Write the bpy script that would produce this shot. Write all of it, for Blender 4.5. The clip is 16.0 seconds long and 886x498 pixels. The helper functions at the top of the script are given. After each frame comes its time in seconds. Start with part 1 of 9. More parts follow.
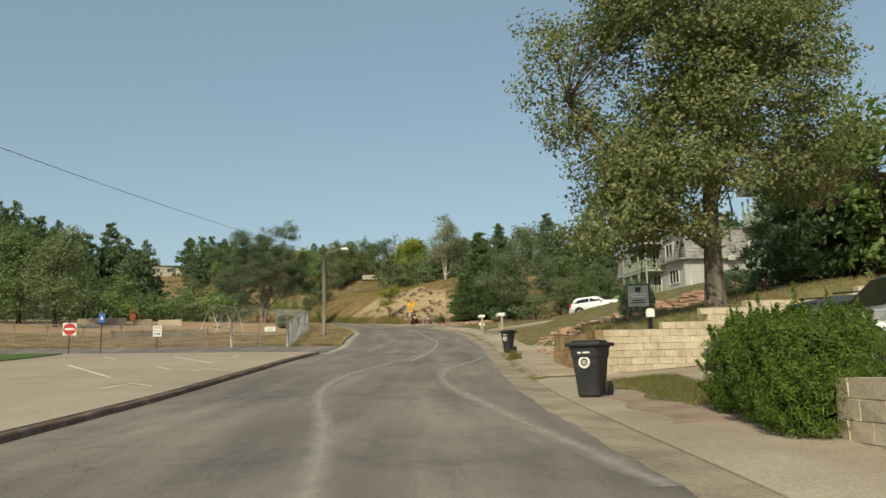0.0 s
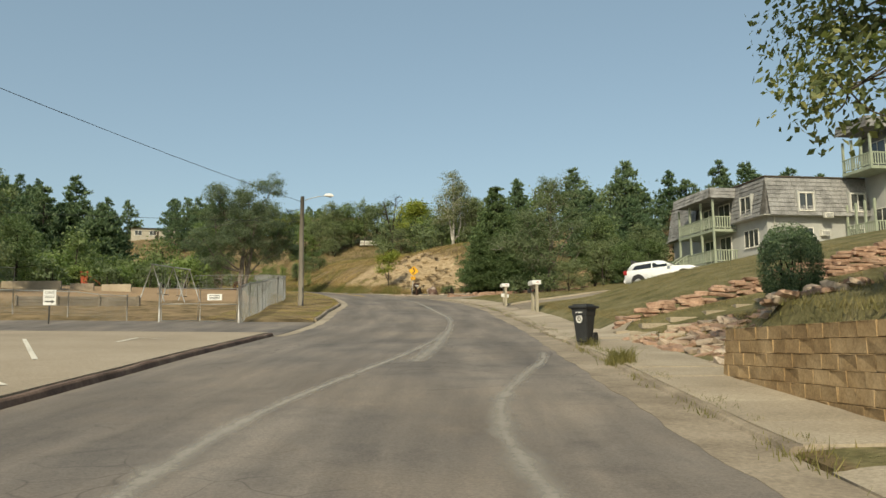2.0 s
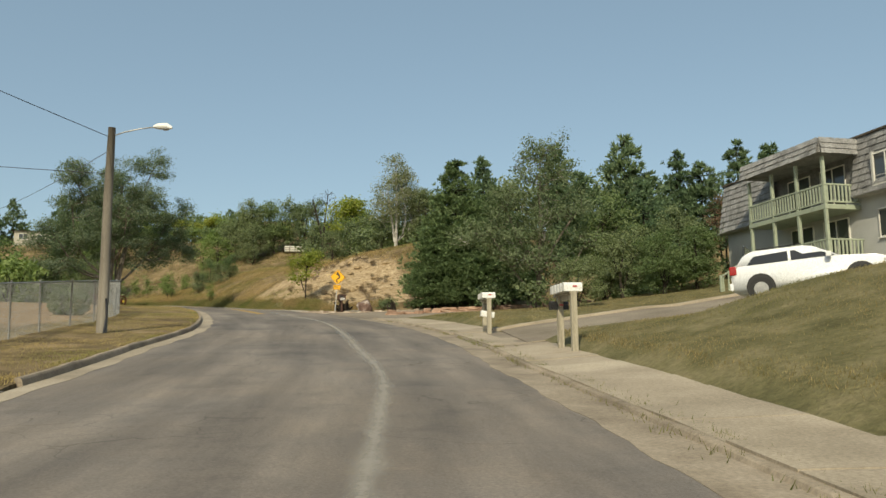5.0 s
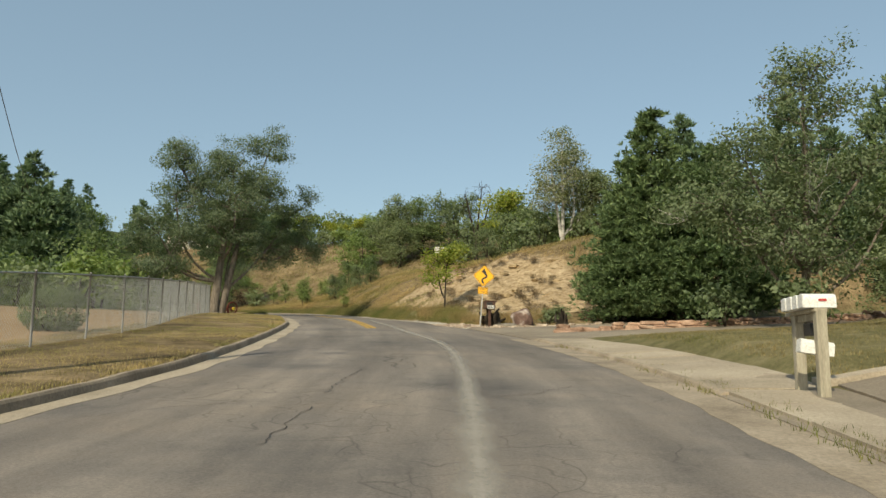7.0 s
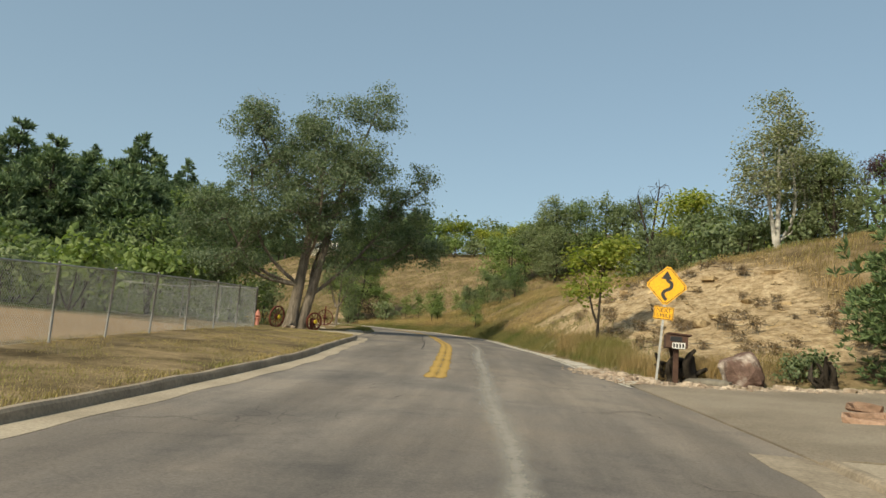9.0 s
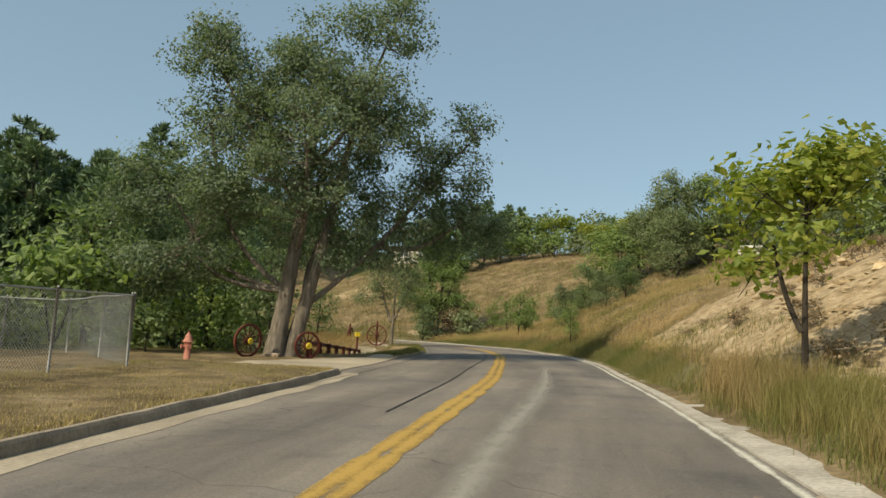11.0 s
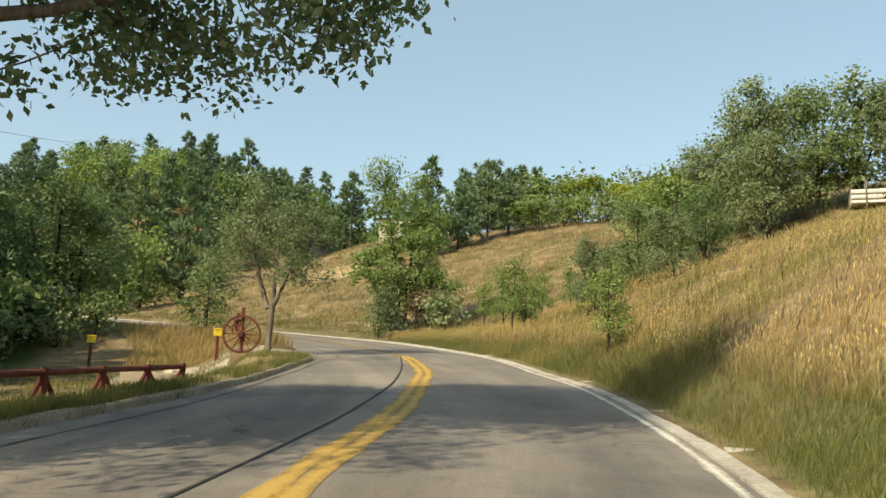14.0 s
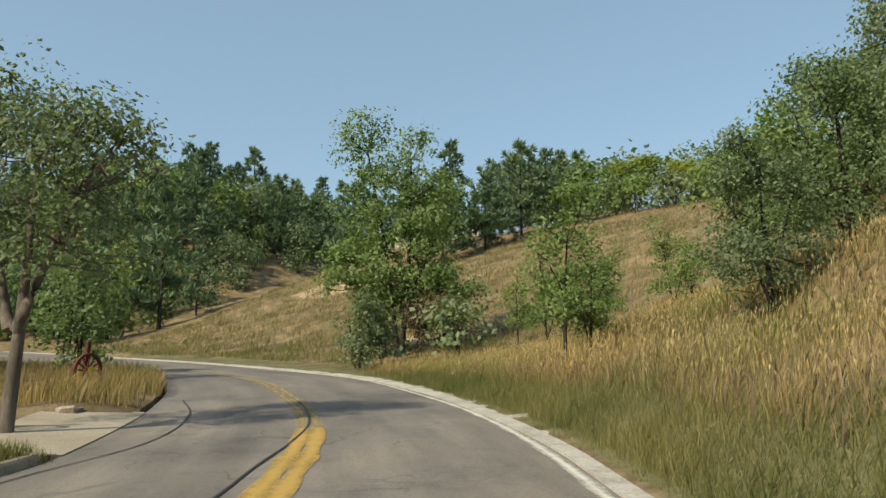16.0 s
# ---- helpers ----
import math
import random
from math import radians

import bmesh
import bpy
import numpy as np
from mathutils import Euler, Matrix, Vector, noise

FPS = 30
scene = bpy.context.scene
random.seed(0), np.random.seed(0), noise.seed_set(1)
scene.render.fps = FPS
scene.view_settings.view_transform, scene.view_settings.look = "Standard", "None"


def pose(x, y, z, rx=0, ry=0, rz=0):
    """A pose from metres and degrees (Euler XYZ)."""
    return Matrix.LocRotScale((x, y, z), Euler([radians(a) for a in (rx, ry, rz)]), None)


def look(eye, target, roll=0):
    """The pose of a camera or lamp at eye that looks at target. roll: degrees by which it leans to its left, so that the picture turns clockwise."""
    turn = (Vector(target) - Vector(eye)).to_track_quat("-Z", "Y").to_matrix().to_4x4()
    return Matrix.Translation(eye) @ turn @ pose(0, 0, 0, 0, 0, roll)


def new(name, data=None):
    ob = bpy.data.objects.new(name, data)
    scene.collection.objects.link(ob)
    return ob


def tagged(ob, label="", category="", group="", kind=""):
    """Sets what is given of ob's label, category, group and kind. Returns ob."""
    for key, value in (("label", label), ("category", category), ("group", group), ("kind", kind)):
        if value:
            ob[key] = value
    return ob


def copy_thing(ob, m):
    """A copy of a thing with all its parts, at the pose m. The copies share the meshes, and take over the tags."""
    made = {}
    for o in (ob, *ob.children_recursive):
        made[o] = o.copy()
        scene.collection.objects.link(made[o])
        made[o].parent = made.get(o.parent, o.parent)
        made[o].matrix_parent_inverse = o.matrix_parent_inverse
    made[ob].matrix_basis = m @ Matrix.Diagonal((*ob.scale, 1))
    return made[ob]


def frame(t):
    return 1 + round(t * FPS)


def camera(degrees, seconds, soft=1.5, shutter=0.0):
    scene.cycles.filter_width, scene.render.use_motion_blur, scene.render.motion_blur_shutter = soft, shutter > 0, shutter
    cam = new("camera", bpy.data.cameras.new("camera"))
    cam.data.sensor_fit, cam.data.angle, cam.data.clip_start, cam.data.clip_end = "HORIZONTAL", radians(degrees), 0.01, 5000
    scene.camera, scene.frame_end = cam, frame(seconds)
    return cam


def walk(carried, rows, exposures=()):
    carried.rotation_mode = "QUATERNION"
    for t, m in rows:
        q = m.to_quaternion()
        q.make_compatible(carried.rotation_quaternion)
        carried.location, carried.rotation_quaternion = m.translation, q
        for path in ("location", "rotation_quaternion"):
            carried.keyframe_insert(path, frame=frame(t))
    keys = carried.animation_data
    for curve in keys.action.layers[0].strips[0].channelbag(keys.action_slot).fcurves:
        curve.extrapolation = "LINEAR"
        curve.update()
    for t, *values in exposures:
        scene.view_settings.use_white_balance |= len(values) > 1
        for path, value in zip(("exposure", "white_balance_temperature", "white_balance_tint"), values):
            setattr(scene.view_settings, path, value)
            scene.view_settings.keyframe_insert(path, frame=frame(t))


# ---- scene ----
cam = camera(57.2, 16.0)
METRES, EYE = 140.0, 1.54
ROWS = [
    (0.0, 0.0, 0.0, 0.0, 0.24, 8.96, 1.53),
    (0.5, -0.001, 0.0296, 0.0022, -0.76, 8.82, 1.06),
    (1.0, -0.0026, 0.059, 0.0036, -1.25, 8.7, 1.18),
    (1.5, -0.0043, 0.0874, 0.0049, -0.34, 6.63, 0.79),
    (2.0, -0.0056, 0.1168, 0.0068, 0.26, 7.0, 0.64),
    (2.5, -0.006, 0.1467, 0.0086, -0.31, 6.94, 1.68),
    (3.0, -0.0056, 0.177, 0.0109, -1.96, 7.44, 0.3),
    (3.5, -0.0052, 0.2072, 0.0129, -3.08, 7.28, -0.37),
    (3.7, -0.005, 0.2193, 0.0137, -3.19, 7.46, 0.27),
    (5.8, -0.0029, 0.3438, 0.0228, -3.81, 8.16, 0.77),
    (6.0, -0.0032, 0.3564, 0.0238, -0.56, 8.2, -0.34),
    (6.5, -0.004, 0.388, 0.0264, 3.31, 8.31, -1.1),
    (7.0, -0.0058, 0.4197, 0.0293, 7.51, 8.64, -0.44),
    (7.5, -0.0074, 0.452, 0.0322, 11.29, 8.87, -1.37),
    (8.0, -0.0095, 0.4841, 0.0352, 11.55, 9.19, -2.33),
    (8.5, -0.0137, 0.5169, 0.0385, 15.63, 9.42, -3.45),
    (9.0, -0.0182, 0.5494, 0.042, 18.95, 9.44, -4.28),
    (9.5, -0.0238, 0.5808, 0.0447, 20.57, 9.26, -3.18),
    (9.7, -0.026, 0.5934, 0.0458, 21.61, 9.4, -3.46),
    (11.8, -0.0621, 0.7222, 0.0584, 28.8, 9.79, -1.33),
    (12.0, -0.0662, 0.7344, 0.0594, 28.86, 9.8, -1.32),
    (12.5, -0.0764, 0.7649, 0.0619, 29.25, 9.96, -1.72),
    (13.0, -0.0873, 0.7955, 0.0648, 29.04, 9.99, -2.28),
    (13.5, -0.0981, 0.8256, 0.0672, 28.37, 9.89, -1.76),
    (14.0, -0.1097, 0.8564, 0.0692, 29.18, 9.02, -2.15),
    (14.5, -0.1223, 0.888, 0.0713, 29.64, 8.64, -2.76),
    (15.0, -0.1348, 0.9165, 0.0736, 30.83, 12.05, 1.14),
    (15.5, -0.1484, 0.9438, 0.0763, 31.79, 10.37, 1.29),
    (16.0, -0.1631, 0.97, 0.0782, 32.3, 10.29, 0.03),
]
EXPOSURES = [(0.0, 0.28, 8000, 1), (0.45, 0.42, 8200, 1), (1.2, 0.38, 8100, 1), (3.0, 0.32, 8000, 1), (4.0, 0.3, 7900, 1), (7.0, 0.42, 7900, 1), (9.7, 0.42, 8000, 1), (12.2, 0.55, 7900, 1), (13.3, 0.88, 8200, 1), (13.9, 0.98, 8400, 1), (14.55, 0.92, 8300, 1), (15.0, 0.6, 7800, 1), (15.5, 0.56, 7600, 1), (16.0, 0.62, 7400, 1)]
walk(cam, [(t, pose(METRES * x, METRES * y, EYE + METRES * z, 90 + pitch, roll, yaw)) for t, x, y, z, yaw, pitch, roll in ROWS], EXPOSURES)

# ---- light: hazy afternoon, sun behind the traveller ----
SUN_EL, SUN_FROM = 37.5, Vector((-0.27, -0.963, 0))
world = bpy.data.worlds.new("sky")
scene.world = world
world.use_nodes = True
wn = world.node_tree.nodes
sky = wn.new("ShaderNodeTexSky")
sky.sky_type = "NISHITA"
sky.sun_disc = False
sky.sun_elevation = radians(SUN_EL)
sky.sun_rotation = math.atan2(SUN_FROM.x, SUN_FROM.y)
sky.altitude = 1400
sky.air_density, sky.dust_density, sky.ozone_density = 1.0, 5.5, 1.0
wn["Background"].inputs["Strength"].default_value = 0.138
haze = wn.new("ShaderNodeMix")
haze.data_type = "RGBA"
haze.inputs[0].default_value = 0.45
haze.inputs[7].default_value = (1.5, 2.35, 3.5, 1)
world.node_tree.links.new(sky.outputs[0], haze.inputs[6])
world.node_tree.links.new(haze.outputs[2], wn["Background"].inputs["Color"])
sun_dir = (SUN_FROM.normalized() * math.cos(radians(SUN_EL)) + Vector((0, 0, math.sin(radians(SUN_EL)))))
sun_data = bpy.data.lights.new("sun", "SUN")
sun_data.energy, sun_data.angle, sun_data.color = 3.15, radians(0.6), (1.0, 0.94, 0.85)
sun = new("sun", sun_data)
sun.matrix_world = look(sun_dir * 200, (0, 0, 0))

# ---- materials ----
def shader(name):
    m = bpy.data.materials.new(name)
    m.use_nodes = True
    nt = m.node_tree
    nt.nodes.clear()
    out = nt.nodes.new("ShaderNodeOutputMaterial")
    return m, nt, out


def node(nt, kind, **inputs):
    n = nt.nodes.new(kind)
    for key, value in inputs.items():
        n.inputs[key.replace("_", " ")].default_value = value
    return n


def ramp(nt, fac, stops):
    n = nt.nodes.new("ShaderNodeValToRGB")
    nt.links.new(fac, n.inputs[0])
    while len(n.color_ramp.elements) < len(stops):
        n.color_ramp.elements.new(0.5)
    for e, (p, c) in zip(n.color_ramp.elements, stops):
        e.position, e.color = p, (*c, 1)
    return n.outputs[0]


def mix(nt, fac, a, b, blend="MIX"):
    n = nt.nodes.new("ShaderNodeMix")
    n.data_type, n.blend_type = "RGBA", blend
    for sock, v in ((n.inputs[0], fac), (n.inputs[6], a), (n.inputs[7], b)):
        if isinstance(v, (int, float)):
            sock.default_value = v
        elif isinstance(v, tuple):
            sock.default_value = (*v, 1)
        else:
            nt.links.new(v, sock)
    return n.outputs[2]


def noise_of(nt, coords, scale, detail=4.0, rough=0.55):
    n = node(nt, "ShaderNodeTexNoise", Scale=scale, Detail=detail, Roughness=rough)
    nt.links.new(coords, n.inputs["Vector"])
    return n.outputs["Fac"]


def coords_of(nt, world_space):
    if world_space:
        return nt.nodes.new("ShaderNodeNewGeometry").outputs["Position"]
    return nt.nodes.new("ShaderNodeTexCoord").outputs["Object"]


def surface(name, colours, fine=8.0, coarse=0.6, rough=0.85, bump=0.3, metal=0.0, world_space=True, vary=0.0, stretch=None, spec=0.3, bump_at=None):
    """colours: dark, middle, light; two scales of noise, grain bump, optional variation from piece to piece."""
    m, nt, out = shader(name)
    c = coords_of(nt, world_space)
    if stretch:
        mp = nt.nodes.new("ShaderNodeMapping")
        mp.inputs["Scale"].default_value = stretch
        nt.links.new(c, mp.inputs["Vector"])
        c = mp.outputs[0]
    big, small = noise_of(nt, c, coarse, 5, 0.6), noise_of(nt, c, fine, 5, 0.65)
    a = ramp(nt, big, [(0.3, colours[0]), (0.52, colours[1]), (0.75, colours[2])])
    b = ramp(nt, small, [(0.25, (0.55, 0.55, 0.55)), (0.75, (1.35, 1.35, 1.35))])
    col = mix(nt, 0.75, a, b, "MULTIPLY")
    if vary:
        r = nt.nodes.new("ShaderNodeObjectInfo").outputs["Random"]
        v = ramp(nt, r, [(0.0, (1 - vary,) * 3), (1.0, (1 + vary,) * 3)])
        col = mix(nt, 1.0, col, v, "MULTIPLY")
    p = node(nt, "ShaderNodeBsdfPrincipled", Roughness=rough, Metallic=metal)
    p.inputs["Specular IOR Level"].default_value = spec
    nt.links.new(col, p.inputs["Base Color"])
    if bump:
        bn = node(nt, "ShaderNodeBump", Strength=bump, Distance=bump_at or 0.02)
        nt.links.new(small, bn.inputs["Height"])
        nt.links.new(bn.outputs[0], p.inputs["Normal"])
    nt.links.new(p.outputs[0], out.inputs[0])
    return m


def paint(name, colour, rough=0.5, metal=0.0, spec=0.5, dirt=0.25):
    k = tuple(v * (1 - dirt) for v in colour)
    return surface(name, (k, colour, colour), 30.0, 2.5, rough, 0.05, metal, False, 0, None, spec)


def foliage(name, dark, mid, light, through_light=0.42, tree_vary=0.18, patches=False):
    """Leaves: colour differs from leaf to leaf and from plant to plant."""
    m, nt, out = shader(name)
    isl = nt.nodes.new("ShaderNodeNewGeometry").outputs["Random Per Island"]
    col = ramp(nt, isl, [(0.0, dark), (0.5, mid), (1.0, light)])
    r = nt.nodes.new("ShaderNodeObjectInfo").outputs["Random"]
    col = mix(nt, 1.0, col, ramp(nt, r, [(0.0, (1 - tree_vary, 1 - tree_vary * 0.7, 1 - tree_vary)), (1.0, (1 + tree_vary, 1 + tree_vary * 0.7, 1 + tree_vary * 0.3))]), "MULTIPLY")
    if patches:
        pos = coords_of(nt, True)
        big = noise_of(nt, pos, 0.22, 4, 0.6)
        col = mix(nt, 1.0, col, ramp(nt, big, [(0.34, (0.62, 0.74, 0.5)), (0.5, (0.92, 0.9, 0.84)), (0.66, (1.15, 1.05, 0.95))]), "MULTIPLY")
    d = node(nt, "ShaderNodeBsdfPrincipled", Roughness=0.55)
    d.inputs["Specular IOR Level"].default_value = 0.25
    tr = nt.nodes.new("ShaderNodeBsdfTranslucent")
    nt.links.new(col, d.inputs["Base Color"])
    nt.links.new(mix(nt, 1.0, col, (1.1, 1.2, 0.6), "MULTIPLY"), tr.inputs["Color"])
    mx = nt.nodes.new("ShaderNodeMixShader")
    mx.inputs[0].default_value = through_light
    nt.links.new(d.outputs[0], mx.inputs[1])
    nt.links.new(tr.outputs[0], mx.inputs[2])
    nt.links.new(mx.outputs[0], out.inputs[0])
    return m


LEAF_MAPLE = foliage("leaf_maple", (0.125, 0.155, 0.078), (0.21, 0.235, 0.118), (0.39, 0.37, 0.18), 0.42)
LEAF_COTTON = foliage("leaf_cottonwood", (0.085, 0.125, 0.085), (0.14, 0.187, 0.128), (0.23, 0.275, 0.205), 0.5)
LEAF_GREEN = foliage("leaf_green", (0.088, 0.131, 0.059), (0.149, 0.204, 0.091), (0.237, 0.295, 0.158))
LEAF_LIGHT = foliage("leaf_bright", (0.125, 0.186, 0.064), (0.192, 0.262, 0.090), (0.274, 0.338, 0.151))
LEAF_YELLOW = foliage("leaf_yellow", (0.185, 0.235, 0.055), (0.3, 0.335, 0.08), (0.44, 0.42, 0.115), 0.5)
LEAF_SILVER = foliage("leaf_silver", (0.13, 0.15, 0.09), (0.22, 0.24, 0.15), (0.36, 0.37, 0.27))
LEAF_OLIVE = foliage("leaf_olive", (0.104, 0.140, 0.080), (0.167, 0.209, 0.116), (0.258, 0.303, 0.184))
LEAF_WILLOW = foliage("leaf_willow", (0.125, 0.158, 0.095), (0.155, 0.195, 0.115), (0.2, 0.24, 0.148), 0.4)
LEAF_RUST = foliage("leaf_rust", (0.13, 0.07, 0.05), (0.21, 0.12, 0.09), (0.28, 0.17, 0.13))
LEAF_PLUM = foliage("leaf_plum", (0.06, 0.035, 0.05), (0.1, 0.06, 0.08), (0.15, 0.1, 0.12))
NEEDLE = foliage("needle", (0.058, 0.095, 0.056), (0.106, 0.164, 0.095), (0.189, 0.256, 0.141), 0.2)
NEEDLE_NEAR = foliage("needle_near", (0.053, 0.090, 0.044), (0.099, 0.154, 0.073), (0.171, 0.237, 0.110), 0.2)
NEEDLE_JUNIPER = foliage("needle_juniper", (0.042, 0.075, 0.016), (0.095, 0.15, 0.026), (0.195, 0.265, 0.055), 0.25)
STRAW = foliage("straw", (0.2, 0.145, 0.075), (0.335, 0.25, 0.135), (0.5, 0.385, 0.225), 0.4, 0.0, True)
GRASS_GREEN = foliage("grass_green", (0.125, 0.125, 0.05), (0.195, 0.19, 0.08), (0.3, 0.27, 0.13), 0.4, 0.0, True)
LAWN_BLADE = foliage("lawn_blade", (0.14, 0.118, 0.055), (0.235, 0.195, 0.1), (0.35, 0.29, 0.165), 0.3, 0.0, True)
SEED_HEAD = foliage("seed_head", (0.34, 0.25, 0.12), (0.5, 0.375, 0.19), (0.66, 0.52, 0.3), 0.4, 0.0, True)
WEED_BROWN = foliage("weed_brown", (0.14, 0.1, 0.06), (0.22, 0.155, 0.1), (0.32, 0.23, 0.15), 0.3, 0.0)
VERGE_BLADE = foliage("verge_blade", (0.23, 0.185, 0.085), (0.37, 0.3, 0.15), (0.5, 0.41, 0.23), 0.3, 0.0, True)
TWIG_GREY = foliage("twig_grey", (0.14, 0.12, 0.1), (0.2, 0.175, 0.15), (0.27, 0.24, 0.2), 0.0)
BARK = surface("bark", ((0.1, 0.084, 0.068), (0.195, 0.165, 0.134), (0.31, 0.265, 0.22)), 14, 1.5, 0.95, 0.9, 0, False, 0, (6, 6, 0.9), 0.1, 0.05)
BARK_DARK = surface("bark_dark", ((0.03, 0.025, 0.02), (0.055, 0.046, 0.038), (0.085, 0.07, 0.058)), 14, 1.5, 0.95, 0.8, 0, False, 0, (6, 6, 0.9), 0.1, 0.04)
BARK_PALE = surface("bark_pale", ((0.25, 0.23, 0.2), (0.42, 0.4, 0.36), (0.58, 0.56, 0.52)), 10, 2, 0.9, 0.3, 0, False)
ASPHALT = None
CONCRETE = surface("concrete", ((0.264, 0.220, 0.163), (0.358, 0.299, 0.226), (0.440, 0.374, 0.286)), 22, 0.45, 0.9, 0.25, vary=0.1)
SHOULDER = surface("broken_concrete", ((0.29, 0.26, 0.215), (0.43, 0.39, 0.335), (0.53, 0.49, 0.43)), 14, 1.4, 0.95, 0.8, bump_at=0.03)
KERB = surface("kerb_concrete", ((0.185, 0.148, 0.11), (0.29, 0.238, 0.178), (0.4, 0.33, 0.255)), 18, 0.8, 0.92, 0.4)
KERB_BROWN = surface("kerb_brown", ((0.09, 0.06, 0.045), (0.16, 0.105, 0.08), (0.25, 0.185, 0.14)), 12, 1.0, 0.9, 0.4)
LOT = surface("lot_concrete", ((0.26, 0.212, 0.155), (0.335, 0.275, 0.205), (0.4, 0.335, 0.258)), 20, 0.18, 0.92, 0.2)
DIRT_STREET = surface("dusty_street", ((0.17, 0.14, 0.105), (0.24, 0.2, 0.155), (0.31, 0.265, 0.205)), 24, 0.35, 0.92, 0.3)


def road_asphalt():
    m, nt, out = shader("asphalt")
    pos = coords_of(nt, True)
    a = nt.nodes.new("ShaderNodeAttribute")
    a.attribute_name = "lane"
    sep = nt.nodes.new("ShaderNodeSeparateXYZ")
    nt.links.new(a.outputs["Vector"], sep.inputs[0])
    comb = nt.nodes.new("ShaderNodeMapping")
    comb.inputs["Scale"].default_value = (0.09, 0.7, 0)
    nt.links.new(a.outputs["Vector"], comb.inputs["Vector"])
    streak = noise_of(nt, comb.outputs[0], 1.0, 5, 0.6)
    blot = noise_of(nt, pos, 0.22, 6, 0.65)
    fine = noise_of(nt, pos, 30.0, 4, 0.75)
    col = ramp(nt, streak, [(0.3, (0.118, 0.105, 0.094)), (0.48, (0.17, 0.149, 0.13)), (0.68, (0.245, 0.213, 0.182))])
    col = mix(nt, 0.85, col, ramp(nt, blot, [(0.34, (0.66, 0.68, 0.72)), (0.46, (0.97, 0.97, 0.98)), (0.56, (1.03, 1.01, 0.99)), (0.7, (1.2, 1.16, 1.1))]), "MULTIPLY")
    col = mix(nt, 0.8, col, ramp(nt, fine, [(0.25, (0.6, 0.6, 0.6)), (0.75, (1.4, 1.4, 1.4))]), "MULTIPLY")
    worn = noise_of(nt, pos, 0.75, 7, 0.7)
    col = mix(nt, 0.9, col, ramp(nt, worn, [(0.3, (0.74, 0.74, 0.76)), (0.47, (1.0, 1.0, 1.0)), (0.62, (1.02, 1.0, 0.98)), (0.76, (1.3, 1.25, 1.18))]), "MULTIPLY")
    # fine cracks: borders of large warped cells, broken up
    warp = nt.nodes.new("ShaderNodeTexNoise")
    warp.inputs["Scale"].default_value = 0.7
    nt.links.new(pos, warp.inputs["Vector"])
    wv = nt.nodes.new("ShaderNodeVectorMath")
    wv.operation = "MULTIPLY_ADD"
    wv.inputs[1].default_value = (1.8, 1.8, 0)
    nt.links.new(warp.outputs["Color"], wv.inputs[0])
    nt.links.new(pos, wv.inputs[2])
    vor = nt.nodes.new("ShaderNodeTexVoronoi")
    vor.feature = "DISTANCE_TO_EDGE"
    vor.inputs["Scale"].default_value = 0.28
    nt.links.new(wv.outputs[0], vor.inputs["Vector"])
    crack = ramp(nt, vor.outputs["Distance"], [(0.0, (0.8, 0.8, 0.8)), (0.005, (0, 0, 0))])
    gate = ramp(nt, noise_of(nt, pos, 0.16, 3), [(0.5, (0, 0, 0)), (0.6, (0.8, 0.8, 0.8))])
    cm = mix(nt, 1.0, crack, gate, "MULTIPLY")
    web = nt.nodes.new("ShaderNodeTexVoronoi")
    web.feature = "DISTANCE_TO_EDGE"
    web.inputs["Scale"].default_value = 1.1
    nt.links.new(wv.outputs[0], web.inputs["Vector"])
    small = ramp(nt, web.outputs["Distance"], [(0.0, (0.6, 0.6, 0.6)), (0.02, (0, 0, 0))])
    spots = ramp(nt, noise_of(nt, pos, 0.3, 4), [(0.53, (0, 0, 0)), (0.62, (0.75, 0.75, 0.75))])
    cm = mix(nt, 1.0, cm, mix(nt, 1.0, small, spots, "MULTIPLY"), "LIGHTEN")
    col = mix(nt, cm, col, (0.03, 0.026, 0.023))
    p = node(nt, "ShaderNodeBsdfPrincipled", Roughness=0.85)
    p.inputs["Specular IOR Level"].default_value = 0.25
    nt.links.new(col, p.inputs["Base Color"])
    bn = node(nt, "ShaderNodeBump", Strength=0.35, Distance=0.01)
    nt.links.new(fine, bn.inputs["Height"])
    nt.links.new(bn.outputs[0], p.inputs["Normal"])
    nt.links.new(p.outputs[0], out.inputs[0])
    return m


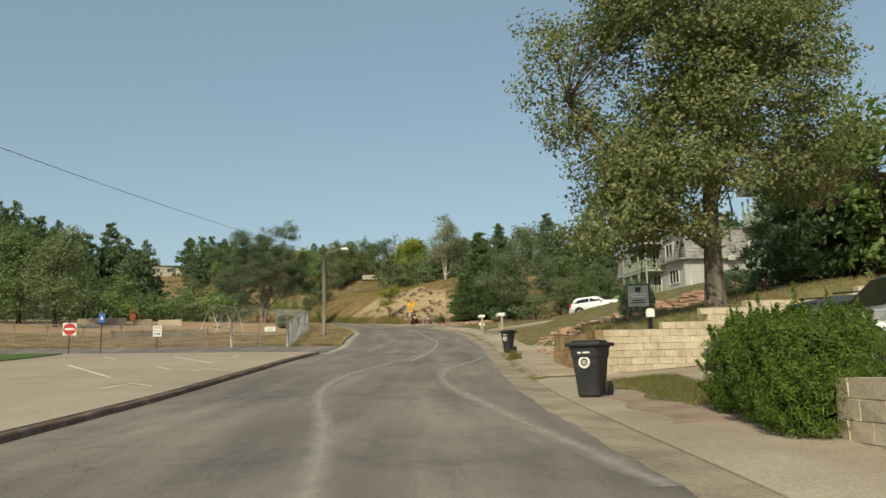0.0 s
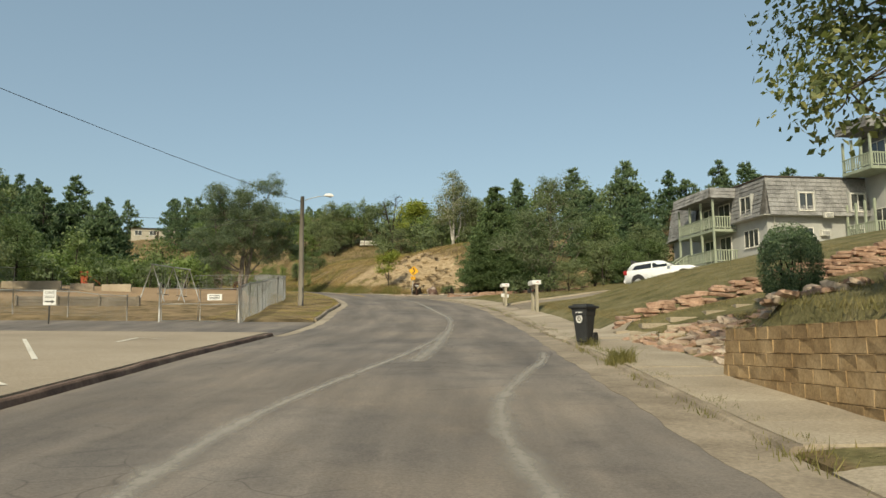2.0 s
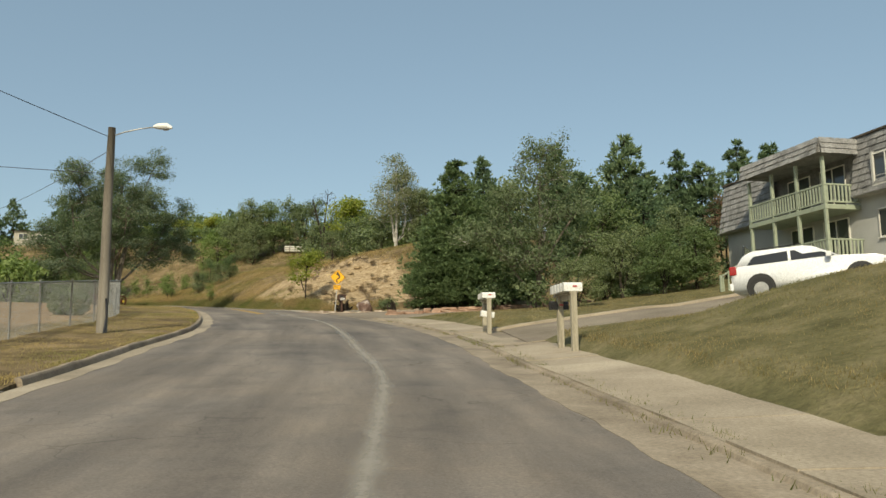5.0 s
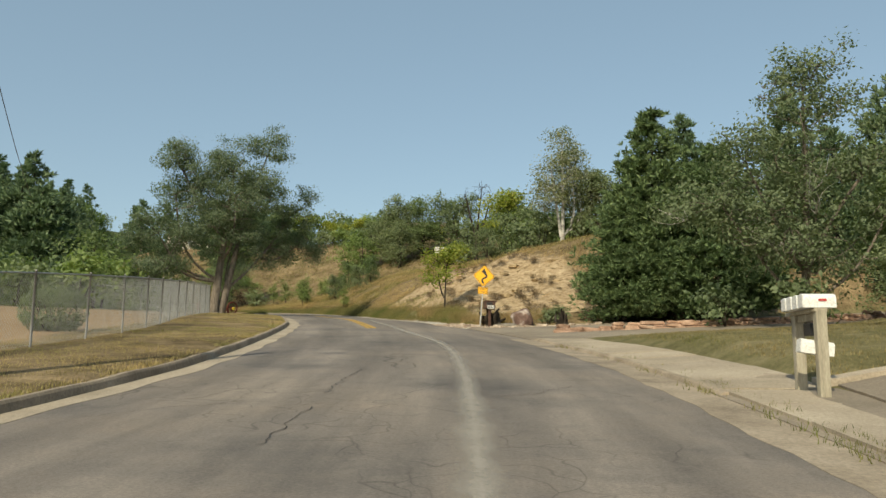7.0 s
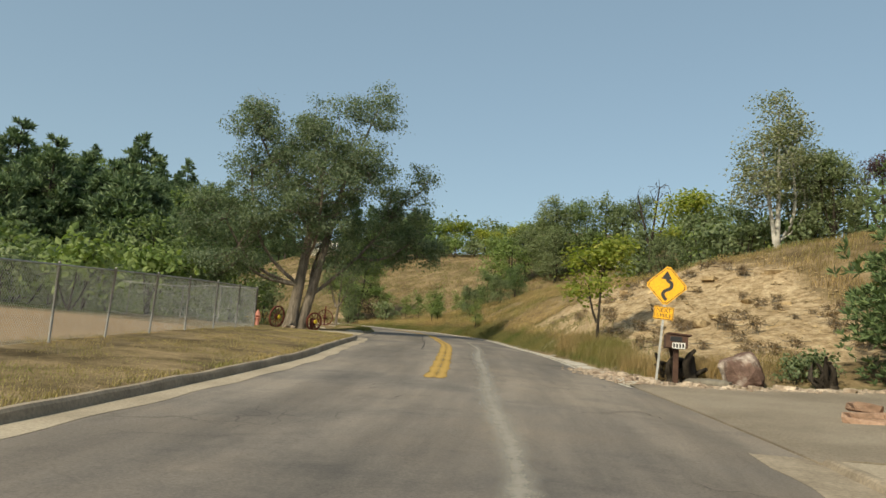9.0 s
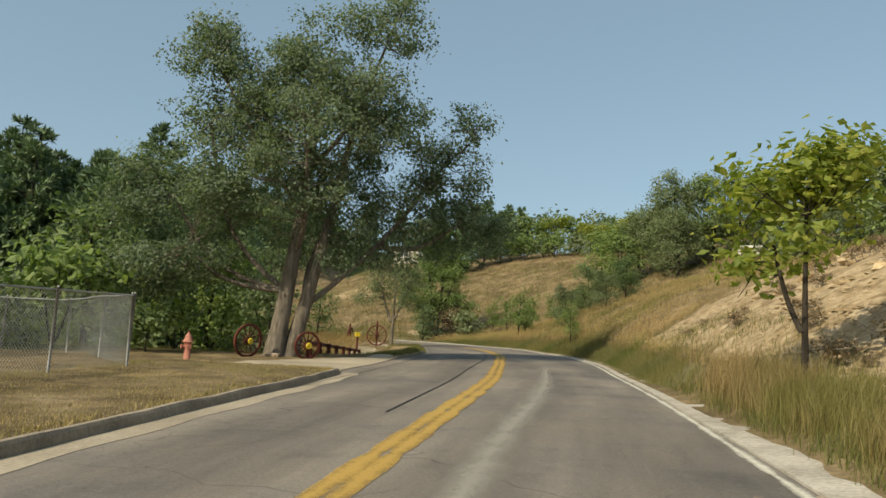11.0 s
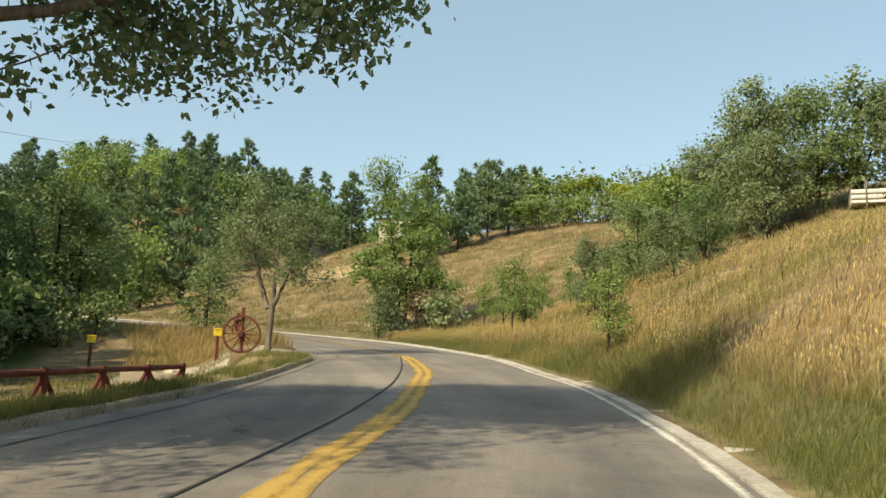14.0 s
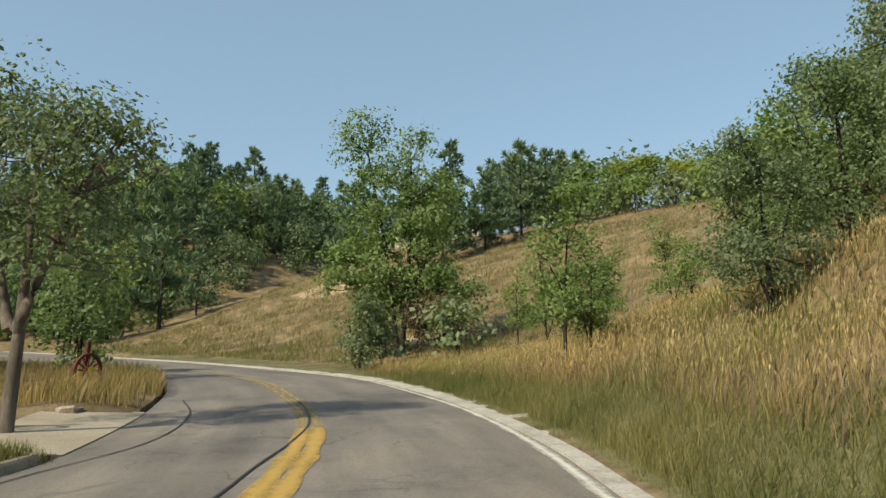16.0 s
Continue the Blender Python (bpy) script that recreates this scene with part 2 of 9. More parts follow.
def worn_paint(name, colour, gone=0.45, scale=3.0, soft=0.3, strength=1.0):
    """Road paint with holes worn through it."""
    m, nt, out = shader(name)
    pos = coords_of(nt, True)
    n1 = noise_of(nt, pos, scale, 8, 0.75)
    n2 = noise_of(nt, pos, 25.0, 3, 0.7)
    fac = mix(nt, 0.35, n1, n2)
    edge = nt.nodes.new("ShaderNodeAttribute")
    edge.attribute_name = "body"
    add = nt.nodes.new("ShaderNodeMath")
    add.operation = "MULTIPLY_ADD"
    add.inputs[1].default_value = soft
    nt.links.new(edge.outputs["Fac"], add.inputs[0])
    nt.links.new(fac, add.inputs[2])
    keep = ramp(nt, add.outputs[0], [(gone + soft - 0.12 - soft * 0.6, (0, 0, 0)), (gone + soft + 0.12, (strength,) * 3)])
    d = node(nt, "ShaderNodeBsdfPrincipled", Roughness=0.8)
    nt.links.new(mix(nt, n2, tuple(v * 0.8 for v in colour), colour), d.inputs["Base Color"])
    t = nt.nodes.new("ShaderNodeBsdfTransparent")
    mx = nt.nodes.new("ShaderNodeMixShader")
    nt.links.new(keep, mx.inputs[0])
    nt.links.new(t.outputs[0], mx.inputs[1])
    nt.links.new(d.outputs[0], mx.inputs[2])
    nt.links.new(mx.outputs[0], out.inputs[0])
    return m


def ground_material():
    """Lawn, dry meadow, bare tan soil and sand, by the cover attributes of the sheet."""
    m, nt, out = shader("ground_cover")
    pos = coords_of(nt, True)
    big, mid, fine = noise_of(nt, pos, 0.09, 5, 0.6), noise_of(nt, pos, 0.9, 5, 0.65), noise_of(nt, pos, 9.0, 5, 0.7)
    meadow = ramp(nt, mid, [(0.28, (0.11, 0.085, 0.046)), (0.45, (0.19, 0.146, 0.082)), (0.6, (0.275, 0.21, 0.125)), (0.75, (0.36, 0.285, 0.178))])
    meadow = mix(nt, 1.0, meadow, ramp(nt, noise_of(nt, pos, 0.35, 6, 0.7), [(0.36, (0.55, 0.52, 0.5)), (0.5, (0.95, 0.92, 0.9)), (0.62, (1.1, 1.06, 1.02))]), "MULTIPLY")
    lawn = ramp(nt, mid, [(0.3, (0.092, 0.088, 0.04)), (0.5, (0.158, 0.142, 0.07)), (0.7, (0.245, 0.208, 0.118))])
    soil = ramp(nt, noise_of(nt, pos, 2.2, 7, 0.72), [(0.3, (0.15, 0.105, 0.06)), (0.46, (0.33, 0.24, 0.142)), (0.62, (0.5, 0.39, 0.255))])
    sand = ramp(nt, big, [(0.3, (0.28, 0.19, 0.115)), (0.7, (0.4, 0.28, 0.175))])
    wood = ramp(nt, mid, [(0.3, (0.035, 0.05, 0.015)), (0.7, (0.09, 0.11, 0.03))])
    col = meadow
    for name, c in (("lawn", lawn), ("wood", wood), ("sand", sand), ("soil", soil)):
        a = nt.nodes.new("ShaderNodeAttribute")
        a.attribute_name = name
        edge = nt.nodes.new("ShaderNodeMath")
        edge.operation = "MULTIPLY_ADD"
        edge.inputs[1].default_value = 0.5
        nt.links.new(mid, edge.inputs[0])
        nt.links.new(a.outputs["Fac"], edge.inputs[2])
        f = ramp(nt, edge.outputs[0], [(0.62, (0, 0, 0)), (0.86, (1, 1, 1))])
        col = mix(nt, f, col, c)
    col = mix(nt, 0.8, col, ramp(nt, fine, [(0.25, (0.55, 0.55, 0.55)), (0.75, (1.4, 1.4, 1.4))]), "MULTIPLY")
    p = node(nt, "ShaderNodeBsdfPrincipled", Roughness=0.97)
    p.inputs["Specular IOR Level"].default_value = 0.1
    nt.links.new(col, p.inputs["Base Color"])
    bn = node(nt, "ShaderNodeBump", Strength=0.7, Distance=0.12)
    nt.links.new(fine, bn.inputs["Height"])
    nt.links.new(bn.outputs[0], p.inputs["Normal"])
    nt.links.new(p.outputs[0], out.inputs[0])
    return m


ASPHALT = road_asphalt()
GROUND = ground_material()
GHOST = worn_paint("ghost_line", (0.42, 0.385, 0.335), 0.48, 2.0, 0.5, 0.66)
WHITE_LINE = worn_paint("white_line", (0.62, 0.58, 0.5), 0.38, 2.0)
LOT_LINE = worn_paint("lot_line", (0.75, 0.7, 0.6), 0.36, 3.0, 0.0)
YELLOW_LINE = worn_paint("yellow_line", (0.46, 0.285, 0.065), 0.33, 1.2, 0.2)
YELLOW_FADED = worn_paint("yellow_faded", (0.42, 0.3, 0.12), 0.4, 0.9, 0.2, 0.7)
TAR = surface("tar_seal", ((0.025, 0.022, 0.02), (0.035, 0.03, 0.027), (0.05, 0.043, 0.038)), 20, 2, 0.7, 0.1)

# ---- the lie of the land ----
# the line that the road follows: x, y, height
ROAD = [(0.3, -60, -3.4), (0.1, -33, -2.0), (0, 0, 0), (-0.4, 8.3, 0.5), (-0.8, 20.5, 1.2), (-0.75, 35, 2.3), (-0.45, 49.9, 3.33), (-1.0, 63.3, 4.5), (-2.5, 76.9, 5.85), (-6.0, 92, 7.3),
        (-10.7, 107.1, 8.7), (-15.4, 119.9, 9.7), (-20.8, 132.1, 10.75), (-29.5, 143.2, 11.75), (-36.6, 150.6, 12.4), (-45.3, 157.8, 13.15), (-58, 163.4, 14.05), (-75, 168.3, 15.1), (-130, 176, 18.5), (-200, 182, 23)]


def spline(points, step):
    p = np.array(points, float)
    out = []
    for i in range(len(p) - 1):
        a, b, c, d = p[max(i - 1, 0)], p[i], p[i + 1], p[min(i + 2, len(p) - 1)]
        n = max(2, int(np.linalg.norm(c - b) / step))
        la, lb, lc = np.linalg.norm(b - a) + 1e-6, np.linalg.norm(c - b), np.linalg.norm(d - c) + 1e-6
        mb = (c - a) / (la + lb) * lb if i else c - b
        mc = (d - b) / (lb + lc) * lb if i < len(p) - 2 else c - b
        for u in np.linspace(0, 1, n, endpoint=False):
            h = (2 * u**3 - 3 * u**2 + 1, u**3 - 2 * u**2 + u, -2 * u**3 + 3 * u**2, u**3 - u**2)
            out.append(h[0] * b + h[1] * mb + h[2] * c + h[3] * mc)
    out.append(p[-1])
    return np.array(out)


LINE = spline(ROAD, 0.5)
SEG = np.linalg.norm(np.diff(LINE[:, :2], axis=0), axis=1)
STATION = np.concatenate([[0], np.cumsum(SEG)])
STATION -= np.interp(0, LINE[:500, 1], STATION[:500])
HEAD = np.gradient(LINE[:, :2], axis=0)
HEAD /= np.linalg.norm(HEAD, axis=1)[:, None]


def ss(a, b, x):
    u = np.clip((np.asarray(x, float) - a) / (b - a), 0, 1)
    return u * u * (3 - 2 * u)


def near(x, y):
    """Station along the road, distance to its left, and the road's height there."""
    x, y = np.atleast_1d(np.asarray(x, float)), np.atleast_1d(np.asarray(y, float))
    s, d, z = np.zeros(x.shape), np.zeros(x.shape), np.zeros(x.shape)
    for i in range(0, len(x), 4000):
        k = slice(i, i + 4000)
        q = (x[k, None] - LINE[None, :, 0]) ** 2 + (y[k, None] - LINE[None, :, 1]) ** 2
        j = q.argmin(1)
        rx, ry = x[k] - LINE[j, 0], y[k] - LINE[j, 1]
        along = rx * HEAD[j, 0] + ry * HEAD[j, 1]
        along = np.clip(along, -1, 1)
        left = HEAD[j, 0] * ry - HEAD[j, 1] * rx
        s[k] = STATION[j] + along
        d[k] = np.sign(left) * np.sqrt(np.maximum(q[np.arange(len(j)), j] - along**2, 0))
        z[k] = np.interp(s[k], STATION, LINE[:, 2])
    return s, d, z


def spot(s, d):
    """Plan place of a station and a distance to the left."""
    x, y = np.interp(s, STATION, LINE[:, 0]), np.interp(s, STATION, LINE[:, 1])
    hx, hy = np.interp(s, STATION, HEAD[:, 0]), np.interp(s, STATION, HEAD[:, 1])
    n = np.hypot(hx, hy)
    return x - hy / n * d, y + hx / n * d


def edge_left(s):
    return np.interp(s, [-60, 33, 45, 55, 67, 76, 99, 105, 113, 118, 120, 124, 130, 133, 137, 141, 147, 151, 160, 250], [6.3, 6.3, 6.75, 6.6, 6.75, 6.1, 5.7, 5.9, 6.1, 6.4, 6.9, 6.7, 6.7, 6.4, 5.75, 5.0, 3.95, 3.2, 3.1, 3.4])


def edge_right(s):
    return np.interp(s, [-60, 60, 66, 78, 88, 97, 101, 110, 125, 135, 140, 144, 149, 160, 250], [-3.3, -3.4, -3.7, -3.6, -3.4, -2.8, -2.4, -2.0, -1.95, -2.0, -2.45, -2.6, -3.05, -3.5, -3.5])


def road_z(s, d):
    bank = 0.045 * ss(125, 150, s)
    return np.interp(s, STATION, LINE[:, 2]) - bank * d - 0.012 * np.abs(d - (edge_left(s) + edge_right(s)) / 2)


def lumps(x, y, scale, seed=0.0):
    """Cheap smooth roughness from a few crossed waves, about -1 to 1."""
    u, v = x / scale, y / scale
    return (np.sin(u * 1.3 + 1.7 * np.sin(v * 0.9 + seed)) + np.sin(v * 1.7 + 1.3 * np.sin(u * 1.1 + seed * 2.1)) + 0.6 * np.sin(u * 2.9 - v * 2.3 + seed) + 0.5 * np.sin(u * 4.7 + v * 3.9 + seed * 3)) / 3.1


def cut_bank(s, e, x, y):
    """Height of the steep bank on the outside of the bend."""
    top = np.interp(s, [100, 125, 138, 170], [10.5, 10.0, 8.0, 8.0])
    k = np.maximum(e - 0.5 + 0.9 * lumps(x, y, 4.5, 1.0) * ss(1, 4, e), 0)
    face = top * (1 - np.exp(-0.75 * k / top))
    return face + 0.35 * lumps(x, y, 1.3, 4.0) * ss(1.5, 4, e) * ss(16, 9, e)


def height(x, y):
    """Surface of the land; the roadway's own height inside its edges."""
    x, y = np.asarray(x, float), np.asarray(y, float)
    s, d, _ = near(x, y)
    el, er = edge_left(s), edge_right(s)
    z = road_z(s, np.clip(d, er, el))
    # left of the road
    f = np.maximum(d - el, 0)
    open_kerb = ss(46, 46.6, s) * ss(57.3, 56.7, s) + ss(118.5, 119.1, s) * ss(130.8, 130.2, s) + ss(151, 151.6, s) * ss(158.8, 158.2, s)
    left = 0.14 * ss(0, 0.3, f) * (1 - open_kerb) + 0.018 * f
    left = left - 0.075 * np.clip(f - 4, 0, 30) * ss(124, 140, s)
    f0 = np.interp(s, [130, 146, 153], [0.5, 0.6, 2.2])
    left = left - 1.1 * ss(f0, f0 + 2.4, f) * ss(129, 138, s) * ss(178, 164, s)
    # right of the road
    e = np.maximum(er - d, 0)
    slot = y - 0.26 * (x - 4)
    slot = ss(66.2, 66.9, slot) * ss(74.3, 73.6, slot)
    bank_foot = (0.12 * ss(0.2, 2.0, e) + 0.32 * ss(1.95, 2.6, e)) * (1 - slot) + slot * np.minimum(0.44, 0.06 * np.maximum(e - 1.5, 0))
    yard = 0.05 * ss(0, 0.4, e) + 0.2 * np.maximum(e - 2.2, 0) - 0.085 * ss(60, 66, s) * np.clip(e - 2.2, 0, 8) + 0.5 * ss(3.5, 9, e) * ss(44, 53, s) * ss(64.5, 62, s) + bank_foot * ss(48, 57, s) * ss(90, 80, s) + 0.32 * ss(1.9, 3.0, e) * ss(43.0, 44.5, s) * ss(56, 48, s)
    yard = yard - 0.055 * np.clip(e - 3, 0, 13) * ss(65, 69, s) * ss(95, 87, s)
    yard = np.where(yard > 4, 4 + 3.5 * (1 - np.exp(-(yard - 4) / 3.5)), yard)
    drive = 0.05 * ss(0, 0.4, e) + 0.055 * np.maximum(e - 1.0, 0)
    k = ss(10.5, 11.5, y) * ss(0.9, 0.5, y - 24.05 - 0.1416 * (x - 4.55)) + ss(86, 89, s) * ss(100.5, 97.5, s)
    terrace = (1.22 + 0.17 * (x - 4.5)) * ss(4.7 - 0.25 * ss(30.6, 33, y), 4.95 + 2.4 * ss(30.6, 33, y), x) * ss(0.7, 1.0, y - 24.05 - 0.1416 * (x - 4.55)) * ss(38, 30.6, y) * ss(26, 13, x)
    right = yard * (1 - k) + drive * k
    right = np.where(s < 60, np.maximum(right, terrace), right)
    bank = cut_bank(s, e, x, y)
    meadow = 0.1 * np.minimum(e, 45) + 0.03 * np.maximum(e - 45, 0) + 11.0 * ss(2.0, 46, e) + 0.3 * lumps(x, y, 5, 2.0) * ss(2, 6, e)
    right = right * ss(100.5, 99, s) + bank * ss(98.2, 118, s) * ss(172, 144, s) + (meadow * (1 - 0.55 * ss(-76, -104, x)) + 15 * ss(-86, -140, x) * ss(4, 40, e)) * ss(144, 172, s) + 0.1 * e * ss(98, 100, s) * ss(111, 104, s)
    z = z + np.where(d > 0, left, right)
    far = np.hypot(x + 5, y - 75)
    off = np.maximum(e, f)
    hill = np.where(d > 0, 20 * ss(70, 210, far), 9 * ss(130, 320, far)) * ss(4, 45, off)
    z = z + hill * ss(-80, 40, y) + 1.2 * lumps(x, y, 33, 3.0) * ss(70, 130, far) * ss(8, 30, off)
    return z


def height_at(x, y):
    return float(height(np.array([x]), np.array([y]))[0])


# ---- mesh helpers ----
def mesh_of(name, verts, faces, material=None, smooth=False):
    """A mesh from arrays; every face has as many corners as faces has columns."""
    verts, faces = np.asarray(verts, np.float32), np.asarray(faces, np.int32)
    me = bpy.data.meshes.new(name)
    n, c = faces.shape
    me.vertices.add(len(verts))
    me.vertices.foreach_set("co", verts.ravel())
    me.loops.add(n * c)
    me.loops.foreach_set("vertex_index", faces.ravel())
    me.polygons.add(n)
    me.polygons.foreach_set("loop_start", np.arange(n, dtype=np.int32) * c)
    me.polygons.foreach_set("loop_total", np.full(n, c, np.int32))
    me.update(calc_edges=True)
    me.polygons.foreach_set("use_smooth", np.full(n, smooth))
    if material:
        me.materials.append(material)
    return me


def grid_faces(rows, cols):
    i = np.arange(rows * cols).reshape(rows, cols)
    return np.stack([i[:-1, :-1].ravel(), i[:-1, 1:].ravel(), i[1:, 1:].ravel(), i[1:, :-1].ravel()], 1)


def part(name, bm, material, parent=None, label=""):
    """Links a bmesh as one mesh object under a thing or a part."""
    me = bpy.data.meshes.new(name)
    bm.normal_update()
    bm.to_mesh(me)
    bm.free()
    me.materials.append(material)
    ob = new(name, me)
    ob.parent = parent
    if label:
        tagged(ob, label)
    return ob


def mesh_part(name, me, parent=None, label="", at=None):
    ob = new(name, me)
    ob.parent = parent
    if at is not None:
        ob.matrix_basis = at
    if label:
        tagged(ob, label)
    return ob


def thing(name, label, category, at=None, group="", kind=""):
    ob = new(name)
    ob.empty_display_size = 0.2
    if at is not None:
        ob.matrix_basis = at
    return tagged(ob, label, category, group, kind)


def box(bm, x0, x1, y0, y1, z0, z1, bevel=0.0, m=None):
    """Adds a box, its edges rounded, to bm."""
    made = bmesh.ops.create_cube(bm, size=1)["verts"]
    bmesh.ops.transform(bm, matrix=Matrix.Translation(((x0 + x1) / 2, (y0 + y1) / 2, (z0 + z1) / 2)) @ Matrix.Diagonal((x1 - x0, y1 - y0, z1 - z0, 1)), verts=made)
    if bevel:
        edges = list({e for v in made for e in v.link_edges})
        r = bmesh.ops.bevel(bm, geom=edges, offset=bevel, segments=2, profile=0.6, affect="EDGES")
        made = list({v for f in r["faces"] for v in f.verts} | {v for v in made if v.is_valid})
    if m is not None:
        bmesh.ops.transform(bm, matrix=m, verts=made)
    return made


def boxed(*size, bevel=0.0, m=None):
    bm = bmesh.new()
    box(bm, *size, bevel=bevel, m=m)
    return bm


def tube(bm, path, radii, sides=8, caps=True):
    """A round bar along a path of points, with a radius at each."""
    path = [Vector(p) for p in path]
    rings = []
    for i, p in enumerate(path):
        way = (path[min(i + 1, len(path) - 1)] - path[max(i - 1, 0)]).normalized()
        side = way.cross(Vector((0, 0, 1)) if abs(way.z) < 0.9 else Vector((1, 0, 0))).normalized()
        up = side.cross(way)
        r = radii[i] if isinstance(radii, (list, tuple)) else radii
        rings.append([bm.verts.new(p + (side * math.cos(a) + up * math.sin(a)) * r) for a in [2 * math.pi * k / sides for k in range(sides)]])
    for a, b in zip(rings, rings[1:]):
        for k in range(sides):
            f = bm.faces.new((a[k], a[(k + 1) % sides], b[(k + 1) % sides], b[k]))
            f.smooth = True
    if caps:
        bm.faces.new(rings[0])
        bm.faces.new(list(reversed(rings[-1])))
    return bm


def strip(name, s0, s1, cols, zfun, material, kind="structure", label="", step=1.0, category=""):
    """A ribbon that follows the road from station s0 to s1; cols(s) gives its distances to the left, from left to right."""
    n = max(2, int((s1 - s0) / step) + 1)
    st = np.linspace(s0, s1, n)
    d = np.stack([np.broadcast_to(np.asarray(c, float), st.shape) for c in cols(st)], 1)
    S = np.repeat(st[:, None], d.shape[1], 1)
    x, y = spot(S.ravel(), d.ravel())
    z = zfun(S.ravel(), d.ravel(), x, y)
    V, lane = np.stack([x, y, z], 1), np.stack([S.ravel(), d.ravel(), 0 * S.ravel()], 1)
    c = d.shape[1]
    i = np.arange(n * c).reshape(n, c)
    rim = np.concatenate([i[0, :-1], i[:-1, -1], i[-1, :0:-1], i[:0:-1, 0]])
    # a skirt closes the side of the slab
    k, m = len(V), len(rim)
    V = np.concatenate([V, V[rim], V[rim] - np.array([0, 0, 0.3])])
    lane = np.concatenate([lane, lane[rim], lane[rim]])
    a = np.arange(m)
    b = (a + 1) % m
    skirt = np.stack([k + a, k + b, k + m + b, k + m + a], 1)
    me = mesh_of(name, V, np.concatenate([grid_faces(n, c)[:, ::-1], skirt]), material, True)
    at = me.attributes.new("lane", "FLOAT_VECTOR", "POINT")
    at.data.foreach_set("vector", lane.astype(np.float32).ravel())
    ob = new(name, me)
    return tagged(ob, label, category or name.replace("_", " "), "", kind)


# ---- ground sheet ----
def axis(marks):
    """Coordinates from (place, step) marks: finer where the step is small."""
    out = [marks[0][0]]
    while out[-1] < marks[-1][0]:
        out.append(out[-1] + float(np.interp(out[-1], [m[0] for m in marks], [m[1] for m in marks])))
    return np.array(out)


def ground_sheet():
    xs = axis([(-1400, 150), (-300, 20), (-120, 5), (-60, 1.4), (35, 0.9), (60, 3), (150, 12), (400, 60), (1400, 150)])
    ys = axis([(-400, 100), (-60, 8), (0, 1.2), (100, 0.9), (185, 1.2), (230, 4), (400, 16), (1000, 80), (2600, 200)])
    X, Y = np.meshgrid(xs, ys)
    x, y = X.ravel(), Y.ravel()
    s, d, _ = near(x, y)
    el, er = edge_left(s), edge_right(s)
    sink = 0.4 * ss(el + 4.4, el + 3.0, d) * ss(er - 4.4, er - 3.0, d)
    z = height(x, y) - sink
    me = mesh_of("ground", np.stack([x, y, z], 1), grid_faces(len(ys), len(xs)), GROUND, True)
    cover(me, x, y)
    return tagged(new("ground", me), "dry grassy ground rising to tan hillsides", "ground", "", "structure")


def bare_bank(x, y, s, e):
    """Where the cut bank shows bare tan soil."""
    L = lumps(x, y, 6.0, 5.0)
    return ss(1.3, 2.4, e + 0.5 * L) * ss(12.5, 8.5, e + 2.6 * L) * ss(99, 102, s) * ss(137, 128, s + 4 * L) * 0.95


def cover(me, x, y):
    s, d, _ = near(x, y)
    el, er = edge_left(s), edge_right(s)
    e, f = er - d, d - el
    far = np.hypot(x + 5, y - 75)
    lawn = ss(0, 0.5, e) * ss(60, 40, e) * ss(99, 97, s) + ss(0, 0.3, f) * ss(10, 7, f) * ss(52, 54, s) * ss(121, 119, s) * 0.3
    sand = ss(4.5, 6, f) * ss(50, 42, f) * ss(55, 57, s) * ss(112, 106, s) * (0.42 + 0.58 * ss(72, 86, s))
    wood = ss(8, 14, f) * ss(108, 116, s) + ss(30, 42, f) * ss(118, 60, s) + ss(250, 300, far) + ss(55, 70, e) * ss(100, 130, s)
    L = lumps(x, y, 6.0, 5.0)
    soil = bare_bank(x, y, s, e)
    soil = np.maximum(soil, 0.6 * ss(0.5, 0.75, lumps(x, y, 24, 7.0)) * ss(20, 40, e) * ss(110, 140, far) * ss(300, 240, far))
    soil = np.maximum(soil, 0.95 * ss(2.6, 1.2, np.hypot((x + 47.5) / 2.2, (y - 173) / 2.0)))
    soil = np.maximum(soil, 0.95 * ss(1.5, 0.7, np.hypot((x + 72.5) / 3.4, (y - 194.8) / 2.6) + 0.3 * L))
    lawn = np.maximum(lawn, ss(0.2, 0.5, e) * ss(3.2, 1.6, e + 0.6 * L) * ss(112, 120, s))
    for name, v in (("lawn", lawn), ("sand", sand), ("wood", wood), ("soil", soil)):
        a = me.attributes.new(name, "FLOAT", "POINT")
        a.data.foreach_set("value", np.clip(v, 0, 1).astype(np.float32))


ground_sheet()


def verge(name, s0, s1, cols, label):
    ob = strip(name, s0, s1, cols, lambda s, d, x, y: height(x, y) + 0.01, GROUND, "structure", label, 0.7, "grass verge")
    co = np.empty(len(ob.data.vertices) * 3, np.float32)
    ob.data.vertices.foreach_get("co", co)
    co = co.reshape(-1, 3)
    cover(ob.data, co[:, 0].astype(float), co[:, 1].astype(float))
    return ob


OUT = (0.0, 0.5, 1.0, 1.8, 2.6, 3.4, 4.1, 4.8)
verge("verge_left", 53, 200, lambda s: [edge_left(s) + 0.12 + o for o in reversed(OUT)], "worn dry grass verge beside the kerb")
verge("verge_right", -20, 200, lambda s: [edge_right(s) - 0.1 - o for o in OUT], "dry grass verge along the roadside")

strip("road", -50, 240, lambda s: [edge_left(s) + (edge_right(s) - edge_left(s)) * u for u in np.linspace(0, 1, 13)], lambda s, d, x, y: road_z(s, d), ASPHALT, "structure", "worn grey asphalt road with faded lines and cracks", 0.8, "road")


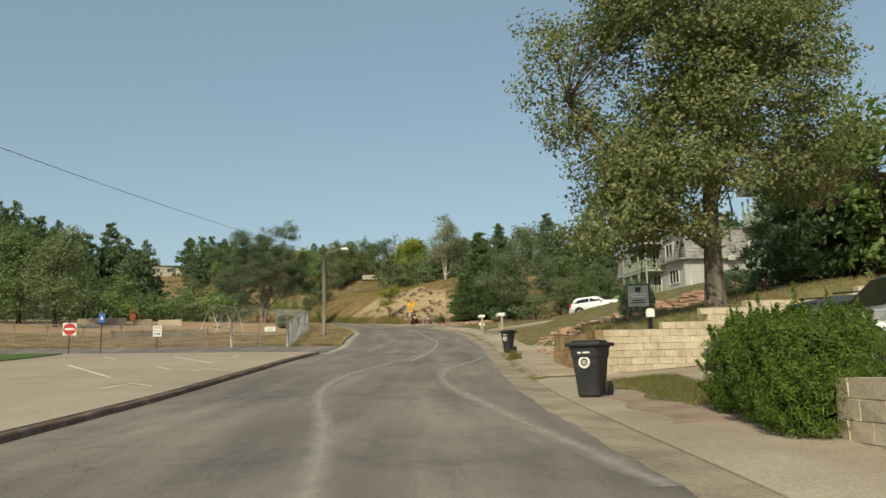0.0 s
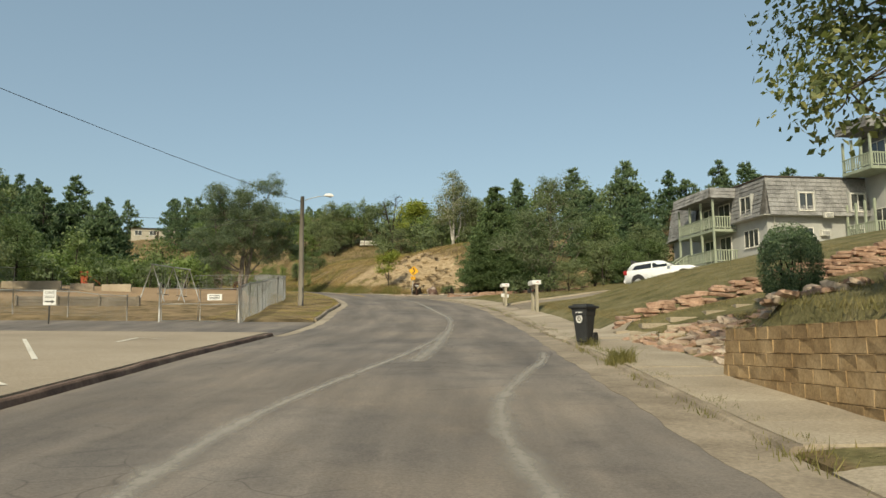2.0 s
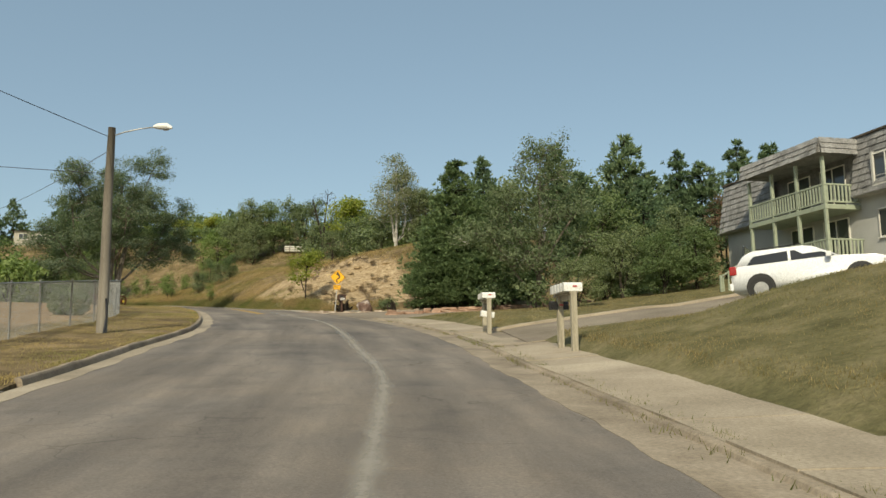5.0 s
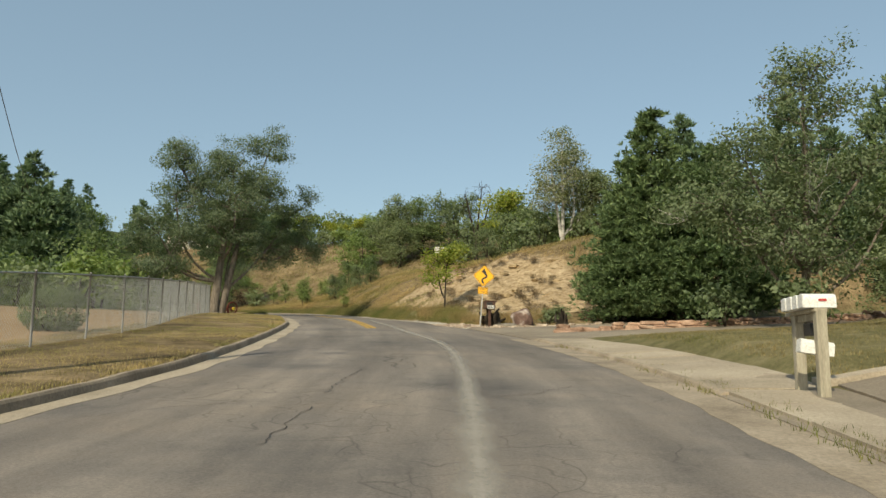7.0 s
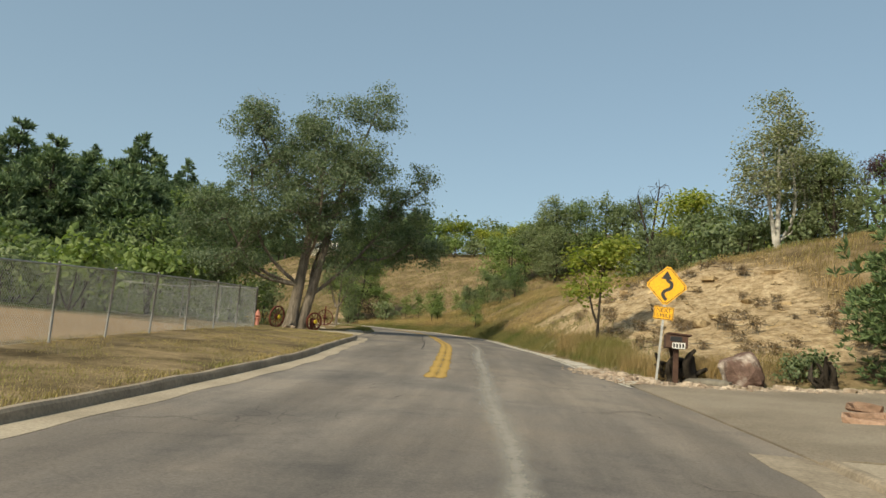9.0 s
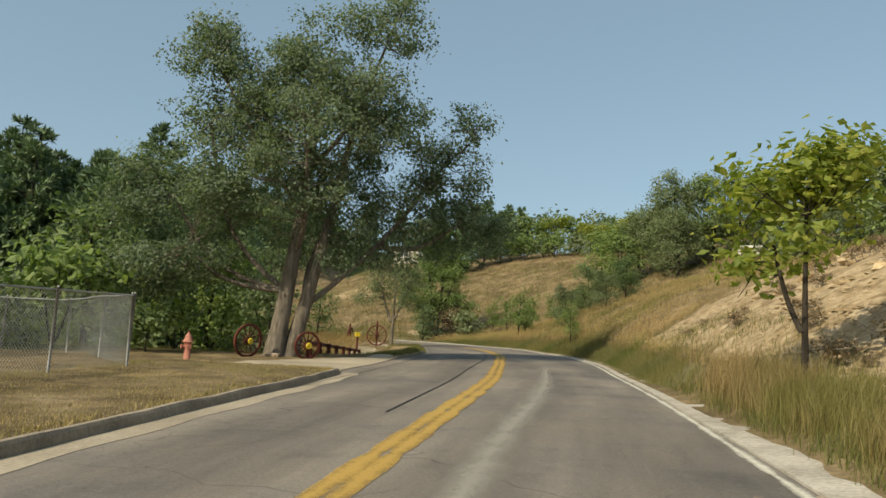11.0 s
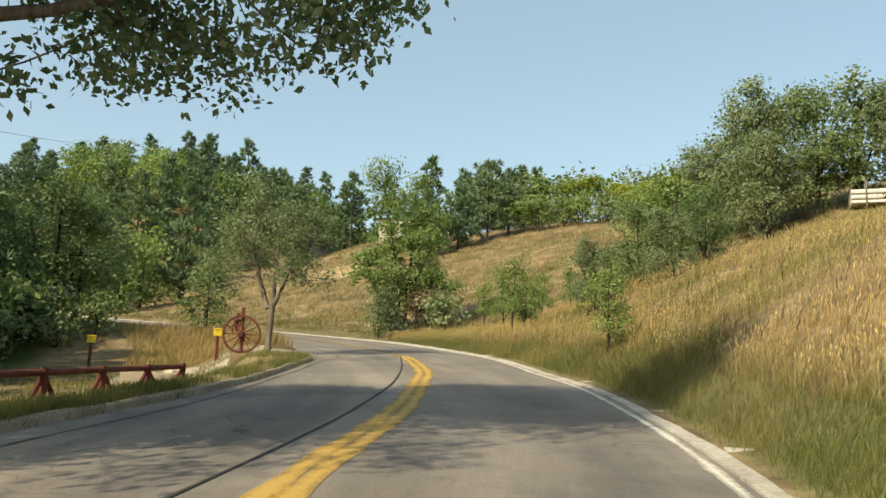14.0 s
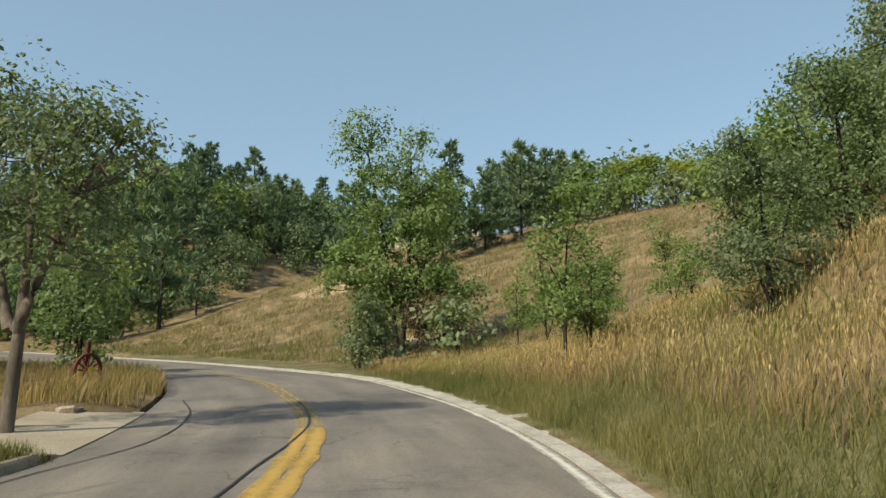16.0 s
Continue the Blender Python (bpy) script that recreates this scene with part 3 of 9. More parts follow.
def kerb(name, s0, s1, edge, side, material, label, h=0.15, w=0.16, lean=0.03):
    """A raised kerb along an edge; side +1: the kerb stands to the left of the edge."""
    n = max(2, int((s1 - s0) / 0.6))
    st = np.linspace(s0, s1, n)
    e = edge(st)
    wob = 0.008 * np.sin(st * 2.3) + 0.008 * np.sin(st * 5.1)
    hh = h + 0.008 * np.sin(st * 1.9) + 0.007 * np.sin(st * 7.3)
    prof = [(0.0, -0.2), (0.0, 0.0), (lean, 0.75), (lean + 0.03, 1.0), (w, 1.0), (w + 0.02, 0.3), (w + 0.02, -0.3)]
    v = []
    for off, k in prof:
        d = e + side * (off + (wob if off < w else 0))
        x, y = spot(st, d)
        v.append(np.stack([x, y, road_z(st, e) + hh * k], 1))
    v = np.stack(v, 1).reshape(-1, 3)
    fc = grid_faces(n, len(prof))
    me = mesh_of(name, v, fc if side < 0 else fc[:, ::-1], material)
    bmm = bmesh.new()
    bmm.from_mesh(me)
    bmm.verts.ensure_lookup_table()
    k = len(prof)
    for row in (range(k), range((n - 1) * k, n * k)):
        bmm.faces.new([bmm.verts[i] for i in row])
    bmesh.ops.recalc_face_normals(bmm, faces=bmm.faces)
    bmm.to_mesh(me)
    bmm.free()
    return tagged(new(name, me), label, "kerb", "", "structure")


kerb("kerb_lot", -30, 46.5, edge_left, 1, KERB_BROWN, "dark reddish-brown weathered kerb of the parking lot", 0.13, 0.17)
kerb("kerb_verge", 57.5, 118.6, edge_left, 1, KERB, "weathered concrete kerb along the dry verge", 0.16, 0.16)
kerb("kerb_island", 130.4, 150.8, edge_left, 1, KERB, "low concrete kerb overgrown with grass", 0.12, 0.16)
kerb("kerb_walk", 24.5, 65.7, edge_right, -1, KERB, "broken low concrete kerb beside the pavement", 0.07, 0.16)
kerb("kerb_walk_far", 72, 87.6, edge_right, -1, KERB, "broken low concrete kerb beside the pavement", 0.09, 0.16)
lift = lambda up: (lambda s, d, x, y: road_z(s, d) + up)
strip("gutter_right", -20, 88, lambda s: [edge_right(s) + 0.75 + 0.03 * np.sin(s * 1.3) + 0.03 * np.sin(s * 3.7), edge_right(s) + 0.4, edge_right(s)], lift(0.006), KERB, "structure", "stained concrete gutter along the road", 0.5, "gutter")
strip("gutter_left", 46.5, 118.8, lambda s: [edge_left(s), edge_left(s) - 0.25, edge_left(s) - 0.5 + 0.05 * np.sin(s * 1.9)], lift(0.006), CONCRETE, "structure", "pale concrete gutter along the road", 0.5, "gutter")
strip("road_shoulder", 98, 220, lambda s: [edge_right(s), edge_right(s) - 0.25, edge_right(s) - 0.46 - 0.06 * np.sin(s * 2.1) - 0.06 * np.sin(s * 5.3) - 0.04 * np.sin(s * 11.0)], lambda s, d, x, y: np.maximum(road_z(s, d) + 0.012, height(x, y) + 0.03), SHOULDER, "structure", "broken pale concrete edge of the road", 0.4, "shoulder")

# ---- parking lot, drives and pavements ----
strip("parking_lot", -30, 46.5, lambda s: [edge_left(s) + 30, edge_left(s) + 20, edge_left(s) + 10, edge_left(s) + 4, edge_left(s) + 0.2], lambda s, d, x, y: road_z(s, edge_left(s)) + 0.15 + 0.018 * (d - edge_left(s)), LOT, "structure", "pale sandy concrete parking lot", 1.0, "parking lot")
strip("drive_left", 46.3, 56.6, lambda s: [edge_left(s) + v for v in (38, 30, 22, 15, 10, 7, 4, 2, 1, 0.3, -0.02)], lambda s, d, x, y: height(x, y) + 0.02, ASPHALT, "structure", "dark asphalt drive beside the parking lot", 0.8, "drive")
strip("drive_farm", 118.8, 130.7, lambda s: [edge_left(s) + v * np.interp(s, [118.8, 122.5, 126, 130.7], [1.0, 0.95, 0.62, 0.25]) for v in (3.9 + 0.15 * np.sin(s * 3), 3, 2.2, 1.5, 1, 0.6, 0.3, -0.02)], lambda s, d, x, y: height(x, y) + 0.02, CONCRETE, "structure", "pale concrete drive opening beside wagon wheels", 0.8, "drive")
strip("island_apron", 151.4, 158.4, lambda s: [edge_left(s) + v for v in (7, 5.5, 4, 3, 2, 1, 0.3, -0.02)], lambda s, d, x, y: height(x, y) + 0.02, CONCRETE, "structure", "pale concrete apron between grass islands", 0.5, "drive")
strip("side_street", 87.6, 97.6, lambda s: [edge_right(s) + 0.02, edge_right(s) - 0.12, edge_right(s) - 0.25, edge_right(s) - 0.4, edge_right(s) - 1, *[edge_right(s) - v for v in (2, 3, 4.5, 6, 9, 12, 16, 20, 25, 30)]], lambda s, d, x, y: height(x, y) + 0.03, DIRT_STREET, "structure", "dusty grey side street", 0.6, "side street")
strip("driveway_right", 2, 23.6, lambda s: [edge_right(s), edge_right(s) - 0.12, edge_right(s) - 0.25, edge_right(s) - 0.4, edge_right(s) - 1, *[edge_right(s) - v for v in (2, 3, 4, 5, 6, 7.5, 9, 12, 15, 18)]], lambda s, d, x, y: height(x, y) + 0.03, CONCRETE, "structure", "pale concrete driveway beside a block wall", 0.6, "driveway")
strip("driveway_apron", 65.8, 72.4, lambda s: [edge_right(s), edge_right(s) - 0.12, edge_right(s) - 0.25, edge_right(s) - 0.4, edge_right(s) - 1, edge_right(s) - 2.1], lambda s, d, x, y: height(x, y) + 0.02, DIRT_STREET, "structure", "dusty cracked apron of the upper driveway", 0.4, "driveway")


def slant(name, x0, x1, y0, y1, up, material, label, category, rows=2, drop=0.0):
    """A band beside or along the upper drive, which leaves the road at a slant; y0, y1 where it meets x = 4."""
    xs = np.arange(x0, x1 + 0.01, 0.4)
    v = []
    for x in xs:
        for k in range(rows):
            y = y0 + (y1 - y0) * k / (rows - 1) + 0.26 * (x - 4) + 0.03 * math.sin(x * 2.1 + k)
            v.append((x, y, height_at(x, y) + up))
    faces = grid_faces(len(xs), rows)
    me = mesh_of(name, v, faces)
    if drop:
        bmm = bmesh.new()
        bmm.from_mesh(me)
        low = bmesh.ops.extrude_face_region(bmm, geom=list(bmm.faces))["geom"]
        bmesh.ops.translate(bmm, verts=[g for g in low if isinstance(g, bmesh.types.BMVert)], vec=(0, 0, drop))
        bmesh.ops.recalc_face_normals(bmm, faces=bmm.faces)
        bmm.to_mesh(me)
        bmm.free()
    me.materials.append(material)
    return tagged(new(name, me), label, category, "", "structure")


slant("driveway_upper", 3.9, 21.5, 66.9, 73.2, -0.1, DIRT_STREET, "dusty grey driveway climbing past the mailboxes", "driveway", 16, 0.165)
slant("driveway_edging", 3.6, 19.5, 73.2, 73.62, -0.1, CONCRETE, "pale concrete edging along the driveway", "kerb", 2, 0.25)
slant("driveway_edging_near", 4.0, 13.5, 66.72, 66.9, -0.1, CONCRETE, "thin pale concrete edging of the driveway", "kerb", 2, 0.19)


def pavement(name, s0, s1, slab):
    """A footway of separate slabs on a bed, their joints weathered."""
    bed = strip(name, s0, s1, lambda s: [edge_right(s) - v for v in (0.14, 0.4, 0.8, 1.2, 1.6, 1.95)], lambda s, d, x, y: height(x, y) + 0.012, KERB, "structure", "uneven concrete pavement of large slabs", 0.6, "pavement")
    rng = random.Random(7)
    n = int((s1 - s0) / slab)
    for i in range(n):
        a, b = s0 + i * slab + rng.uniform(0.006, 0.02), s0 + (i + 1) * slab - rng.uniform(0.006, 0.02)
        mid = (a + b) / 2
        v = []
        t1, t2 = rng.uniform(-0.014, 0.012), rng.uniform(-0.014, 0.012)
        for up in (-0.05, 0):
            for dd in (0.15, 0.7, 1.3, 1.94):
                for st, tt in ((a, t1), (mid, (t1 + t2) / 2), (b, t2)):
                    x, y = spot(st, edge_right(st) - dd)
                    v.append((float(x), float(y), max(height_at(x, y), float(road_z(st, edge_right(st))) + 0.06) + 0.03 + tt + up))
        f = []
        for j in range(3):
            for k in range(2):
                o = 12 + j * 3 + k
                f.append((o, o + 1, o + 4, o + 3))
        ring = [0, 1, 2, 5, 8, 11, 10, 9, 6, 3]
        for c, d in zip(ring, ring[1:] + ring[:1]):
            f.append((c, d, d + 12, c + 12))
        mesh_part("slab", mesh_of("slab", v, f, CONCRETE), bed)


# ---- lines on the road ----
def line(name, pts, width, material, up, label, wide=None):
    """A painted line through (station, distance) marks."""
    p = spline([(a, b, 0) for a, b in pts], 0.5)[:, :2]
    s, d = p[:, 0], p[:, 1]
    g = np.gradient(p, axis=0)
    g /= np.linalg.norm(g, axis=1)[:, None] + 1e-9
    w = width / 2 * (1 + 0.18 * np.sin(s * 2.7) + 0.15 * np.sin(s * 7.1 + 1))
    if wide is not None:
        w = w * np.interp(np.linspace(0, 1, len(s)), np.linspace(0, 1, len(wide)), wide)
    cols = []
    for k in (-1, 0, 1):
        S, D = s - g[:, 1] * w * k, d + g[:, 0] * w * k
        x, y = spot(S, D)
        cols.append(np.stack([x, y, road_z(S, D) + up], 1))
    me = mesh_of(name, np.stack(cols, 1).reshape(-1, 3), grid_faces(len(s), 3), material)
    at = me.attributes.new("body", "FLOAT", "POINT")
    at.data.foreach_set("value", np.tile([0, 1, 0], len(s)).astype(np.float32))
    return tagged(new(name, me), label, "road marking", "", "structure")


line("lane_mark_faded", [(-10, 1.0), (6, 0.9), (13, 1.35), (17.4, 1.95), (22, 2.5), (25, 2.55), (28, 2.3), (32, 1.65), (36, 1.05), (41, 0.65), (48, 0.3)], 0.55, GHOST, 0.008, "worn pale ghost of a lane line", [1.1, 1.1, 1.1, 1.0, 0.8, 0.65, 0.6])
line("lane_mark_bend", [(36.6, -2.3), (34.5, -2.1), (31.8, -1.5), (28.4, -0.85), (25.8, -0.68), (23.5, -0.8), (20.5, -1.1), (18, -1.45), (13.6, -1.9), (8, -2.5)], 0.55, GHOST, 0.008, "worn pale ghost of a merging lane line", [0.6, 0.7, 0.9, 1.1, 1.1, 1.1])
line("lane_mark_centre", [(34, 0.7), (38, 0.45), (43.9, 0.36), (50.9, 0.18), (58, -0.05), (65.3, 0.2), (70.4, 0.32), (75.2, 0.35), (84.6, 0.25), (92, 0.75), (99, 0.9), (105, 0.95), (112, 0.7), (125, 0.4)], 0.52, GHOST, 0.012, "worn pale patched centre line", [1.5, 1.2, 0.8, 0.9, 1.2, 0.9, 1.2, 1.1, 1.4, 1.2, 0.8])
YELLOW_RUN = [(95.2, 2.0), (104, 2.08), (118, 2.06), (122, 2.1), (128, 2.18), (131, 2.2), (137, 1.7), (141, 1.16), (144, 0.62), (147.3, 0.25), (150.2, 0.0), (153, -0.13)]
for side in (-0.118, 0.118):
    line("yellow_centre_line", [(a, b + side) for a, b in YELLOW_RUN], 0.25, YELLOW_LINE, 0.009, "worn double yellow centre line")
    line("yellow_centre_line", [(a, b + side) for a, b in ((153, -0.13), (157.7, -0.15), (165, 0.0), (175, 0.05), (215, 0))], 0.22, YELLOW_FADED, 0.009, "faded double yellow centre line")
line("white_edge_line", [(97, -2.65), (101, -2.25), (112, -1.88), (126, -1.82), (135, -1.87), (140.5, -2.3), (144, -2.45), (149, -2.9), (160, -3.3), (210, -3.3)], 0.16, WHITE_LINE, 0.013, "worn white edge line")
line("tar_joint", [(108, 3.0), (116, 3.05), (123, 3.1), (130, 2.95), (136, 2.5), (141, 1.75), (147.5, 0.69), (149.1, 0.49), (151.5, 0.12), (154, -0.14), (159.3, -0.22)], 0.04, TAR, 0.013, "black tar-filled crack in the road")
line("tar_joint", [(112, 6.0), (119.2, 6.05), (125.8, 5.9), (131, 5.85), (136, 5.3), (142.6, 4.45), (145.9, 3.78), (149.3, 3.2), (152.4, 2.26), (157.2, 2.12), (161.7, 2.5)], 0.034, TAR, 0.011, "black tar-filled crack in the road")
CRACKS = (
    [(73.7, 4.57), (73.9, 3.69), (74.2, 2.68)],
    [(71.9, 2.6), (72.9, 2.6), (74.1, 2.55), (75.7, 2.38)],
    [(71.4, 0.03), (71.6, -0.29), (71.8, -0.68), (72.3, -1.0), (72.9, -1.44)],
    [(36.8, -2.49), (36.1, -2.48), (35.8, -2.47)],
    [(67.3, 2.49), (68.8, 2.55), (70.2, 2.53)],
    [(69.3, 5.36), (70.2, 4.51), (70.7, 3.3)],
    [(90.6, 2.39), (91.2, 2.21), (91.5, 1.71)],
    [(90.7, -0.66), (91.2, -1.26), (91.8, -1.9), (91.0, -2.16)],
    [(85.6, -1.26), (85.2, -2.22), (82.6, -2.45), (81.6, -2.72)])
rng = np.random.default_rng(3)
for pts in CRACKS:
    u = np.linspace(0, len(pts) - 1, 6 * len(pts))
    pts = [(float(np.interp(v, range(len(pts)), [p[0] for p in pts]) + rng.normal(0, 0.05)), float(np.interp(v, range(len(pts)), [p[1] for p in pts]) + rng.normal(0, 0.035))) for v in u]
    line("road_crack", pts, 0.013, TAR, 0.01, "thin dark crack in the asphalt")
for (a, b), (c, d2) in (((33.4, 14.7), (26.5, 10.0)), ((41.2, 16.8), (30.4, 9.5)), ((41.1, 13.2), (33.9, 8.9)), ((30.2, 8.7), (30.6, 8.1)), ((30.6, 8.1), (29.5, 7.1)), ((29.1, 8.2), (30.6, 8.1)),
                        ((22.2, 8.5), (24.2, 8.4)), ((24.2, 8.4), (23.1, 7.4)), ((24.0, 9.2), (24.2, 8.4)), ((39.9, 9.8), (42.2, 10.1)), ((42.2, 10.1), (41.6, 9.0))):
    x0, y0 = spot(a, b)
    x1, y1 = spot(c, d2)
    w = Vector((x1 - x0, y1 - y0, 0)).normalized().cross(Vector((0, 0, 1))) * 0.06
    lz = lambda s, d: float(road_z(s, edge_left(s)) + 0.162 + 0.018 * (d - edge_left(s)))
    v = [(x0 - w.x, y0 - w.y, lz(a, b)), (x0 + w.x, y0 + w.y, lz(a, b)), (x1 + w.x, y1 + w.y, lz(c, d2)), (x1 - w.x, y1 - w.y, lz(c, d2))]
    tagged(new("parking_line", mesh_of("parking_line", v, [(0, 3, 2, 1)], LOT_LINE)), "thin worn white parking bay line", "road marking", "", "structure")

# ---- trees ----
def leaf_mesh(name, P, rng, size, material, narrow=0.62, up=0.3, out=None):
    """Diamond leaves at the points P, turned at random, more or less facing up and outwards."""
    n = len(P)
    N = rng.normal(size=(n, 3))
    N[:, 2] += up * 2
    if out is not None:
        N += out * 1.5
    N /= np.linalg.norm(N, axis=1)[:, None]
    T = np.cross(N, rng.normal(size=(n, 3)))
    T /= np.linalg.norm(T, axis=1)[:, None]
    B = np.cross(N, T)
    L = (size * rng.uniform(0.6, 1.35, n))[:, None]
    v = np.stack([P + T * L * 0.5, P + B * L * narrow * 0.5 - N * L * 0.08, P - T * L * 0.5, P - B * L * narrow * 0.5 - N * L * 0.08], 1).reshape(-1, 3)
    return mesh_of(name, v, np.arange(4 * n).reshape(n, 4), material)


def limb(bm, a, b, r0, r1, rng, sides=6, bend=0.12, n=5, flare=1.0):
    a, b = np.array(a, float), np.array(b, float)
    L = np.linalg.norm(b - a)
    off = rng.normal(size=3) * L * bend
    off[2] -= 0.08 * L
    path = [a + (b - a) * u + off * math.sin(math.pi * u) * (1 - 0.3 * u) for u in np.linspace(0, 1, n)]
    radii = [r0 + (r1 - r0) * u for u in np.linspace(0, 1, n)]
    if flare > 1:
        extra = [path[0] + (path[1] - path[0]) * u for u in (0.12, 0.25, 0.5)]
        tube(bm, [path[0], *extra, *path[1:]], [radii[0] * flare, radii[0] * (0.5 + flare / 2), radii[0] * (0.8 + flare / 5), radii[0] * 1.02, *radii[1:]], sides + 3)
    else:
        tube(bm, path, radii, sides)
    return path


def broadleaf(name, seed, label, category, crown, leaf, bark, trunk_r=0.3, forks=(), puffs=60, puff_r=1.0, per=60, size=0.22, low=0.25, twigs=0, fine=5, group="", second=None, spray=9, dead=0, boughs=0, spread=0.9):
    """A leafy tree at the origin. crown: list of lobes (x, y, z, rx, ry, rz); forks: (x, y, z, radius) tops of main limbs, then how far up
    an earlier limb they start and which one. Leaves stand in sprays of a few round each twig."""
    rng = np.random.default_rng(seed)
    root = thing(name, label, category, group=group)
    bm = bmesh.new()
    forks = list(forks) or [(crown[0][0], crown[0][1], crown[0][2], trunk_r * 0.5)]
    split = min(f[2] for f in forks) * low if len(forks) > 1 else 0
    tops, limbs = [], []
    for k, (x, y, z, r, *start) in enumerate(forks):
        r0 = trunk_r if k == 0 else (trunk_r * 0.75 if not start else max(trunk_r * 0.3, r * 1.6))
        a = (0, 0, -0.3) if k == 0 else (limbs[start[1] if len(start) > 1 else 0][int(start[0] * 7)] if start else (x * 0.08, y * 0.08, split))
        if second and k == 1:
            a, r0 = (*second, -0.3), trunk_r * 0.9
        p = limb(bm, a, (x, y, z), r0 * 1.05, r, rng, 9, 0.02 if k < 2 else 0.075, 8, 1.6 if k == 0 or second and k == 1 else 1.0)
        limbs.append(p)
        tops += [(q, r0 + (r - r0) * j / 7) for j, q in enumerate(p) if j >= 2]
    vol = np.array([c[3] * c[4] * c[5] for c in crown])
    pts, outs, cents, hubs = [], [], [], []
    for i in range(boughs + puffs):
        c = crown[rng.choice(len(crown), p=vol ** 0.6 / (vol ** 0.6).sum())] if i >= len(crown) else crown[i]
        u = rng.normal(size=3)
        u /= np.linalg.norm(u)
        if u[2] < -0.75:
            u[2] *= -1
        q = np.array(c[:3]) + u * np.array(c[3:]) * rng.uniform(0.4, 1.0) ** 0.6
        base, br = min(tops, key=lambda t: np.linalg.norm(t[0] - q) + max(0, t[0][2] - q[2]) * 0.2)
        if i < boughs:
            hubs.append((q, u))
            limb(bm, base, q, min(br * 0.4, 0.011 * np.linalg.norm(base - q) + 0.012), 0.015, rng, 5, 0.1, 5)
            continue
        if boughs and rng.random() < 0.6:
            base, u = hubs[rng.integers(boughs)]
            q = base + rng.normal(size=3) * np.array([spread, spread, spread * 0.7])
            br = 0.035
        cents.append(q)
        limb(bm, base, q, min(br * 0.4, 0.011 * np.linalg.norm(base - q) + 0.012), 0.012, rng, fine, 0.1, fine)
        pr = puff_r * rng.uniform(0.55, 1.35)
        n = int(per * (pr / puff_r) ** 2 * rng.uniform(0.7, 1.2))
        m = max(2, n // spray)
        w = rng.normal(size=(m, 3))
        w /= np.linalg.norm(w, axis=1)[:, None]
        w[:, 2] += 0.15
        heart = q + w * (pr * rng.uniform(0.3, 1.08, m) ** 0.6)[:, None] * np.array([1.12, 1.12, 0.75])
        k = rng.integers(m, size=n)
        pts.append(heart[k] + rng.normal(size=(n, 3)) * (0.15 * pr + 0.6 * size) * np.array([1, 1, 0.75]))
        outs.append(w[k] * 0.7 + u * 0.5)
    for k in range(twigs):
        q = cents[rng.integers(len(cents))]
        e = q + (q - np.array(crown[0][:3])) * rng.uniform(0.02, 0.1) + rng.normal(size=3) * 0.35 + np.array([0, 0, -0.25])
        limb(bm, q, e, 0.018, 0.005, rng, 4, 0.1, 5)
    part("trunk", bm, bark, root)
    mesh_part("crown", leaf_mesh("crown", np.concatenate(pts), rng, size, leaf, out=np.concatenate(outs)), root)
    for k in range(dead):
        q = cents[rng.integers(len(cents))]
        out = q - np.array([0.5, 0, q[2] - 1.5])
        out /= np.linalg.norm(out)
        bm = bmesh.new()
        for j in range(6):
            limb(bm, q - out * 0.9, q + out * rng.uniform(0.1, 0.5) + rng.normal(size=3) * 0.4, 0.022, 0.005, rng, 4, 0.14, 5)
        part("dead_branch", bm, BARK_PALE, root, "bare grey dead twigs" if k == 0 else "")
    return root


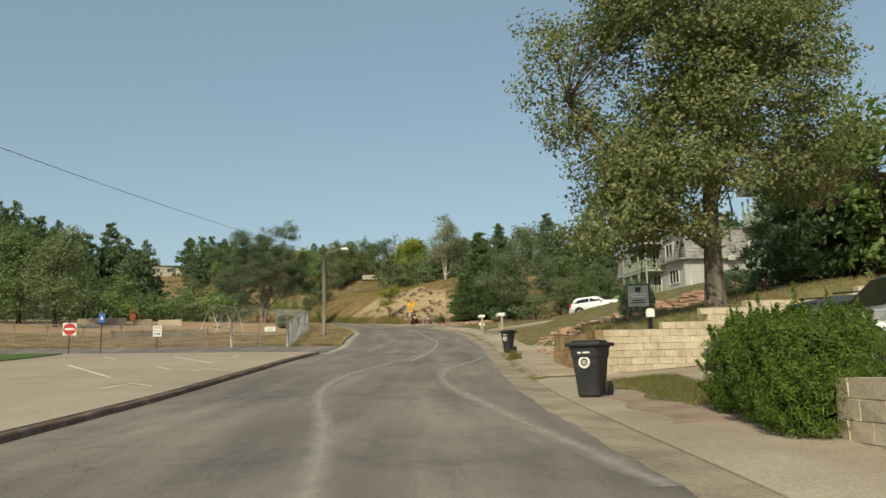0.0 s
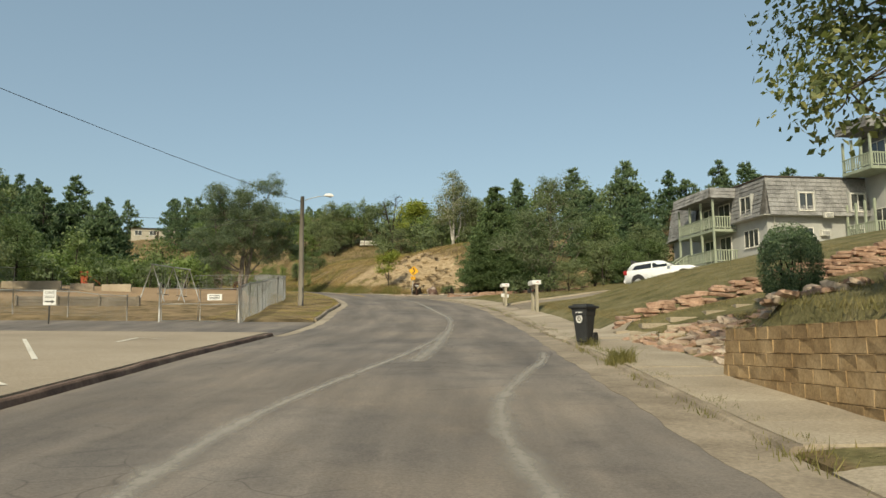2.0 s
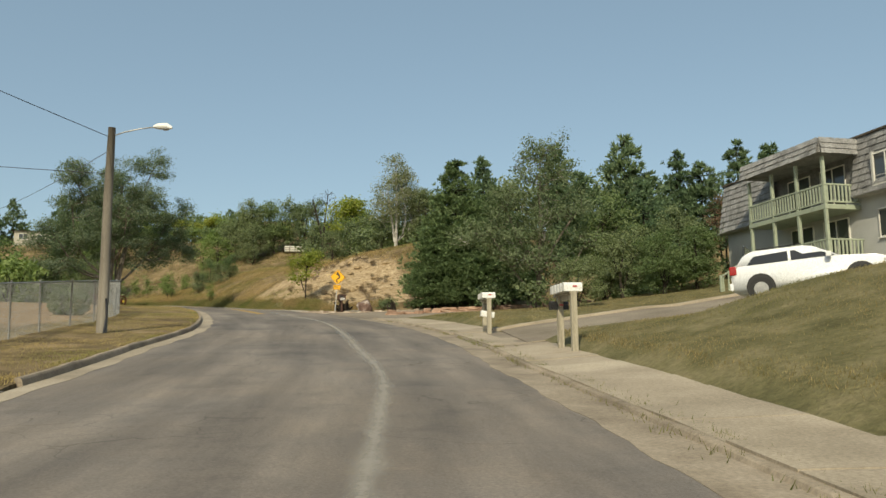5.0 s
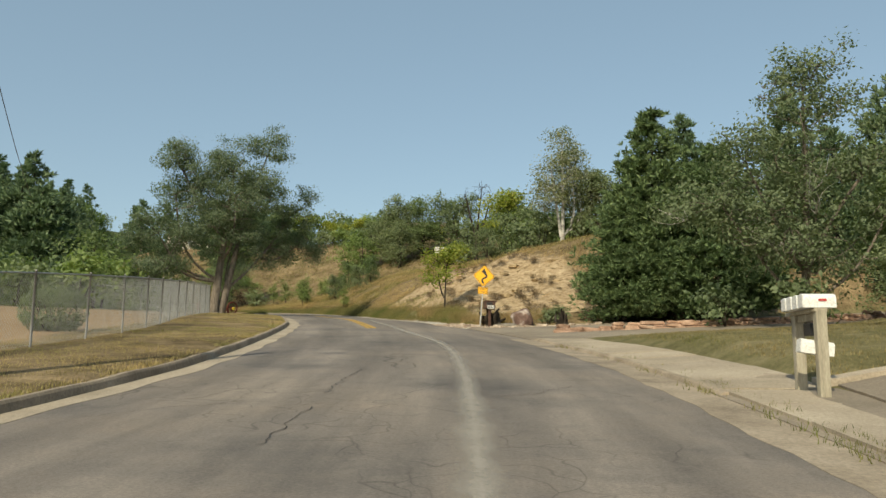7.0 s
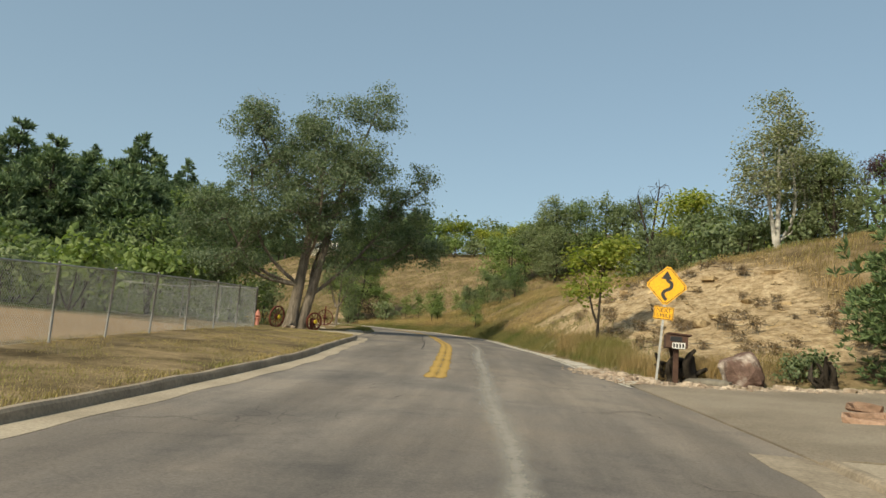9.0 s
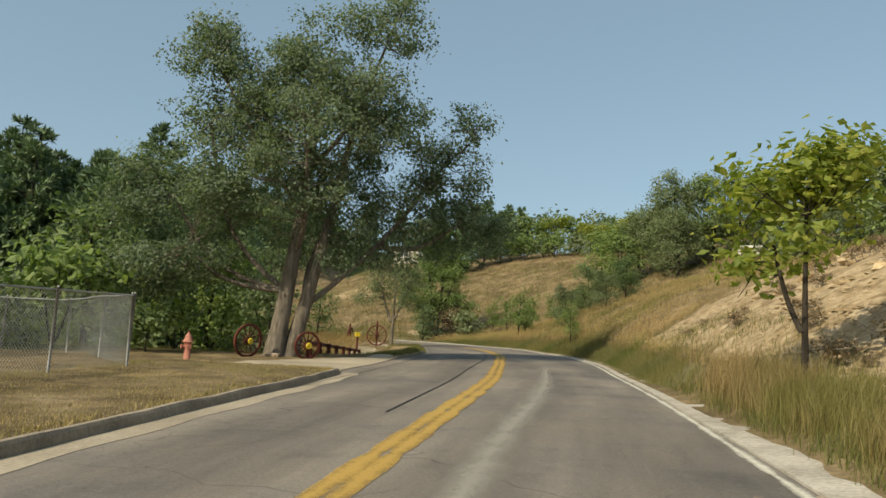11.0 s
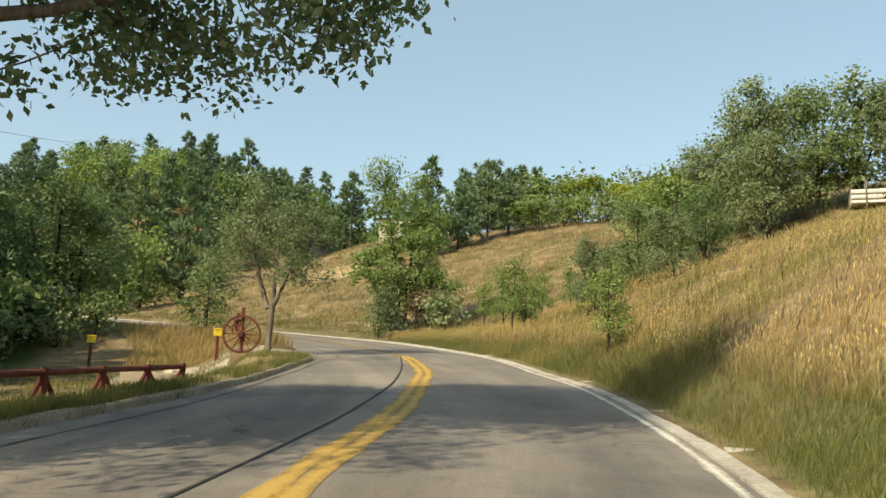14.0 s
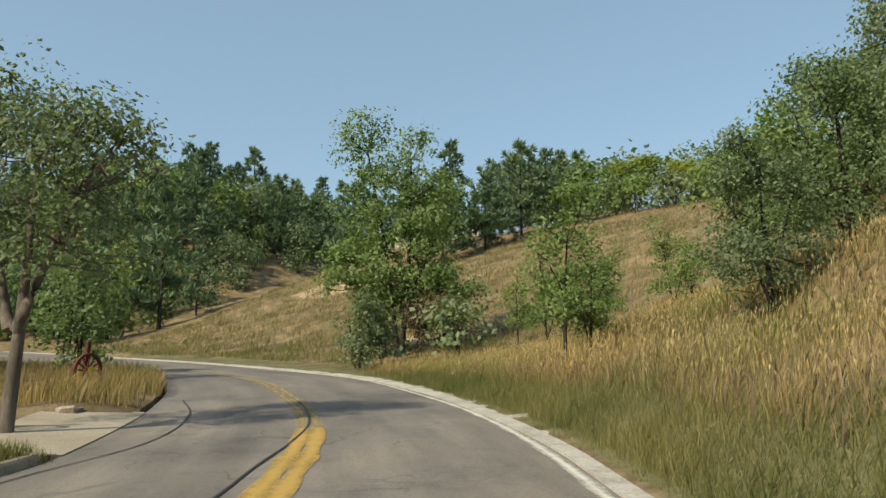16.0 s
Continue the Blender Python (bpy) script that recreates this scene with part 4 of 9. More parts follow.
def conifer(name, seed, label, height_m, radius, leaf, bark, rows=16, per_row=9, per=45, size=0.3, bare=0.1, ragged=0.25, group="", category="conifer"):
    """A pine or spruce at the origin: whorls of upturned boughs, each with tufts of needles that stand up and out."""
    rng = np.random.default_rng(seed)
    root = thing(name, label, category, group=group)
    bm = bmesh.new()
    tube(bm, [(0, 0, -0.3), (0, 0, height_m * 0.5), (0, 0, height_m * 0.97)], [0.028 * height_m * 0.6, 0.016 * height_m * 0.6, 0.02], 7)
    P, O = [], []
    for i in range(rows):
        u = (i + 0.5) / rows
        prof = (1 - u) ** 0.72 * min(1.0, 0.62 + 2.2 * u)
        for k in range(max(5, int(per_row * (0.5 + 0.5 * (1 - u))))):
            a = rng.uniform(0, 2 * math.pi)
            z = height_m * (bare + (1 - bare) * min(u + rng.uniform(-0.6, 0.6) / rows, 0.985))
            r = radius * prof * rng.uniform(1 - ragged * 1.5, 1 + ragged) + 0.1
            tip = np.array([math.cos(a) * r, math.sin(a) * r, z + r * rng.uniform(-0.1, 0.28)])
            if rows > 11:
                limb(bm, (0, 0, z), tip, 0.03, 0.008, rng, 4, 0.05, 3)
            m = max(2, int(per * (r / radius + 0.2) / 11))
            t = rng.uniform(0.25, 1.0, m)[:, None] ** 0.7
            wide = 0.08 + 0.16 * r
            heart = np.array([0, 0, z]) * (1 - t) + tip * t + rng.normal(size=(m, 3)) * np.array([wide, wide, wide * 0.4])
            n = m * 11
            way = rng.normal(size=(n, 3)) * 0.62 + np.array([math.cos(a) * 0.6, math.sin(a) * 0.6, 0.75])
            way /= np.linalg.norm(way, axis=1)[:, None]
            P.append(np.repeat(heart, 11, 0) + way * size * 0.45)
            O.append(way)
    P, T = np.concatenate(P), np.concatenate(O)
    B = np.cross(T, rng.normal(size=T.shape))
    B /= np.linalg.norm(B, axis=1)[:, None]
    L = (size * rng.uniform(0.6, 1.35, len(P)))[:, None]
    v = np.stack([P + T * L * 0.5, P + B * L * 0.11, P - T * L * 0.5, P - B * L * 0.11], 1).reshape(-1, 3)
    part("trunk", bm, bark, root)
    mesh_part("crown", mesh_of("crown", v, np.arange(len(v)).reshape(-1, 4), leaf), root)
    return root


def plant(proto, x, y, scale=1.0, turn=0.0, z=None, wide=1.0):
    """Stands a copy of a grown plant on the ground."""
    ob = copy_thing(proto, pose(x, y, (height_at(x, y) if z is None else z) - 0.05, 0, 0, turn))
    ob.scale = (scale * wide, scale * wide, scale)
    return ob


def place(ob, x, y, turn=0.0, z=None):
    ob.matrix_basis = pose(x, y, height_at(x, y) if z is None else z, 0, 0, turn)
    return ob


# the great cottonwood by the drive: two main stems, an arching limb towards the road
place(broadleaf("cottonwood_tree", 11, "huge old cottonwood with twin trunks and grey-green leaves", "tree",
                [(4.0, -0.5, 13.5, 1.7, 1.7, 1.2), (2.2, 0, 12.9, 1.4, 1.7, 1.0), (-3.3, 0, 12.1, 1.8, 1.7, 1.1), (1.4, 0, 11.2, 2.9, 3.0, 1.5), (6.5, 1.6, 10.1, 1.7, 1.9, 1.3), (0.8, 0, 8.9, 3.7, 3.6, 1.7), (-2.4, 0.3, 9.3, 2.3, 2.5, 1.5), (7.0, 2.6, 8.2, 1.6, 1.8, 1.3), (7.7, 3.9, 6.3, 1.9, 1.9, 1.3), (5.0, 2.2, 6.0, 1.5, 1.6, 1.0), (-4.6, 0.3, 6.3, 2.5, 2.7, 1.8), (-4.2, 0, 3.6, 2.3, 2.4, 1.2), (-5.4, 0.4, 2.9, 1.5, 1.8, 0.9), (2.2, 2.8, 4.2, 1.6, 1.2, 0.9), (-1.0, -1.6, 5.7, 2.2, 1.5, 1.3), (-1.0, 2.4, 5.8, 2.5, 1.6, 1.5), (2.4, 3.0, 7.0, 2.3, 1.7, 1.5), (1.0, -2.8, 8.0, 2.4, 1.5, 1.6), (3.2, 0.6, 5.0, 1.2, 1.2, 0.7), (-2.3, 0, 10.9, 2.1, 2.0, 1.2), (-2.4, -0.6, 7.4, 2.4, 2.4, 1.4), (1.6, -1.0, 6.6, 2.0, 1.8, 1.3), (4.2, 0.4, 9.6, 1.8, 2.0, 1.4), (0.2, 0, 12.1, 1.7, 1.6, 0.9), (2.4, 0, 10.6, 2.0, 2.0, 1.2)],
                LEAF_COTTON, BARK, 0.37, [(1.2, 0.1, 11.6, 0.1), (2.7, 0.9, 10.4, 0.09), (6.8, 3.0, 9.2, 0.07, 0.3, 1), (-3.2, 0.2, 9.4, 0.07, 0.36, 0), (3.8, -0.2, 13.2, 0.05, 0.75, 0), (-3.4, 0.1, 12.4, 0.05, 0.6, 0), (7.4, 3.8, 6.4, 0.05, 0.45, 2), (-4.4, 0.2, 6.2, 0.06, 0.36, 0), (-3.6, -0.4, 4.2, 0.05, 0.3, 0), (2.2, 2.8, 7.2, 0.05, 0.4, 1), (1.0, -2.6, 8.0, 0.05, 0.5, 0)], 460, 0.7, 250, 0.142, 0.03, 40, second=(0.55, 0.25), dead=5, boughs=120, spread=0.62), -27.2, 119.75, 32)
# the yellowing maple on the terrace
place(broadleaf("maple_tree", 5, "large maple with yellowing green leaves on a lawn", "tree",
                [(-2.2, 0.4, 8.4, 3.1, 3.6, 2.8), (0.2, 0.5, 9.4, 4.2, 4.4, 3.0), (2.6, 0.8, 8.4, 3.0, 3.6, 3.4), (-2.9, 0.8, 6.0, 2.3, 2.5, 1.7), (-2.0, -1.6, 4.0, 1.7, 1.9, 1.4), (-2.8, -2.3, 2.5, 1.0, 1.3, 1.1), (-1.0, -2.6, 4.4, 1.8, 1.6, 1.3), (-1.6, 2.4, 4.2, 1.6, 1.8, 1.2), (-2.9, 0.6, 2.6, 1.1, 1.4, 1.2), (-1.8, -2.2, 2.6, 1.2, 1.2, 0.9), (3.4, 0.5, 5.2, 2.0, 2.4, 1.8), (0.4, -1.2, 6.0, 2.4, 2.0, 1.2), (-1.8, 1.8, 5.4, 1.8, 2.0, 1.2)],
                LEAF_MAPLE, BARK, 0.34, [(0.4, 0.2, 9.4, 0.12), (-4.4, 0.5, 7.4, 0.1, 0.3), (2.4, 0.5, 8.8, 0.1, 0.44)], 440, 0.72, 215, 0.15, 0.42, 40, dead=4, boughs=90, spread=0.58), 8.84, 26.5, 0, 3.55)
# the sparse tree with the wagon wheel, and the many-stemmed clump over the bend
place(broadleaf("locust_tree", 71, "small sparse tree with thin grey-green leaves beside a wagon wheel", "tree",
                [(0, 0, 4.4, 2.0, 2.0, 1.5), (-0.6, 0.2, 5.4, 1.2, 1.2, 0.9), (1.3, 0.2, 4.6, 1.2, 1.2, 0.9), (-1.5, 0, 3.4, 1.2, 1.2, 0.8), (0.9, 0, 2.9, 1.3, 1.2, 0.6)],
                LEAF_OLIVE, BARK, 0.14, [(0.2, 0, 4.6, 0.04), (-0.9, 0.2, 4.2, 0.04), (0.9, 0.2, 4.0, 0.04)], 110, 0.5, 105, 0.11, 0.42, 60), -36.1, 143.4, 20)
place(broadleaf("elm_clump", 72, "bushy many-stemmed green tree on the roadside bank", "tree",
                [(0, 0, 3.6, 2.0, 1.9, 1.6), (-1.4, 0.3, 5.2, 1.2, 1.3, 1.2), (0.5, 0.2, 5.8, 1.4, 1.4, 1.4), (-1.8, 0, 2.2, 1.3, 1.2, 0.9), (0.2, -0.6, 1.8, 1.5, 1.2, 0.8), (1.8, 0.2, 3.0, 1.3, 1.3, 1.3), (-0.6, 0.6, 7.4, 0.8, 0.8, 0.9), (1.4, 0.5, 7.8, 0.9, 0.9, 1.0)],
                LEAF_LIGHT, BARK_DARK, 0.13, [(-0.5, 0.3, 7.2, 0.03), (1.2, 0.4, 7.6, 0.03), (-1.6, 0.1, 4.6, 0.03), (1.9, 0.1, 3.4, 0.03)], 230, 0.55, 90, 0.15, 0.05, 40), -45.5, 167.7, 200).scale = (1.3, 1.3, 1.34)

LOBES = [(0, 0, 3.6, 2.3, 2.3, 2.1), (0.9, 0.3, 5.4, 1.6, 1.6, 1.4), (-1.1, -0.4, 2.3, 1.8, 1.8, 1.3), (1.3, 0.2, 2.0, 1.5, 1.5, 1.1), (-0.8, 0.3, 5.0, 1.3, 1.3, 1.1)]
STEMS = [(0.2, 0, 5.0, 0.05), (-1.0, 0.2, 4.4, 0.04, 0.3), (1.1, -0.3, 3.8, 0.04, 0.22)]
LOW = [(0.6, 0.2, 1.1, 1.5, 1.5, 1.0), (-0.9, 0.3, 0.9, 1.4, 1.4, 0.8)]
SHADE = [broadleaf("shade_tree", 20 + i, "leafy green tree on the hillside slope", "tree", LOBES + LOW[:1], m, BARK_DARK, 0.16, STEMS, 60, 0.8, 36, 0.32, 0.3, 3, 3) for i, m in enumerate((LEAF_GREEN, LEAF_OLIVE, LEAF_LIGHT))]
ELM = [broadleaf("elm_tree", 25 + i, "bushy elm tree with fine green leaves", "tree", LOBES + LOW[:1], m, BARK_DARK, 0.16, STEMS, 120, 0.65, 80, 0.165, 0.3, 14, 3) for i, m in enumerate((LEAF_GREEN, LEAF_OLIVE, LEAF_WILLOW))]
YELLOW = broadleaf("ash_tree", 31, "small yellow-green tree on the bank", "tree", [(0, 0, 3.4, 1.3, 1.3, 1.5), (0.5, 0.2, 4.3, 0.9, 0.9, 0.9)], LEAF_YELLOW, BARK_DARK, 0.07, [(0.1, 0, 3.6, 0.03), (-0.4, 0.2, 3.0, 0.03)], 30, 0.55, 80, 0.2, 0.4, 3)
PINE = [conifer("pine_tree", 40 + i, "dark green pine tree on the slope", h, r, NEEDLE, BARK_DARK, 16, 12, 130, 0.42, 0.04, rg) for i, (h, r, rg) in enumerate(((9.0, 2.8, 0.15), (10.0, 2.4, 0.2), (8.0, 3.1, 0.18)))]
NEAR_PINE = conifer("pine_tree", 49, "full bushy dark green pine tree beside the drive", 9.0, 2.8, NEEDLE_NEAR, BARK_DARK, 20, 14, 300, 0.27, 0.03, 0.12)
FAR_PINE = [conifer("pine_tree", 45 + i, "dark green pine tree on the far hillside", h, r, NEEDLE, BARK_DARK, 11, 9, 50, 0.75, 0.14, rg) for i, (h, r, rg) in enumerate(((9.0, 2.7, 0.35), (10.0, 2.4, 0.4), (8.5, 3.1, 0.35)))]
BUSH = [broadleaf("shrub", 50 + i, "rounded leafy green shrub on rough ground", "shrub", [(0, 0, 1.0, 1.1, 1.1, 0.8), (0.6, 0.3, 1.4, 0.7, 0.7, 0.6)], m, BARK_DARK, 0.04, [(0.1, 0, 1.2, 0.02), (-0.4, 0.2, 1.0, 0.02), (0.4, -0.2, 1.1, 0.02)], 24, 0.5, 26, 0.24, 0.1, 3, 3, spray=5) for i, m in enumerate((LEAF_GREEN, LEAF_OLIVE, LEAF_LIGHT))]
SAPLING = broadleaf("sapling", 60, "slender young green tree in the meadow", "tree", [(0, 0, 2.6, 1.0, 1.0, 1.0), (0.5, 0.1, 3.4, 0.7, 0.7, 0.7), (-0.5, 0.2, 2.0, 0.8, 0.8, 0.6), (0.3, 0.1, 1.3, 0.7, 0.7, 0.5)], LEAF_LIGHT, BARK_DARK, 0.06, [(0.3, 0, 3.0, 0.02), (-0.5, 0.2, 2.4, 0.015, 0.3), (0.2, -0.5, 2.6, 0.015, 0.45)], 46, 0.4, 60, 0.115, 0.25, 12)
BIRCH = broadleaf("birch_tree", 61, "tall pale silvery tree with a thin crown", "tree", [(0, 0, 5.5, 1.7, 1.7, 2.4), (0.3, 0.2, 8.0, 1.2, 1.2, 1.7), (-0.8, 0.2, 3.8, 1.4, 1.4, 1.4)], LEAF_SILVER, BARK_PALE, 0.14, [(0.1, 0, 8.5, 0.03), (-0.7, 0.2, 6.6, 0.03), (0.8, 0.1, 6.6, 0.03), (0.3, 0.4, 7.6, 0.03, 0.2)], 130, 0.6, 58, 0.15, 0.1, 30)
FAR_TREE = [broadleaf("shade_tree", 120 + i, "leafy green tree in the wood on the hillside", "tree", LOBES + LOW, m, BARK_DARK, 0.16, STEMS, 46, 0.95, 22, 0.46, 0.3, 0, 3, spray=5) for i, m in enumerate((LEAF_GREEN, LEAF_OLIVE, LEAF_LIGHT))]
PROTOS = [NEAR_PINE] + SHADE + FAR_TREE + ELM + FAR_PINE + [YELLOW] + PINE + BUSH + [SAPLING, BIRCH]

# ---- materials of things ----
BIN_PLASTIC = surface("bin_plastic", ((0.022, 0.024, 0.026), (0.032, 0.034, 0.036), (0.045, 0.047, 0.05)), 40, 3, 0.5, 0.1, 0, False)
RUBBER = paint("rubber", (0.02, 0.02, 0.02), 0.8)
WHITE_METAL = paint("white_enamel", (0.72, 0.72, 0.7), 0.35, 0, 0.5, 0.12)
BLACK_METAL = paint("black_enamel", (0.02, 0.02, 0.022), 0.35)
RED_PAINT = paint("red_enamel", (0.45, 0.05, 0.05), 0.5)
SLIDE_ORANGE = paint("slide_orange", (0.55, 0.11, 0.05), 0.5)
GREY_WOOD = surface("grey_timber", ((0.25, 0.22, 0.17), (0.36, 0.325, 0.25), (0.46, 0.42, 0.33)), 18, 1.6, 0.9, 0.4, 0, False, 0, (5, 5, 0.6))
POLE_WOOD = surface("pole_timber", ((0.12, 0.105, 0.085), (0.185, 0.165, 0.135), (0.26, 0.235, 0.195)), 14, 0.7, 0.9, 0.4, 0, False, 0, (6, 6, 0.35))
OLD_PLANK = surface("old_plank", ((0.1, 0.085, 0.065), (0.17, 0.145, 0.115), (0.24, 0.21, 0.17)), 14, 1.0, 0.92, 0.4, 0, False)
TIMBER_BROWN = surface("timber_brown", ((0.045, 0.025, 0.018), (0.085, 0.046, 0.034), (0.13, 0.08, 0.06)), 20, 2.0, 0.85, 0.4, 0, False)
BOULDER = surface("dark_boulder", ((0.1, 0.06, 0.05), (0.17, 0.11, 0.09), (0.62, 0.56, 0.5)), 7, 1.9, 0.95, 0.9, 0, True, 0, None, 0.2, 0.08)
GRAVEL = surface("gravel", ((0.24, 0.175, 0.135), (0.34, 0.255, 0.2), (0.42, 0.33, 0.265)), 45, 1.5, 0.95, 0.9, 0, True, 0, None, 0.2, 0.03)
BARN_RED = surface("barn_red", ((0.07, 0.018, 0.012), (0.12, 0.032, 0.022), (0.17, 0.055, 0.04)), 20, 2.0, 0.8, 0.4, 0, False)
HUB_YELLOW = paint("hub_yellow", (0.7, 0.52, 0.04), 0.5)
GALV = surface("galvanised", ((0.3, 0.3, 0.3), (0.42, 0.42, 0.41), (0.52, 0.52, 0.5)), 30, 2, 0.5, 0.1, 0.6, False)
FENCE_POST = surface("fence_post", ((0.17, 0.16, 0.15), (0.25, 0.245, 0.235), (0.34, 0.33, 0.32)), 30, 2, 0.55, 0.1, 0.4, False)
WIRE_GALV = paint("fence_wire", (0.4, 0.41, 0.4), 0.5, 0.3)
CABLE = paint("cable_black", (0.025, 0.025, 0.03), 0.6)
SIGN_YELLOW = paint("sign_yellow", (0.85, 0.42, 0.012), 0.45, 0, 0.5, 0.1)
SIGN_BLACK = paint("sign_black", (0.015, 0.015, 0.015), 0.5)
SIGN_WHITE = paint("sign_white", (0.75, 0.75, 0.73), 0.45)
SIGN_RED = paint("sign_red", (0.5, 0.035, 0.04), 0.45)
SIGN_BLUE = paint("sign_blue", (0.02, 0.14, 0.5), 0.45)
BOARD_GREY = paint("board_grey", (0.42, 0.44, 0.45), 0.5)
HYDRANT_RED = surface("hydrant_red", ((0.3, 0.11, 0.08), (0.42, 0.17, 0.125), (0.5, 0.24, 0.18)), 25, 4, 0.7, 0.2, 0, False)
CAR_WHITE = paint("car_white", (0.78, 0.79, 0.8), 0.2, 0, 0.6, 0.04)
CAR_GREY = paint("car_grey", (0.07, 0.075, 0.08), 0.25, 0.3, 0.6, 0.05)
CAR_GLASS = paint("car_glass", (0.012, 0.014, 0.016), 0.06, 0, 0.8, 0.0)
TAIL_RED = paint("tail_lamp", (0.35, 0.02, 0.02), 0.2)
STUCCO = surface("stucco", ((0.36, 0.36, 0.34), (0.42, 0.42, 0.4), (0.47, 0.47, 0.45)), 45, 0.5, 0.92, 0.25, 0, False)
STUCCO_CREAM = surface("stucco_cream", ((0.36, 0.33, 0.27), (0.43, 0.4, 0.33), (0.49, 0.46, 0.38)), 40, 0.5, 0.92, 0.25, 0, False)
SHINGLE = surface("shake_shingle", ((0.15, 0.148, 0.146), (0.25, 0.247, 0.243), (0.34, 0.335, 0.33)), 12, 1.5, 0.95, 0.5, 0, False, 0.3)
GREEN_RAIL = paint("rail_green", (0.33, 0.37, 0.28), 0.6)
FRAME_WHITE = paint("frame_white", (0.72, 0.7, 0.64), 0.5)
ROOF_BROWN = surface("roof_brown", ((0.1, 0.055, 0.035), (0.16, 0.09, 0.06), (0.22, 0.13, 0.09)), 14, 1.0, 0.9, 0.4, 0, False)
DARK_WALL = surface("dark_siding", ((0.05, 0.04, 0.032), (0.08, 0.065, 0.05), (0.12, 0.1, 0.08)), 14, 1.0, 0.9, 0.3, 0, False)
BLOCK_CREAM = surface("block_cream", ((0.391, 0.322, 0.230), (0.506, 0.431, 0.328), (0.586, 0.512, 0.402)), 28, 2.2, 0.93, 0.35, 0, True, 0.07)
# road-side face of the cream wall: tan, its shade put into the darker tone
BLOCK_TAN_SHADED = surface("block_tan_shaded", ((0.22, 0.14, 0.07), (0.33, 0.225, 0.12), (0.45, 0.33, 0.2)), 22, 1.3, 0.93, 0.35, 0, True, 0.15)
FLAGSTONE = surface("flagstone_pink", ((0.24, 0.15, 0.105), (0.36, 0.235, 0.17), (0.47, 0.34, 0.26)), 14, 1.5, 0.92, 0.5, 0, True, 0.25)
ROCK = surface("pale_rock", ((0.24, 0.17, 0.13), (0.4, 0.32, 0.25), (0.56, 0.48, 0.4)), 9, 1.6, 0.95, 0.7, 0, True, 0.2, None, 0.2, 0.05)
ROCK_TAN = surface("tan_ledge_rock", ((0.28, 0.195, 0.11), (0.4, 0.3, 0.175), (0.52, 0.41, 0.27)), 9, 1.2, 0.95, 0.7, 0, True, 0.2, None, 0.2, 0.05)
GREEN_FIELD = surface("watered_lawn", ((0.035, 0.075, 0.015), (0.06, 0.115, 0.025), (0.09, 0.15, 0.035)), 12, 0.8, 0.95, 0.4)


def glass():
    m, nt, out = shader("window_glass")
    p = node(nt, "ShaderNodeBsdfPrincipled", Roughness=0.04)
    p.inputs["Base Color"].default_value = (0.05, 0.055, 0.055, 1)
    p.inputs["Specular IOR Level"].default_value = 0.8
    nt.links.new(p.outputs[0], out.inputs[0])
    return m


GLASS = glass()


def words(name, text, size, material, parent, m, label=""):
    """Raised lettering as a flat mesh."""
    cu = bpy.data.curves.new(name, "FONT")
    cu.body, cu.size, cu.extrude, cu.align_x, cu.align_y = text, size, 0.002, "CENTER", "CENTER"
    tmp = bpy.data.objects.new(name, cu)
    scene.collection.objects.link(tmp)
    me = bpy.data.meshes.new_from_object(tmp.evaluated_get(bpy.context.evaluated_depsgraph_get()))
    bpy.data.objects.remove(tmp)
    me.materials.clear()
    me.materials.append(material)
    return mesh_part(name, me, parent, label, m)


def face_to(x, y, tx, ty):
    """Turn about z, in degrees, that points a thing's -y side at a spot."""
    return math.degrees(math.atan2(ty - y, tx - x)) + 90


